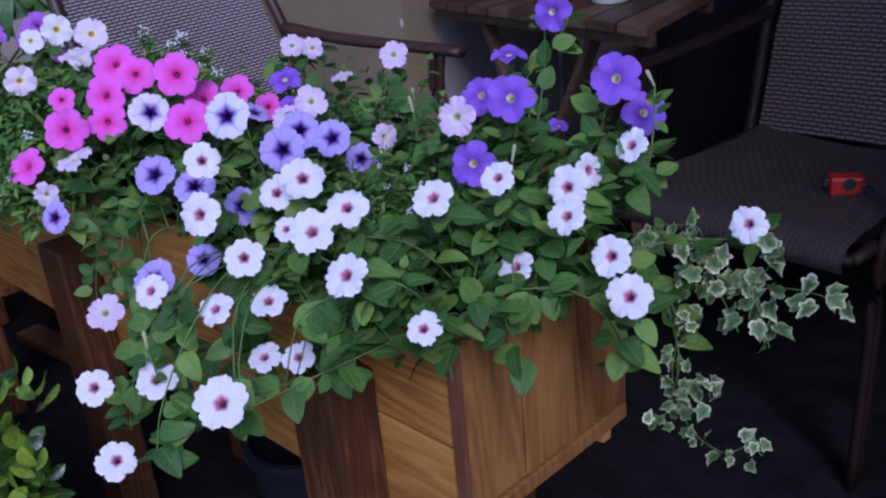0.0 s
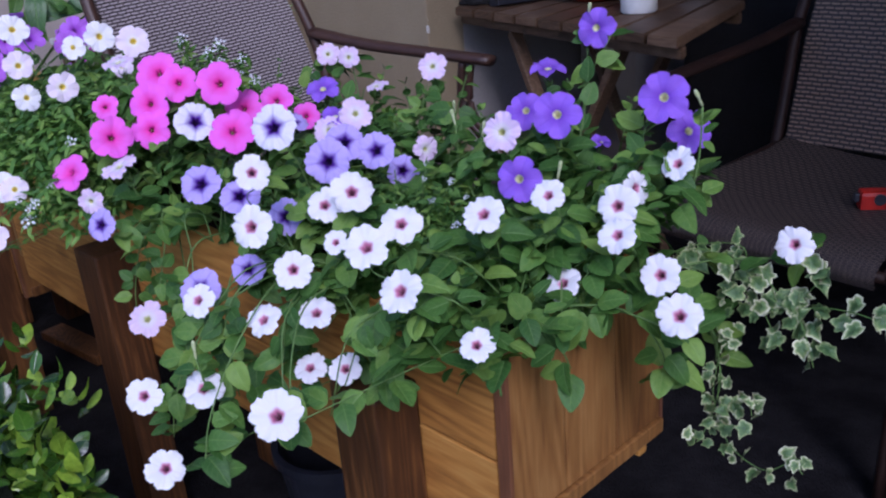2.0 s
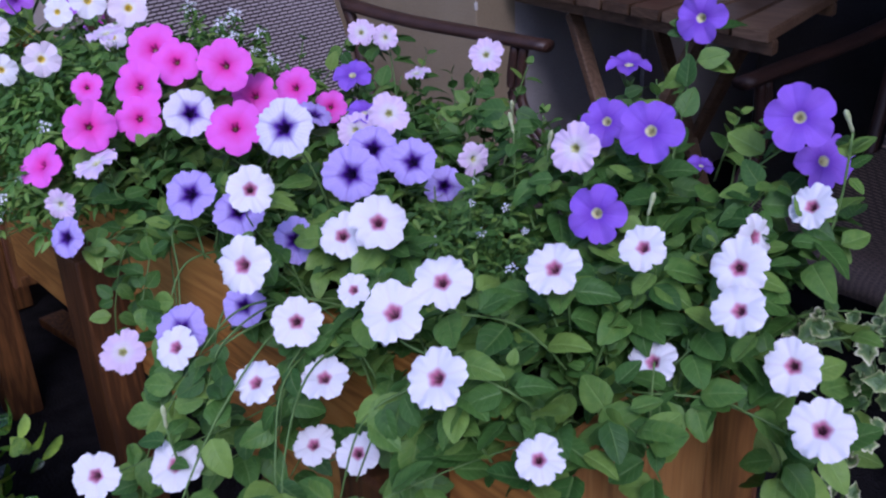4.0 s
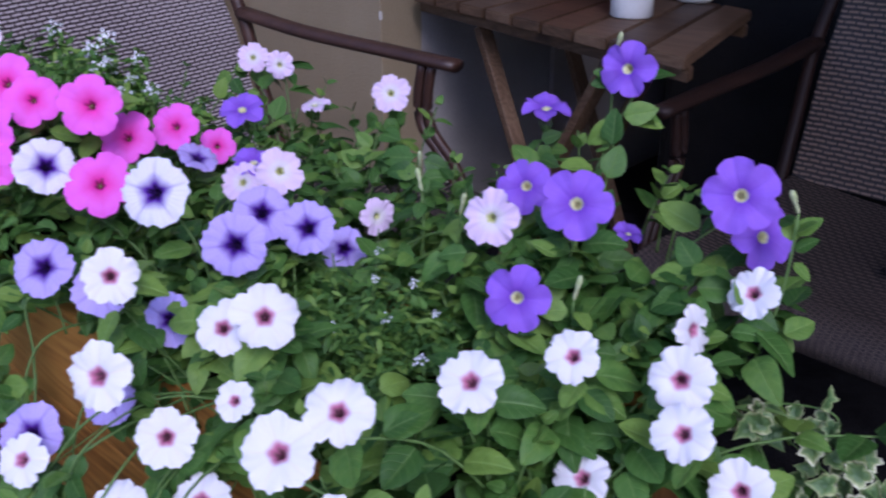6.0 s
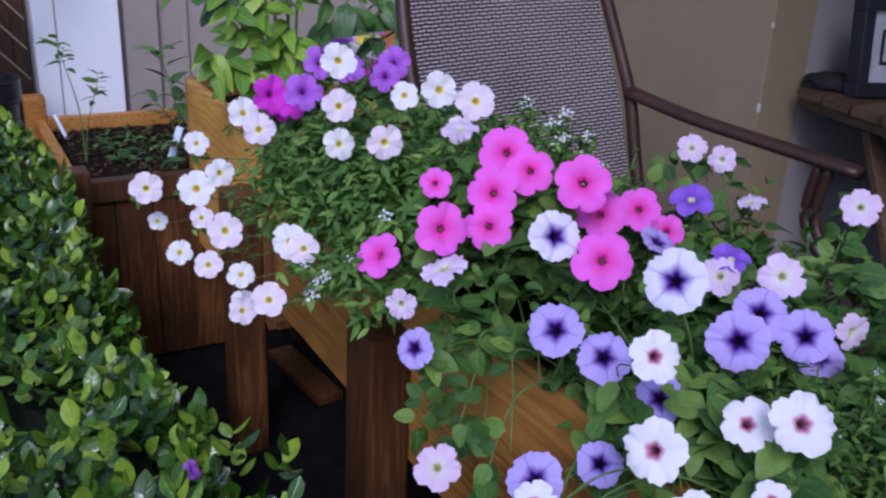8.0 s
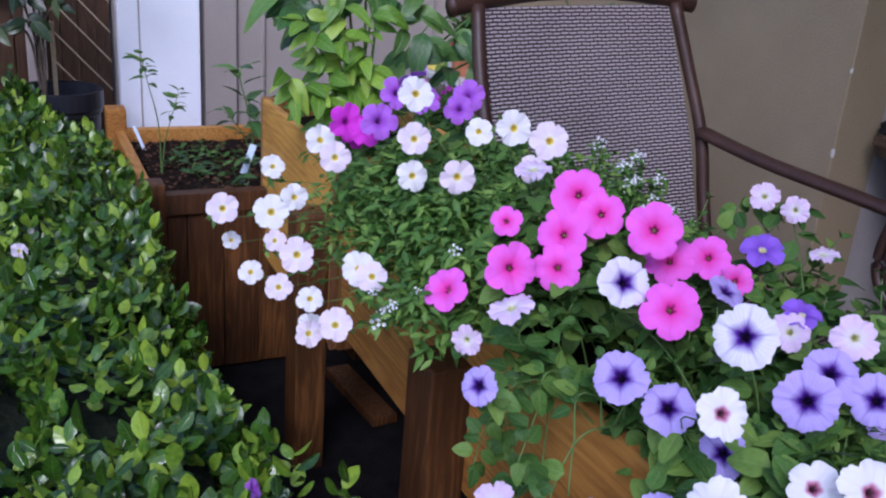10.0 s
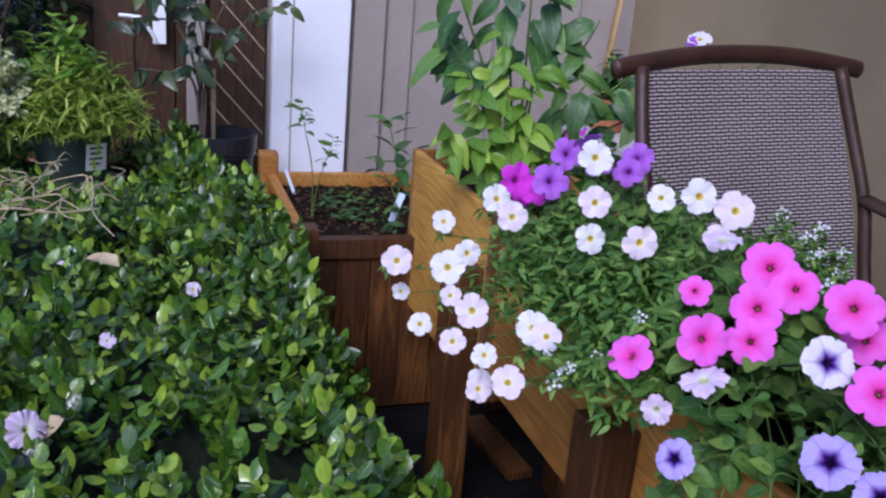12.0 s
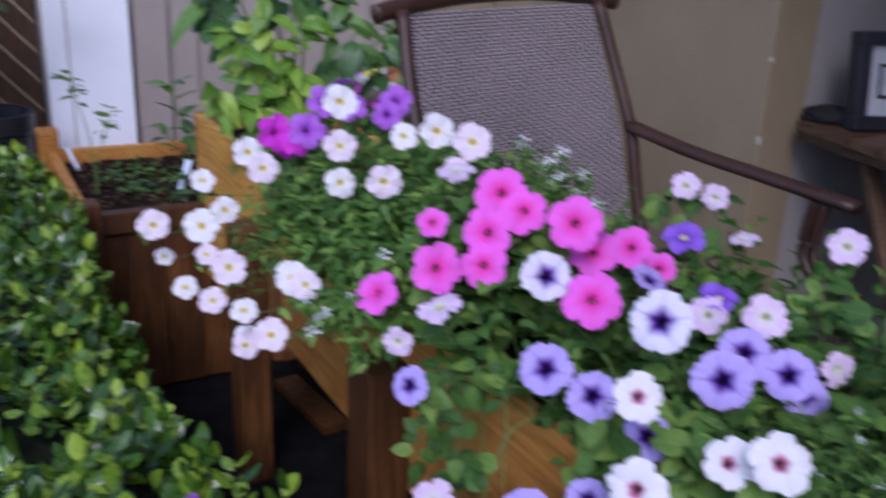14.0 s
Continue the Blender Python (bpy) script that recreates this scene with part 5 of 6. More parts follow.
def leafy_plant(name, label, root, stems_, leaf, size, per, material=STEM, radius=0.004, group="", category="plant", up=0.55, low=0.35):
    """Stems from one root with leaves along each; every leaf is a part."""
    root = Vector(root)
    ob = thing(name, label, category, group, "", root)
    for pts in stems_:
        line = smooth_path([Vector((0, 0, 0)), *[Vector(p) - root for p in pts]], 6)
        part("stem", tube(line, radius, 6, 0.35), material, ob, smooth=True)
        for k in range(per):
            q = line[int(len(line) * (low + (0.99 - low) * k / max(per - 1, 1)))] if per > 1 else line[-1]
            a = k * 2.4 + rnd(-0.5, 0.5)
            d = Vector((math.cos(a), math.sin(a), up + rnd(-0.5, 0.3)))
            m = Matrix.Translation(q) @ d.to_track_quat("Y", "Z").to_matrix().to_4x4() @ Matrix.Rotation(rnd(-0.5, 0.5), 4, "Y") @ Matrix.Scale(rnd(*size), 4)
            part("leaf", random.choice(leaf), None, ob, at=m)
    return ob


BIG = [leaf_mesh("pepper_leaf", PEPPER_LEAF, 0.085, 0.043, 0.3, d, 6, 0.8, 0.015, 0.015, True) for d in (0.25, 0.45, 0.7)]
MID = [leaf_mesh("seedling_leaf", PEPPER_LEAF, 0.045, 0.02, 0.2, d, 4, 1.0, 0.0, 0.006) for d in (0.2, 0.5)]
PALE = [leaf_mesh("tomato_leaf", PETUNIA_LEAF, 0.03, 0.015, 0.2, d, 3, 1.0, 0.0, 0.004) for d in (0.2, 0.5)]
BRIGHT = [leaf_mesh("basil_leaf", BASIL_LEAF, 0.07, 0.036, 0.35, d, 6, 0.8, 0.015, 0.012, True) for d in (0.2, 0.45, 0.7)]


def leafy_bush(name, label, root, tops, shapes, size, pairs, first=5):
    """Branching stems with drooping leaves turned to the light; every leaf is a part."""
    root = Vector(root)
    ob = thing(name, label, "plant", "", "", root)
    for tip in tops:
        t_ = Vector(tip)
        line = smooth_path([root, root.lerp(t_, 0.5) + Vector((0, 0, 0.04)), t_], 7)
        part("stem", tube([q - root for q in line], 0.0045, 6, 0.4), STEM, ob, smooth=True)
        for k, q in enumerate(line[first:]):
            for _ in range(pairs if k % 2 else 1):
                a_ = rnd(-2.6, 1.2)
                d = Vector((math.cos(a_), math.sin(a_), rnd(-0.85, 0.2))).normalized()
                n = Vector((0.75, -0.35, 0.7)) + Vector((rnd(-0.6, 0.6), rnd(-0.6, 0.6), rnd(-0.4, 0.4)))
                side = d.cross(n).normalized()
                m = Matrix((side, d, side.cross(d).normalized())).transposed().to_4x4()
                part("leaf", random.choice(shapes), None, ob, at=Matrix.Translation(q - root) @ m @ Matrix.Scale(rnd(*size), 4))
    return ob


leafy_bush("pepper_plant", "spreading pepper plant with dark green leaves", (-1.84, 0.17, 0.57),
           [(-1.78, 0.06, 1.12), (-1.76, -0.07, 0.98), (-1.78, 0.31, 1.02), (-1.78, 0.41, 0.9), (-1.9, 0.0, 1.0), (-1.82, 0.2, 1.08), (-1.76, 0.29, 0.88), (-1.8, -0.04, 1.08), (-1.74, 0.5, 0.84), (-1.8, 0.14, 1.15)], BIG, (0.8, 1.25), 1, 8)
leafy_bush("basil_plant", "bright yellow green leafy plant in pale planter", (-1.72, 0.1, 0.57),
           [(-1.7, 0.05, 0.98), (-1.69, -0.03, 0.9), (-1.68, 0.05, 0.86), (-1.66, 0.12, 0.8), (-1.69, -0.07, 0.78), (-1.68, 0.12, 0.92), (-1.67, 0.0, 0.74), (-1.66, 0.17, 0.76)], BRIGHT, (0.6, 1.05), 2, 4)
leafy_plant("tomato_seedling", "thin pale tomato seedling in the soil", (-2.42, -0.22, 0.34), [[(-2.41, -0.225, 0.5), (-2.4, -0.25, 0.62), (-2.4, -0.27, 0.7)], [(-2.41, -0.21, 0.45), (-2.4, -0.19, 0.53), (-2.4, -0.17, 0.6)]], PALE, (0.9, 1.6), 14, radius=0.0022, low=0.68)
leafy_plant("pepper_seedling", "small pepper seedling with white blooms", (-2.45, 0.06, 0.34), [[(-2.44, 0.04, 0.5), (-2.43, 0.01, 0.62), (-2.42, 0.0, 0.66)], [(-2.44, 0.05, 0.46), (-2.42, 0.08, 0.56)], [(-2.44, 0.02, 0.46), (-2.42, -0.05, 0.55)]], MID, (1.2, 2.0), 9, radius=0.003)
for x, y in ((-2.55, -0.12), (-2.45, -0.15), (-2.6, -0.05), (-2.35, -0.1), (-2.52, -0.02)):
    leafy_plant("seedling", "low green seedling in dark soil", (x, y, 0.33), [[(x + 0.02, y + 0.02, 0.37), (x + 0.03, y + 0.03, 0.4)], [(x - 0.03, y, 0.37), (x - 0.04, y - 0.02, 0.39)], [(x, y - 0.03, 0.37), (x + 0.02, y - 0.05, 0.39)]], PALE if x < -2.5 else MID, (0.6, 1.0), 7, radius=0.0015, group="seedlings")
leafy_plant("seedling", "leafy seedling beside the pale planter wall", (-2.18, -0.04, 0.34), [[(-2.16, -0.03, 0.42), (-2.15, -0.03, 0.47)], [(-2.16, -0.06, 0.4), (-2.14, -0.08, 0.45)]], MID, (0.8, 1.3), 8, radius=0.002, group="seedlings")
bm = box(-0.009, 0.009, -0.0008, 0.0008, -0.05, 0.035, 0.0004)
tag_mat = mottled("pale_blue_tag", (0.5, 0.62, 0.78), (0.7, 0.8, 0.9), 30, 0.5, 120, 0.05)
tagged(part("plant_label", bm, tag_mat, at=pose(-2.2, -0.02, 0.46, -12, 18, 70)), "pale blue plastic plant label in soil", "plant label")
tagged(part("plant_label", box(-0.005, 0.005, -0.0008, 0.0008, -0.07, 0.03, 0.0004), tag_mat, at=pose(-2.68, -0.25, 0.41, -10, -22, 80)), "thin white plant label stuck in soil", "plant label")


# Sling chairs
def sling_chair(label, back_cloth, seat_cloth, metal, foot):
    ob = thing("patio_chair", label, "chair", "sling chairs")
    W = 0.258
    back = [(0.19, 0.4, 0.0), (0.235, 0.52, 0.006), (0.27, 0.63, 0.01), (0.32, 0.76, 0.006), (0.375, 0.9, -0.004), (0.385, 0.925, -0.006)]
    rows_ = [[Vector((-W + 0.012 - dx + (2 * W - 0.024 + 2 * dx) * j / 10, y + 0.012 * math.sin(math.pi * j / 10), z)) for j in range(11)] for y, z, dx in back]
    part("back_sling", sheet(rows_, 0.004, "back_sling", back_cloth), None, ob, "woven back sling")
    seat = [(0.2, 0.405), (0.1, 0.395), (-0.05, 0.4), (-0.2, 0.41), (-0.32, 0.413), (-0.375, 0.406), (-0.396, 0.392), (-0.4, 0.376), (-0.392, 0.362)]
    rows_ = [[Vector((-W + 0.012 + (2 * W - 0.024) * j / 10, y, z - 0.02 * min(1, max(0, (y + 0.36) / 0.1)) * math.sin(math.pi * j / 10))) for j in range(11)] for y, z in seat]
    part("seat_sling", sheet(rows_, 0.004, "seat_sling", seat_cloth), None, ob, "woven brown seat sling")
    rail = smooth_path([(-W - 0.055, 0.385, 0.925), (-W, 0.39, 0.935), (-0.1, 0.395, 0.953), (0.1, 0.395, 0.953), (W, 0.39, 0.935), (W + 0.055, 0.385, 0.925)], 5)
    part("top_rail", tube(rail, 0.014, 10, 1.0, None, 1.35), metal, ob, smooth=True)
    part("front_rail", tube([(-W, -0.384, 0.382), (W, -0.384, 0.382)], 0.0105, 8), metal, ob, smooth=True)
    for s in (-1, 1):
        p = smooth_path([(s * (W + 0.005), 0.17, 0.36), (s * (W + 0.016), 0.23, 0.52), (s * (W + 0.02), 0.27, 0.66), (s * (W + 0.012), 0.33, 0.8), (s * (W - 0.004), 0.38, 0.93)], 5)
        part("back_post", tube(p, 0.014, 10), metal, ob, smooth=True)
        p = smooth_path([(s * (W + 0.02), 0.27, 0.668), (s * (W + 0.03), 0.1, 0.645), (s * (W + 0.035), -0.1, 0.634), (s * (W + 0.03), -0.28, 0.628)], 6)
        part("armrest", tube(p, 0.023, 10, 0.9, None, 0.6), metal, ob, "worn brown armrest", smooth=True)
        for dy in (0.0, 0.022):
            p = smooth_path([(s * (W + 0.03), -0.2 - dy, 0.622), (s * (W + 0.03), -0.188 - dy, 0.55), (s * (W + 0.028), -0.2 - dy, 0.495), (s * (W + 0.022), -0.255 - dy, 0.44), (s * (W + 0.014), -0.288 - dy, 0.38), (s * (W + 0.012), -0.292 - dy, 0.28), (s * (W + 0.02), -0.33 - dy, foot)], 5)
            part("front_leg", tube(p, 0.01, 8), metal, ob, smooth=True)
        p = smooth_path([(s * (W + 0.005), 0.17, 0.37), (s * (W + 0.012), 0.22, 0.2), (s * (W + 0.02), 0.42, foot)], 5)
        part("back_leg", tube(p, 0.013, 8), metal, ob, smooth=True)
        part("side_rail", tube(smooth_path([(s * W, 0.2, 0.39), (s * W, -0.1, 0.385), (s * W, -0.384, 0.384)], 4), 0.012, 8), metal, ob, smooth=True)
    return ob


chair = sling_chair("bronze framed patio chair with woven grey sling", SLING, SLING_SEAT, FRAME, (FLOOR_Z + 0.05) / 1.08)
chair.matrix_basis = pose(-1.146, 0.63, -0.05, 0, -1.6, 96) @ Matrix.Scale(1.08, 4)
# Same chair model; its shade comes from darker frame and sling colours
chair_b = sling_chair("patio chair with brown sling and frame darkened for shade", SLING_SHADED, SLING_SEAT, FRAME_SHADED, (FLOOR_Z + 0.03) / 1.02)
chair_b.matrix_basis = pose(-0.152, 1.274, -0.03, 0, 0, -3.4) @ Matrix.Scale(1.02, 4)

tape = thing("tape_measure", "red and black tape measure on the chair seat", "tape measure", at=(-0.045, 1.165, 0.366))
RED = mottled("red_plastic", (0.32, 0.01, 0.005), (0.44, 0.016, 0.007), 20, 0.4, 150, 0.05, spec=0.5)
bm = box(-0.036, 0.03, -0.019, 0.019, 0.0, 0.042, 0.008)
part("case", bm, RED, tape)
part("lock_button", box(-0.046, -0.034, -0.008, 0.008, 0.018, 0.036, 0.003), BLACK_PLASTIC, tape)
part("grip", box(0.02, 0.034, -0.02, 0.02, 0.002, 0.03, 0.004), BLACK_PLASTIC, tape)
bm = lathe([(0.012, -0.0005), (0.012, 0.0015)], 16)
bm.transform(Matrix.Translation((0, -0.0195, 0.027)) @ Matrix.Rotation(radians(90), 4, "X"))
part("badge", bm, BLACK_PLASTIC, tape)
tape.rotation_euler = (0, 0, radians(35))


# Folding table in the recess and what stands on it
TZ = 0.685
table = thing("folding_table", "dark slatted wooden folding table with crossed legs", "table", at=(-0.92, 1.35, 0))
FL, FR, BR, BL = Vector((-1.36, 1.325, 0)), Vector((-0.475, 1.115, 0)), Vector((-0.6, 1.65, 0)), Vector((-1.375, 1.86, 0))


def slab(corners, z0, z1, name, m):
    """A flat board with any four corners, in the table's own place."""
    bm_ = bmesh.new()
    low = [bm_.verts.new(p - table.location + Vector((0, 0, z0))) for p in corners]
    high = [bm_.verts.new(p - table.location + Vector((0, 0, z1))) for p in corners]
    bm_.faces.new(low[::-1])
    bm_.faces.new(high)
    for k in range(4):
        bm_.faces.new((low[k], low[(k + 1) % 4], high[(k + 1) % 4], high[k]))
    bmesh.ops.bevel(bm_, geom=bm_.edges[:], offset=0.003, segments=2, affect="EDGES")
    return part(name, bm_, m, table)


for k in range(9):
    u, v = (k + 0.04) / 9, (k + 0.96) / 9
    slab([FL.lerp(FR, u), FL.lerp(FR, v), BL.lerp(BR, v), BL.lerp(BR, u)], TZ - 0.024, TZ, "slat", WOOD_DARK)
for a_, b_ in ((0.05, 0.11), (0.88, 0.94)):
    slab([FL.lerp(BL, a_), FR.lerp(BR, a_), FR.lerp(BR, b_), FL.lerp(BL, b_)], TZ - 0.052, TZ - 0.0245, "crossbar", WOOD_DARK)
for f in (0.12, 0.8):
    l_, r_ = FL.lerp(BL, f), FR.lerp(BR, f)
    for t0, t1, off in ((0.26, 0.74, 0.0), (0.74, 0.26, 0.026)):
        p0, p1 = l_.lerp(r_, t0) + Vector((0, off, TZ - 0.06)), l_.lerp(r_, t1) + Vector((0, off, FLOOR_Z))
        bm = box(-0.019, 0.019, -0.011, 0.011, 0.0, (p1 - p0).length, 0.003)
        bm.transform(Matrix.Translation(p1 - table.location) @ (p0 - p1).to_track_quat("Z", "Y").to_matrix().to_4x4())
        part("leg", bm, WOOD_DARK, table)


CERAMIC = mottled("white_ceramic", (0.72, 0.7, 0.66), (0.8, 0.79, 0.76), 10, 0.3, 120, 0.03, spec=0.5)
BLUE = mottled("blue_band", (0.2, 0.35, 0.55), (0.28, 0.45, 0.66), 20, 0.4, 120, 0.05)
cup = thing("cup", "white cylinder cup with a blue band", "cup", at=(-0.765, 1.4, TZ + 0.001))
part("body", lathe([(0.042, 0.0), (0.047, 0.004), (0.048, 0.13), (0.044, 0.13), (0.043, 0.01)]), CERAMIC, cup, smooth=True)
part("band", lathe([(0.0485, 0.062), (0.0487, 0.064), (0.0487, 0.094), (0.0485, 0.096)]), BLUE, cup, "pale blue painted band", smooth=True)
jar = thing("jar", "small white ceramic jar with a lid", "jar", at=(-0.76, 1.67, TZ + 0.001))
part("body", lathe([(0.04, 0.0), (0.05, 0.01), (0.052, 0.06), (0.04, 0.08)]), CERAMIC, jar, smooth=True)
part("lid", lathe([(0.042, 0.08), (0.042, 0.09), (0.012, 0.1), (0.01, 0.112)]), CERAMIC, jar, smooth=True)
bowl = thing("bowl", "red ceramic bowl holding white gravel and leaves", "bowl", at=(-1.02, 1.56, TZ + 0.001))
part("shell", lathe([(0.05, 0.0), (0.085, 0.015), (0.112, 0.05), (0.12, 0.095), (0.113, 0.095), (0.105, 0.055), (0.06, 0.03)]), mottled("red_glaze", (0.4, 0.035, 0.018), (0.5, 0.06, 0.03), 10, 0.3, 120, 0.03, spec=0.5), bowl, smooth=True)
bm = bmesh.new()
bmesh.ops.create_icosphere(bm, subdivisions=4, radius=0.1)
for v in bm.verts:
    v.co = Vector((v.co.x, v.co.y, 0.075 + v.co.z * 0.25 + 0.012 * noise.noise(v.co * 60)))
part("filling", bm, CERAMIC, bowl, "white gravel filling", smooth=True)
for k in range(14):
    a = rnd(-1, 2.2)
    part("leaf", MID[k % 2], None, bowl, at=Matrix.Translation((0.05 + rnd(-0.03, 0.03), rnd(-0.03, 0.03), 0.09)) @ Vector((math.cos(a), math.sin(a), 0.6)).to_track_quat("Y", "Z").to_matrix().to_4x4())
pic = thing("picture_frame", "deep black shadow box frame with pale picture", "picture frame")
pic.matrix_basis = pose(-1.2, 1.44, TZ + 0.003, -8, 0, 72)
for z0, z1 in ((0.0, 0.034), (0.2, 0.234)):
    part("rail", box(-0.088, 0.088, -0.025, 0.025, z0, z1, 0.003), BLACK_PLASTIC, pic)
for s in (-1, 1):
    part("stile", box(s * 0.0735 - 0.0145, s * 0.0735 + 0.0145, -0.0245, 0.0245, 0.034, 0.2, 0.003), BLACK_PLASTIC, pic)
part("mat", box(-0.059, 0.059, -0.008, -0.004, 0.034, 0.2, 0), mottled("grey_print", (0.32, 0.34, 0.36), (0.5, 0.52, 0.54), 12, 0.5, 60, 0.05), pic, "pale grey print")
part("backing", box(-0.059, 0.059, 0.003, 0.018, 0.034, 0.2, 0), BLACK_PLASTIC, pic)
for bx in ((-0.026, 0.026, 0.075, 0.083), (-0.026, -0.018, 0.083, 0.15), (-0.026, 0.026, 0.15, 0.158), (0.018, 0.026, 0.083, 0.15)):
    part("printed_bar", box(bx[0], bx[1], -0.0095, -0.0082, bx[2], bx[3], 0), BLACK_PLASTIC, pic)
bm = bmesh.new()
bmesh.ops.create_icosphere(bm, subdivisions=4, radius=1.0)
for v in bm.verts:
    v.co = Vector((v.co.x * 0.075, v.co.y * 0.055, max(v.co.z, -0.3) * 0.03)) * (1 + 0.2 * noise.noise(v.co * 2.5))
bm.transform(Matrix.Translation((0, 0, 0.0118)))
glove = part("rag", bm, DARK, None, smooth=True, at=Matrix.Translation((-1.315, 1.41, TZ)) @ Matrix.Rotation(0.6, 4, "Z"))
tagged(glove, "crumpled black cloth on the table corner", "cloth")

# Added board whose paler colour gives the dim recess wall a bright patch
panel = thing("added_board", "pale grey board added to brighten the recess wall", "board", at=(-1.385, 2.14, FLOOR_Z))
part("sheet", box(-0.008, 0.008, -0.16, 0.16, 0.0, 0.62, 0.003), SIDING, panel)
# Near-black block added to stand for the unlit depth behind the table
cab = thing("recess_dark_block", "near-black block added for the recess's dark depth", "storage box", at=(0.1, 2.3, FLOOR_Z))
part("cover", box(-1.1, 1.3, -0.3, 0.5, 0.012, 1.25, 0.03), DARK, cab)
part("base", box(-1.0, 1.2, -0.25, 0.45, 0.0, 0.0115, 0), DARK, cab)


# Pots
def pot(name, label, x, y, z, r, hgt, material, soil=True, category="pot", taper=0.78):
    ob = thing(name, label, category, "", "", (x, y, z))
    part("shell", lathe([(r * taper, 0.0), (r * 0.95, hgt * 0.86), (r * 0.96, hgt * 0.87), (r, hgt * 0.88), (r, hgt), (r * 0.93, hgt), (r * 0.9, hgt * 0.8), (r * taper * 0.9, 0.02)], 36), material, ob, smooth=False)
    ring = lathe([(r * 1.005, hgt * 0.9), (r * 1.04, hgt * 0.91), (r * 1.04, hgt * 1.005), (r * 0.925, hgt * 1.005)], 36)
    bmesh.ops.delete(ring, geom=[f for f in ring.faces if len(f.verts) > 4], context="FACES_ONLY")
    part("rim", ring, material, ob)
    if soil:
        part("soil", lathe([(r * 0.3, hgt * 0.78), (r * 0.89, hgt * 0.79), (r * 0.89, hgt * 0.83), (r * 0.3, hgt * 0.85)], 24), SOIL, ob)
    return ob


pot("nursery_pot", "black plastic nursery pot under the planter", -0.645, 0.205, FLOOR_Z, 0.115, 0.2, BLACK_PLASTIC, False)
pot("nursery_pot", "tall black nursery pot with bare soil", -3.06, -0.45, FLOOR_Z, 0.135, 0.6, BLACK_PLASTIC)
STONE = mottled("grey_stone", (0.2, 0.2, 0.19), (0.36, 0.35, 0.33), 9, 0.85, 90, 0.6)
bm = bmesh.new()
bmesh.ops.create_icosphere(bm, subdivisions=4, radius=0.5)
for v in bm.verts:
    v.co = Vector((v.co.x * 0.42, v.co.y * 0.5, max(min(v.co.z, 0.36), -0.4))) * (1 + 0.05 * noise.noise(v.co * 6))
bm.transform(Matrix.Translation((-2.66, -0.83, 0.2)) @ Matrix.Diagonal((1, 1, 0.55, 1)))
stone = tagged(part("boulder", bm, STONE, smooth=True), "flat grey boulder standing in the hedge", "boulder")
HERB_Z = 0.395
herb_pot = pot("flower_pot", "dark green plastic pot with a white tag", -2.68, -0.89, HERB_Z, 0.115, 0.16, GREEN_PLASTIC)
part("tag", box(-0.001, 0.001, -0.03, 0.03, -0.035, 0.045, 0), CERAMIC, herb_pot, "white printed tag", at=pose(0.108, 0.07, 0.1, 0, 8, 28))
for k in range(4):
    part("printed_bar", box(0.0011, 0.0018, -0.02, 0.018 - 0.006 * (k % 2), 0.03 - k * 0.016, 0.036 - k * 0.016, 0), BLACK_PLASTIC, herb_pot, at=pose(0.108, 0.07, 0.1, 0, 8, 28))
HERB = [leaf_mesh("herb_leaf", HERB_LEAF, 0.055, 0.0095, 0.3, d, 3, 1.0) for d in (0.1, 0.4, 0.8)]
MINT = [leaf_mesh("mint_leaf", PETUNIA_LEAF, 0.045, 0.024, 0.25, d, 4, 1.0) for d in (0.1, 0.4)]


def tuft(name, label, root, height, spread, stems_, shapes, material, each, lean=(0, 0), size=(0.7, 1.2), category="plant", droop=0.75):
    """A bushy pot plant; its many small leaves are one part."""
    root = Vector(root)
    ob = thing(name, label, category, "", "", root)
    stalks = bmesh.new()
    rows_ = []
    for _ in range(stems_):
        a, r = rnd(0, 6.28), spread * math.sqrt(random.random())
        tip = Vector((r * math.cos(a) + lean[0], r * math.sin(a) + lean[1], height * rnd(0.55, 1.0) * (1 - droop * (r / spread) ** 2)))
        line = smooth_path([(rnd(-0.03, 0.03), rnd(-0.03, 0.03), 0), tip * 0.5 + Vector((0, 0, height * 0.12)), tip], 5)
        tube(line, 0.0016, 4, 0.5, stalks)
        for q in line[3:]:
            for _ in range(each):
                d = Vector((rnd(-1, 1), rnd(-1, 1), rnd(-0.3, 0.9)))
                rows_.append((random.randrange(len(shapes)), Matrix.Translation(q) @ d.to_track_quat("Y", "Z").to_matrix().to_4x4() @ Matrix.Scale(rnd(*size), 4)))
    tagged(part("stalk_tuft", stalks, STEM, ob, smooth=True), "", "", "", "stuff")
    f = part("foliage", scatter("foliage", shapes, rows_, material), None, ob)
    tagged(f, "", "", "", "stuff")
    return ob


tuft("herb", "feathery yellow green herb in the pot", (-2.68, -0.89, HERB_Z + 0.13), 0.27, 0.22, 150, HERB, HERB_LEAF, 4, (0.05, 0.02), (0.5, 1.2), droop=0.75)
tuft("herb", "broad leaved green herb behind feathery leaves", (-2.72, -0.92, HERB_Z + 0.12), 0.39, 0.22, 100, MINT, BASIL_LEAF, 2)
CREAM = [leaf_mesh("cream_petal", CREAM_LEAF, 0.025, 0.024, 0.3, d, 3, 0.6) for d in (0.1, 0.5)]
tuft("hydrangea", "cream flower heads above the hedge", (-2.6, -1.1, 0.5), 0.44, 0.15, 110, CREAM, CREAM_LEAF, 13, (0.0, 0.0), (0.45, 0.8), category="flower plant")
mag = thing("petunia_bloom", "single bright purple bloom beside cream flowers", "flower", at=(-2.72, -1.2, 0.83))
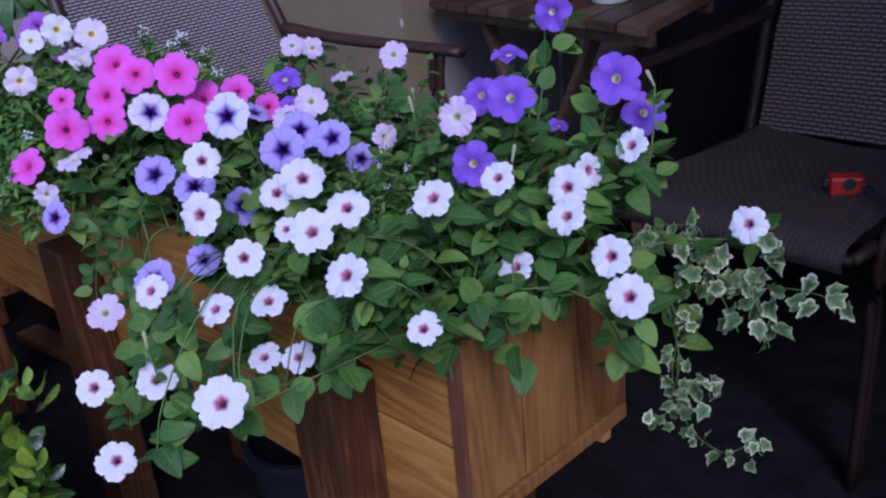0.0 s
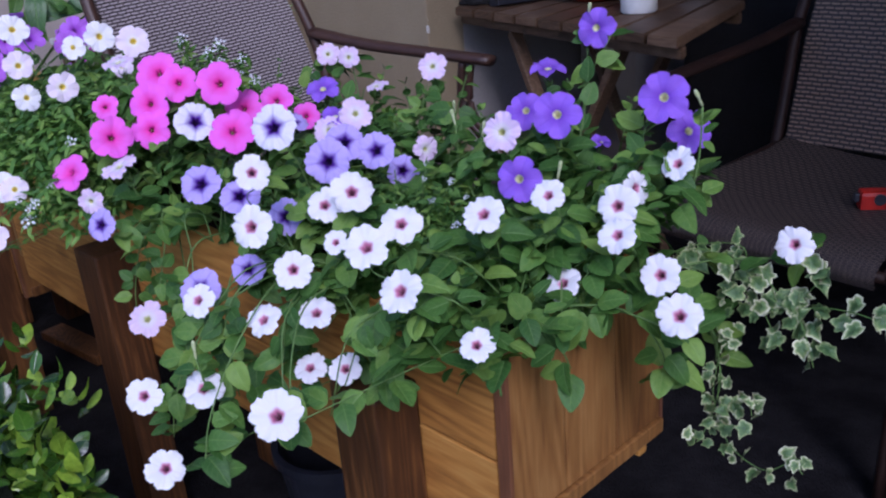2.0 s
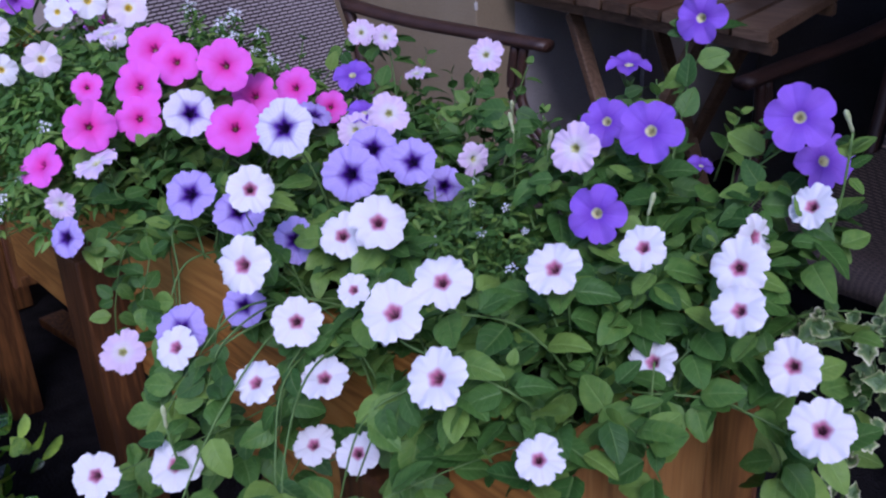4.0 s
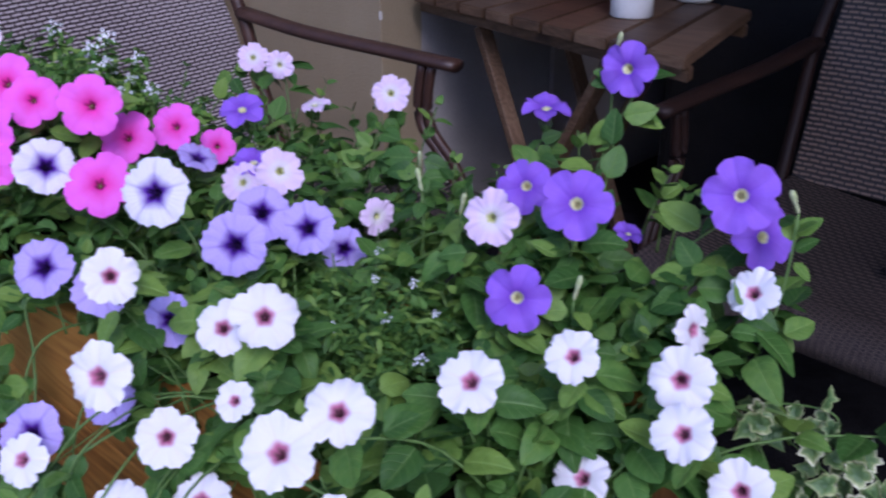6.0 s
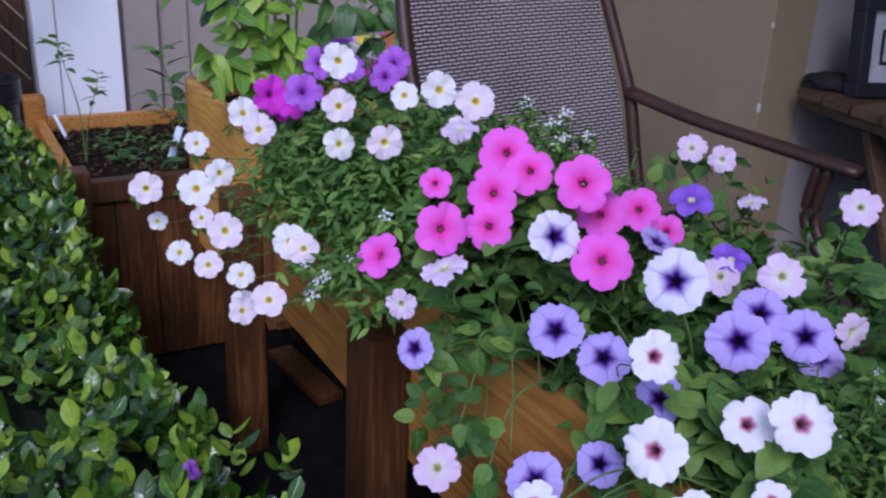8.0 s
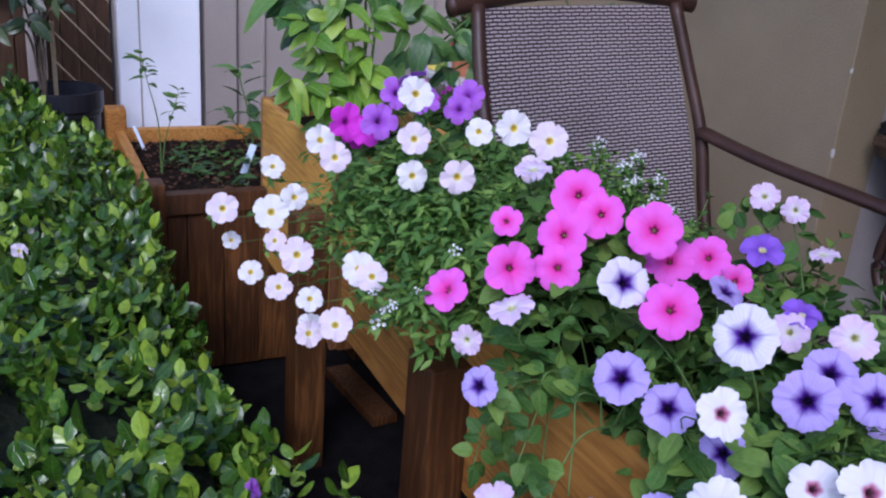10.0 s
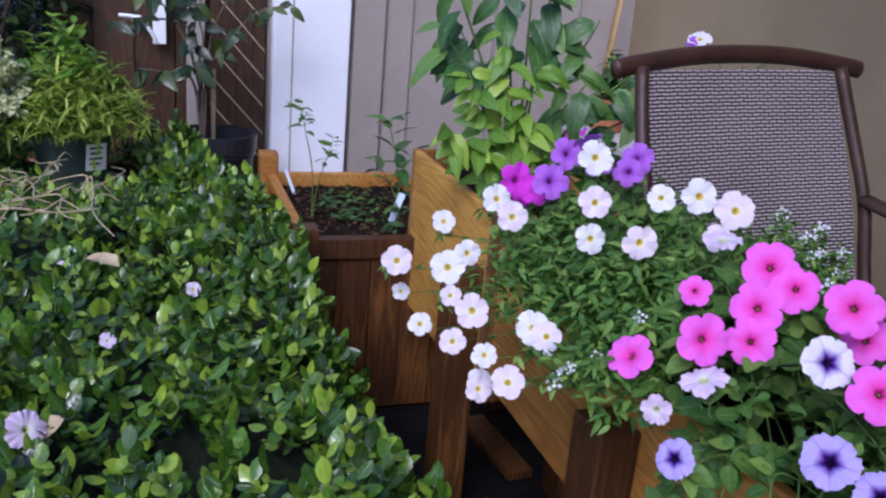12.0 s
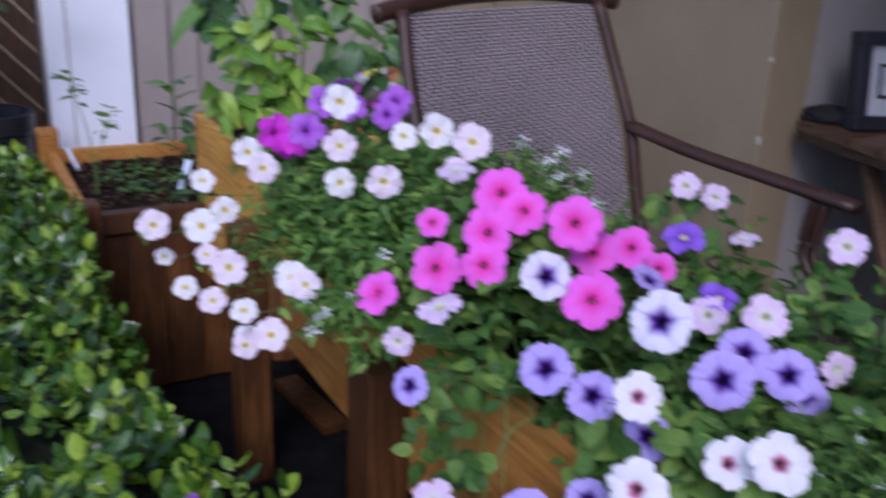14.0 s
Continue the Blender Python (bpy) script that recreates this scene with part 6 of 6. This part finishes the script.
part("corolla", M_PET[0], None, mag, at=turn_to((0.9, 0.3, 0.4)) @ Matrix.Scale(0.035, 4))
part("stalk", tube([(0, 0, -0.1), (-0.02, 0, -0.04), (-0.005, 0, 0)], 0.002, 5), STEM, mag)

# Shrub in the black pot
GL = [leaf_mesh("shrub_leaf", GLOSSY_LEAF, 0.072, 0.038, 0.25, d, 5, 0.8, 0.0, 0.012) for d in (0.1, 0.35, 0.6)]
def shrub():
    root = Vector((-3.06, -0.49, 0.4))
    lean = Vector((0, -0.07, 0))
    ob = thing("potted_shrub", "open shrub with dark glossy leaves in black pot", "shrub", "", "", root)
    limbs = [[(-3.05, -0.43, 0.6), (-3.04, -0.46, 0.75), (-3.03, -0.44, 0.9), (-3.02, -0.38, 1.05)], [(-3.04, -0.44, 0.62), (-3.02, -0.36, 0.78), (-3.0, -0.25, 0.9), (-3.0, -0.13, 0.93)],
             [(-3.04, -0.46, 0.66), (-3.0, -0.56, 0.69), (-2.98, -0.63, 0.7)], [(-3.05, -0.45, 0.7), (-3.03, -0.55, 0.9), (-3.02, -0.68, 0.98)], [(-3.05, -0.42, 0.72), (-3.0, -0.44, 0.86), (-2.98, -0.52, 1.05)],
             [(-3.05, -0.44, 0.66), (-3.0, -0.46, 0.7), (-2.97, -0.45, 0.71)], [(-3.04, -0.4, 0.8), (-3.0, -0.3, 1.0), (-3.0, -0.2, 1.1)], [(-3.04, -0.45, 0.8), (-3.0, -0.6, 0.86), (-2.98, -0.7, 0.84)]]
    for pts in limbs:
        line = smooth_path([Vector((0, 0, 0)), *[Vector(p) + lean - root for p in pts]], 6)
        part("limb", tube(line, 0.005, 6, 0.4), BARK, ob, smooth=True)
        for k, q in enumerate(line[11:]):
            if k % 6 == 5:
                continue
            a_ = rnd(-2.8, 1.4)
            d = Vector((math.cos(a_), math.sin(a_), rnd(-0.9, 0.1))).normalized()
            n = Vector((0.8, -0.1, 0.6)) + Vector((rnd(-0.6, 0.6), rnd(-0.6, 0.6), rnd(-0.4, 0.4)))
            side = d.cross(n).normalized()
            m = Matrix((side, d, side.cross(d).normalized())).transposed().to_4x4()
            part("leaf", random.choice(GL), None, ob, at=Matrix.Translation(q) @ m @ Matrix.Scale(rnd(0.7, 1.2), 4))


shrub()

# Fence, lattice and far planting at the hedge's end
FENCE = wood("brown_fence", (0.025, 0.012, 0.006), (0.062, 0.031, 0.014), (0.11, 0.058, 0.029), "Z")
fence = structure("fence", box(-3.62, -3.6, -1.02, -0.24, FLOOR_Z, 1.9, 0), FENCE, "brown board fence behind the pots")
for k in range(5):
    y = -0.27 - 0.15 * k
    part("board", box(-3.6, -3.585, y - 0.145, y, FLOOR_Z, 1.9, 0.003), FENCE, fence)
lattice = thing("lattice", "brown trellis panel with crossing wires", "trellis", at=(-3.36, -0.35, 0))
part("panel", box(-0.02, -0.005, -0.1, 0.1, FLOOR_Z, 1.9, 0.002), FENCE, lattice)
WIRE = mottled("pale_cord", (0.35, 0.28, 0.18), (0.5, 0.42, 0.3), 40, 0.7, 200, 0.2)
for k in range(16):
    z = 0.1 + 0.105 * k
    part("cord", tube([(0.0, -0.1, z + 0.22), (0.0, 0.1, z)], 0.0028, 6), WIRE, lattice)
for k in range(3):
    part("upright", tube([(-0.004, -0.07 + 0.06 * k, FLOOR_Z), (-0.004, -0.07 + 0.06 * k, 1.9)], 0.0035, 6), FENCE, lattice)
structure("post_grey", box(-3.5, -3.44, -0.53, -0.465, FLOOR_Z, 1.9, 0.004), SIDING, "weathered grey fence post")
structure("trim_pale", box(-3.56, -3.53, -0.65, -0.602, 0.72, 1.9, 0.004), WHITE, "white painted board on the fence")
pipe = thing("drain_pipe", "short bent white plastic drain pipe", "pipe", at=(-3.53, -0.65, 0.72))
part("tube", tube(smooth_path([(0.0, -0.12, 0.1), (0.01, -0.06, 0.095), (0.01, -0.01, 0.05), (0.0, 0.015, 0.0)], 6), 0.007, 10), WHITE, pipe, smooth=True)
cup = thing("wall_cup", "small white plastic cup fixed to the fence", "cup", at=(-3.585, -0.707, 0.8))
part("bowl", lathe([(0.004, -0.018), (0.014, -0.016), (0.021, 0.016), (0.0195, 0.016), (0.012, -0.012)], 16), WHITE, cup, smooth=True, at=pose(0.03, 0, 0, 0, 12, 0))
part("bracket", box(-0.002, 0.03, -0.004, 0.004, -0.022, -0.014, 0.001), WHITE, cup)
stake = thing("stake", "pale wooden stake in the black pot", "stake", at=(-3.12, -0.455, 0.42))
part("stick", box(-0.005, 0.005, -0.007, 0.007, 0.0, 0.27, 0.001), TWIG, stake)
bm = bmesh.new()
bmesh.ops.create_grid(bm, x_segments=40, y_segments=40, size=1.0)
for v in bm.verts:
    x, y = -3.9 + v.co.x * 0.95, -2.0 + v.co.y * 1.75
    h_ = max(0.0, min(1.0, (-3.0 - x) / 0.8)) * max(0.0, min(1.0, (-0.62 - y) / 0.35)) if y < -0.62 else 0.0
    v.co = Vector((x, y, FLOOR_Z + 0.015 + h_ * 0.67 + 0.04 * noise.noise(v.co * 8) * h_))
structure("bank", bm, MULCH, "sloping bed of brown bark mulch")
DK = [leaf_mesh("bush_leaf", GLOSSY_LEAF, 0.06, 0.028, 0.2, d, 4, 0.9) for d in (0.1, 0.4)]


def bush(label, x, y, z, rx, ry, rz_, count, shapes, material, size=(0.7, 1.3)):
    ob = thing("shrub", label, "shrub", "", "", (x, y, z))
    for k in range(7):
        a = k * 0.9
        tip = Vector((rx * 0.7 * math.cos(a), ry * 0.7 * math.sin(a), rz_ * rnd(0.9, 1.6)))
        part("branch", tube(smooth_path([(0, 0, 0), tip * 0.4 + Vector((0, 0, 0.1)), tip], 4), 0.012, 6, 0.3), BARK, ob, smooth=True)
    rows_ = []
    while len(rows_) < count:
        u = Vector((rnd(-1, 1), rnd(-1, 1), rnd(-1, 1)))
        if not 0.45 < u.length < 1.0 + 0.25 * noise.noise(u * 3):
            continue
        p = Vector((u.x * rx, u.y * ry, rz_ + u.z * rz_))
        d = Vector((rnd(-1, 1), rnd(-1, 1), rnd(-0.5, 0.7))) + u
        rows_.append((random.randrange(len(shapes)), Matrix.Translation(p) @ d.to_track_quat("Y", "Z").to_matrix().to_4x4() @ Matrix.Scale(rnd(*size), 4)))
    f = part("foliage", scatter("foliage", shapes, rows_, material), None, ob)
    tagged(f, "", "", "", "stuff")
    return ob


bush("dark leafy shrub beyond the hedge", -3.65, -1.25, 0.35, 0.35, 0.38, 0.5, 2600, DK, GLOSSY_LEAF)
bush("dark leafy shrub on the mulch bank", -4.2, -1.9, 0.4, 0.6, 0.75, 0.7, 4200, DK, GLOSSY_LEAF)
bush("tall dark shrub behind the fence end", -4.6, -1.0, 0.3, 0.6, 0.5, 0.9, 3200, DK, GLOSSY_LEAF)
bush("dark evergreen shrub at the garden edge", -3.6, -2.8, 0.1, 0.8, 0.8, 0.7, 4200, DK, GLOSSY_LEAF)

# Shelf, pots and cane by the house corner
shelf = thing("plant_shelf", "pale stone slab shelf on dark legs", "shelf", at=(-2.85, 1.0, 0))
part("slab", box(-0.33, 0.36, -0.17, 0.17, 0.535, 0.56, 0.006), mottled("pale_marble", (0.4, 0.4, 0.4), (0.62, 0.62, 0.62), 12, 0.4, 60, 0.1), shelf)
for x in (-0.28, 0.3):
    for y in (-0.13, 0.13):
        part("leg", box(x - 0.018, x + 0.018, y - 0.018, y + 0.018, FLOOR_Z, 0.5345, 0.003), WOOD_DARK, shelf)
pot("terracotta_pot", "terracotta pot on the pale shelf", -2.85, 0.95, 0.5605, 0.07, 0.12, TERRACOTTA)
tuft("houseplant", "green houseplant in a terracotta pot", (-2.85, 0.95, 0.65), 0.22, 0.09, 14, MID, PEPPER_LEAF, 2)
pot("terracotta_pot", "small orange clay pot on the shelf edge", -2.56, 1.05, 0.5605, 0.05, 0.08, TERRACOTTA)
yel = tagged(part("sponge", box(-0.03, 0.03, -0.022, 0.022, 0.0, 0.03, 0.005), mottled("yellow_foam", (0.6, 0.48, 0.06), (0.75, 0.62, 0.12), 30, 0.8, 150, 0.4), at=pose(-2.97, 0.88, 0.561, 0, 0, 20)), "yellow foam block on the shelf", "sponge")
pot("flower_pot", "brown clay pot with purple flowers", -2.35, 0.62, FLOOR_Z, 0.14, 0.57, TERRACOTTA)
fl = tuft("verbena", "purple flowering plant in a tall clay pot", (-2.35, 0.62, 0.36), 0.36, 0.15, 22, MID, PETUNIA_LEAF, 2, category="flower plant")
for k in range(16):
    p = Vector((rnd(-0.05, 0.14), rnd(-0.15, 0.12), rnd(0.22, 0.37)))
    part("bloom", random.choice(P_PET + M_PET), None, fl, at=Matrix.Translation(p) @ turn_to((1, -0.6, 0.6)) @ Matrix.Scale(rnd(0.008, 0.014), 4))
    part("stalk", tube([p - Vector((0, 0, 0.12)), p], 0.001, 4), STEM, fl)
pot("flower_pot", "clay pot behind the chair", -2.15, 1.08, FLOOR_Z, 0.14, 0.72, TERRACOTTA)
tuft("houseplant", "grassy plant behind the chair back", (-2.15, 1.08, 0.55), 0.42, 0.2, 40, HERB, FINE_LEAF, 3)
orchid = thing("orchid_bloom", "white and purple bloom above the chair back", "flower", at=(-2.15, 0.825, 0.965))
part("petal", S_PET[0], None, orchid, at=turn_to((0.5, -0.5, 0.9)) @ Matrix.Scale(0.035, 4))
part("lip", P_PET[0], None, orchid, at=Matrix.Translation((0, -0.025, -0.012)) @ turn_to((0.3, -1.0, 0.1)) @ Matrix.Scale(0.02, 4))
part("stalk", tube(smooth_path([(0.0, 0.2, -0.4), (0.0, 0.1, -0.1), (0, 0, -0.005)], 5), 0.002, 5), STEM, orchid)
cane = thing("cane", "tan bamboo cane leaning in the wall corner", "cane", at=(-3.12, 1.08, 0))
part("pole", tube([(-0.036, -0.073, FLOOR_Z), (0.0, 0.0, 1.0), (0.02, 0.04, 1.9)], 0.013, 10), mottled("bamboo", (0.4, 0.26, 0.1), (0.55, 0.38, 0.17), 20, 0.45, 120, 0.1), cane, smooth=True)
knob = thing("door_knob", "aged brass knob on the siding wall", "knob", at=(-3.285, 0.34, 1.08))
bm = lathe([(0.012, 0.0), (0.012, 0.02), (0.026, 0.03), (0.03, 0.045), (0.02, 0.06), (0.004, 0.062)], 16)
bm.transform(Matrix.Rotation(radians(90), 4, "Y"))
part("handle", bm, mottled("aged_brass", (0.2, 0.12, 0.04), (0.35, 0.22, 0.08), 20, 0.4, 120, 0.1, metal=0.8), knob, smooth=True)

# Fallen flowers, twigs and dry leaves on the hedge; scrap wood on the floor
def fallen(label, x, y, mesh, r, n, drop=0.0):
    ob = thing("fallen_flower", label, "flower", "fallen flowers", "", (x, y, hedge_top(x, y) + 0.012 - drop))
    part("petals", mesh, None, ob, at=turn_to(n, 1.0) @ Matrix.Scale(r, 4))
    part("calyx", CALYX, None, ob, at=turn_to(n, 1.0) @ Matrix.Scale(r * 0.8, 4))


fallen("wilted lilac petunia lying on the hedge", -1.05, -0.845, B_PET[1], 0.03, (0.7, 0.4, 0.5))
fallen("small white flower caught in the hedge", -1.6, -0.6, S_PET[1], 0.016, (0.7, 0.2, 0.5))
fallen("white trumpet flower fallen on the hedge", -2.42, -0.84, S_PET[2], 0.022, (0.6, 0.3, 0.7))
fallen("small purple flower caught in hedge leaves", -0.75, -0.36, P_PET[0], 0.014, (0.5, 0.6, 0.5))
fallen("faded lilac flower on the hedge", -1.3, -0.75, B_PET[2], 0.014, (0.6, 0.1, 0.6))
fallen("pale fallen petal on the hedge", -1.75, -0.85, S_PET[3], 0.013, (0.5, 0.1, 0.8))
twigs = thing("twig_bundle", "bundle of dry pale twigs on the hedge", "twigs", at=(-2.0, -0.9, 0.525))
for ends, r in (([(0.12, -0.12, 0.015), (0.11, -0.05, 0.02), (0.115, 0.03, 0.012), (0.107, 0.115, 0.018)], 0.003), ([(-0.35, 0.02, 0.02), (-0.2, 0.0, 0.045), (-0.05, -0.03, 0.03), (0.1, -0.08, 0.015)], 0.0022),
                ([(-0.05, 0.07, 0.02), (-0.09, 0.09, 0.04), (0.02, 0.1, 0.03), (0.1, 0.1, 0.02)], 0.0022), ([(0.1, 0.1, 0.012), (0.18, 0.12, 0.01), (0.25, 0.15, 0.0)], 0.0018)):
    part("twig", tube(smooth_path(ends, 5), r, 6, 0.6), TWIG, twigs, smooth=True)
for k in range(34):
    a = Vector((rnd(-0.28, 0.16), rnd(-0.12, 0.11), rnd(0.0, 0.03)))
    d = Vector((rnd(-0.12, 0.12), rnd(-0.1, 0.1), 0))
    bow = Vector((-d.y, d.x, 0)) * rnd(-0.5, 0.5)
    line = smooth_path([a, a + d * 0.4 + bow + Vector((0, 0, rnd(0, 0.03))), a + d * 0.8 + bow * 0.6 + Vector((0, 0, rnd(0, 0.025))), a + d * 1.1 + Vector((0, 0, rnd(-0.01, 0.02)))], 4)
    part("twig", tube(line, rnd(0.0011, 0.0022), 5, 0.5), TWIG, twigs, smooth=True)
dry = leaf_mesh("dry_leaf", TWIG, 0.075, 0.04, 0.5, 0.3, 5, 0.9, 0.05)
tagged(part("dry_leaf", dry, None, at=Matrix.Translation((-1.66, -0.74, 0.49)) @ turn_to((0.4, 0.2, 1), 0.6)), "curled tan dry leaf on the hedge", "leaf")
tagged(part("dry_leaf", dry, None, at=Matrix.Translation((-1.08, -0.8, 0.475)) @ turn_to((0.4, -0.2, 1), 2.6) @ Matrix.Scale(0.7, 4)), "curled tan dry leaf beneath a wilted flower", "leaf")
tagged(part("wood_offcut", box(-0.15, 0.15, -0.035, 0.035, 0.0, 0.025, 0.004), WOOD_LEG, at=pose(-1.83, 0.19, FLOOR_Z + 0.002, 0, 0, 6)), "short cedar offcut lying on the floor", "wood")
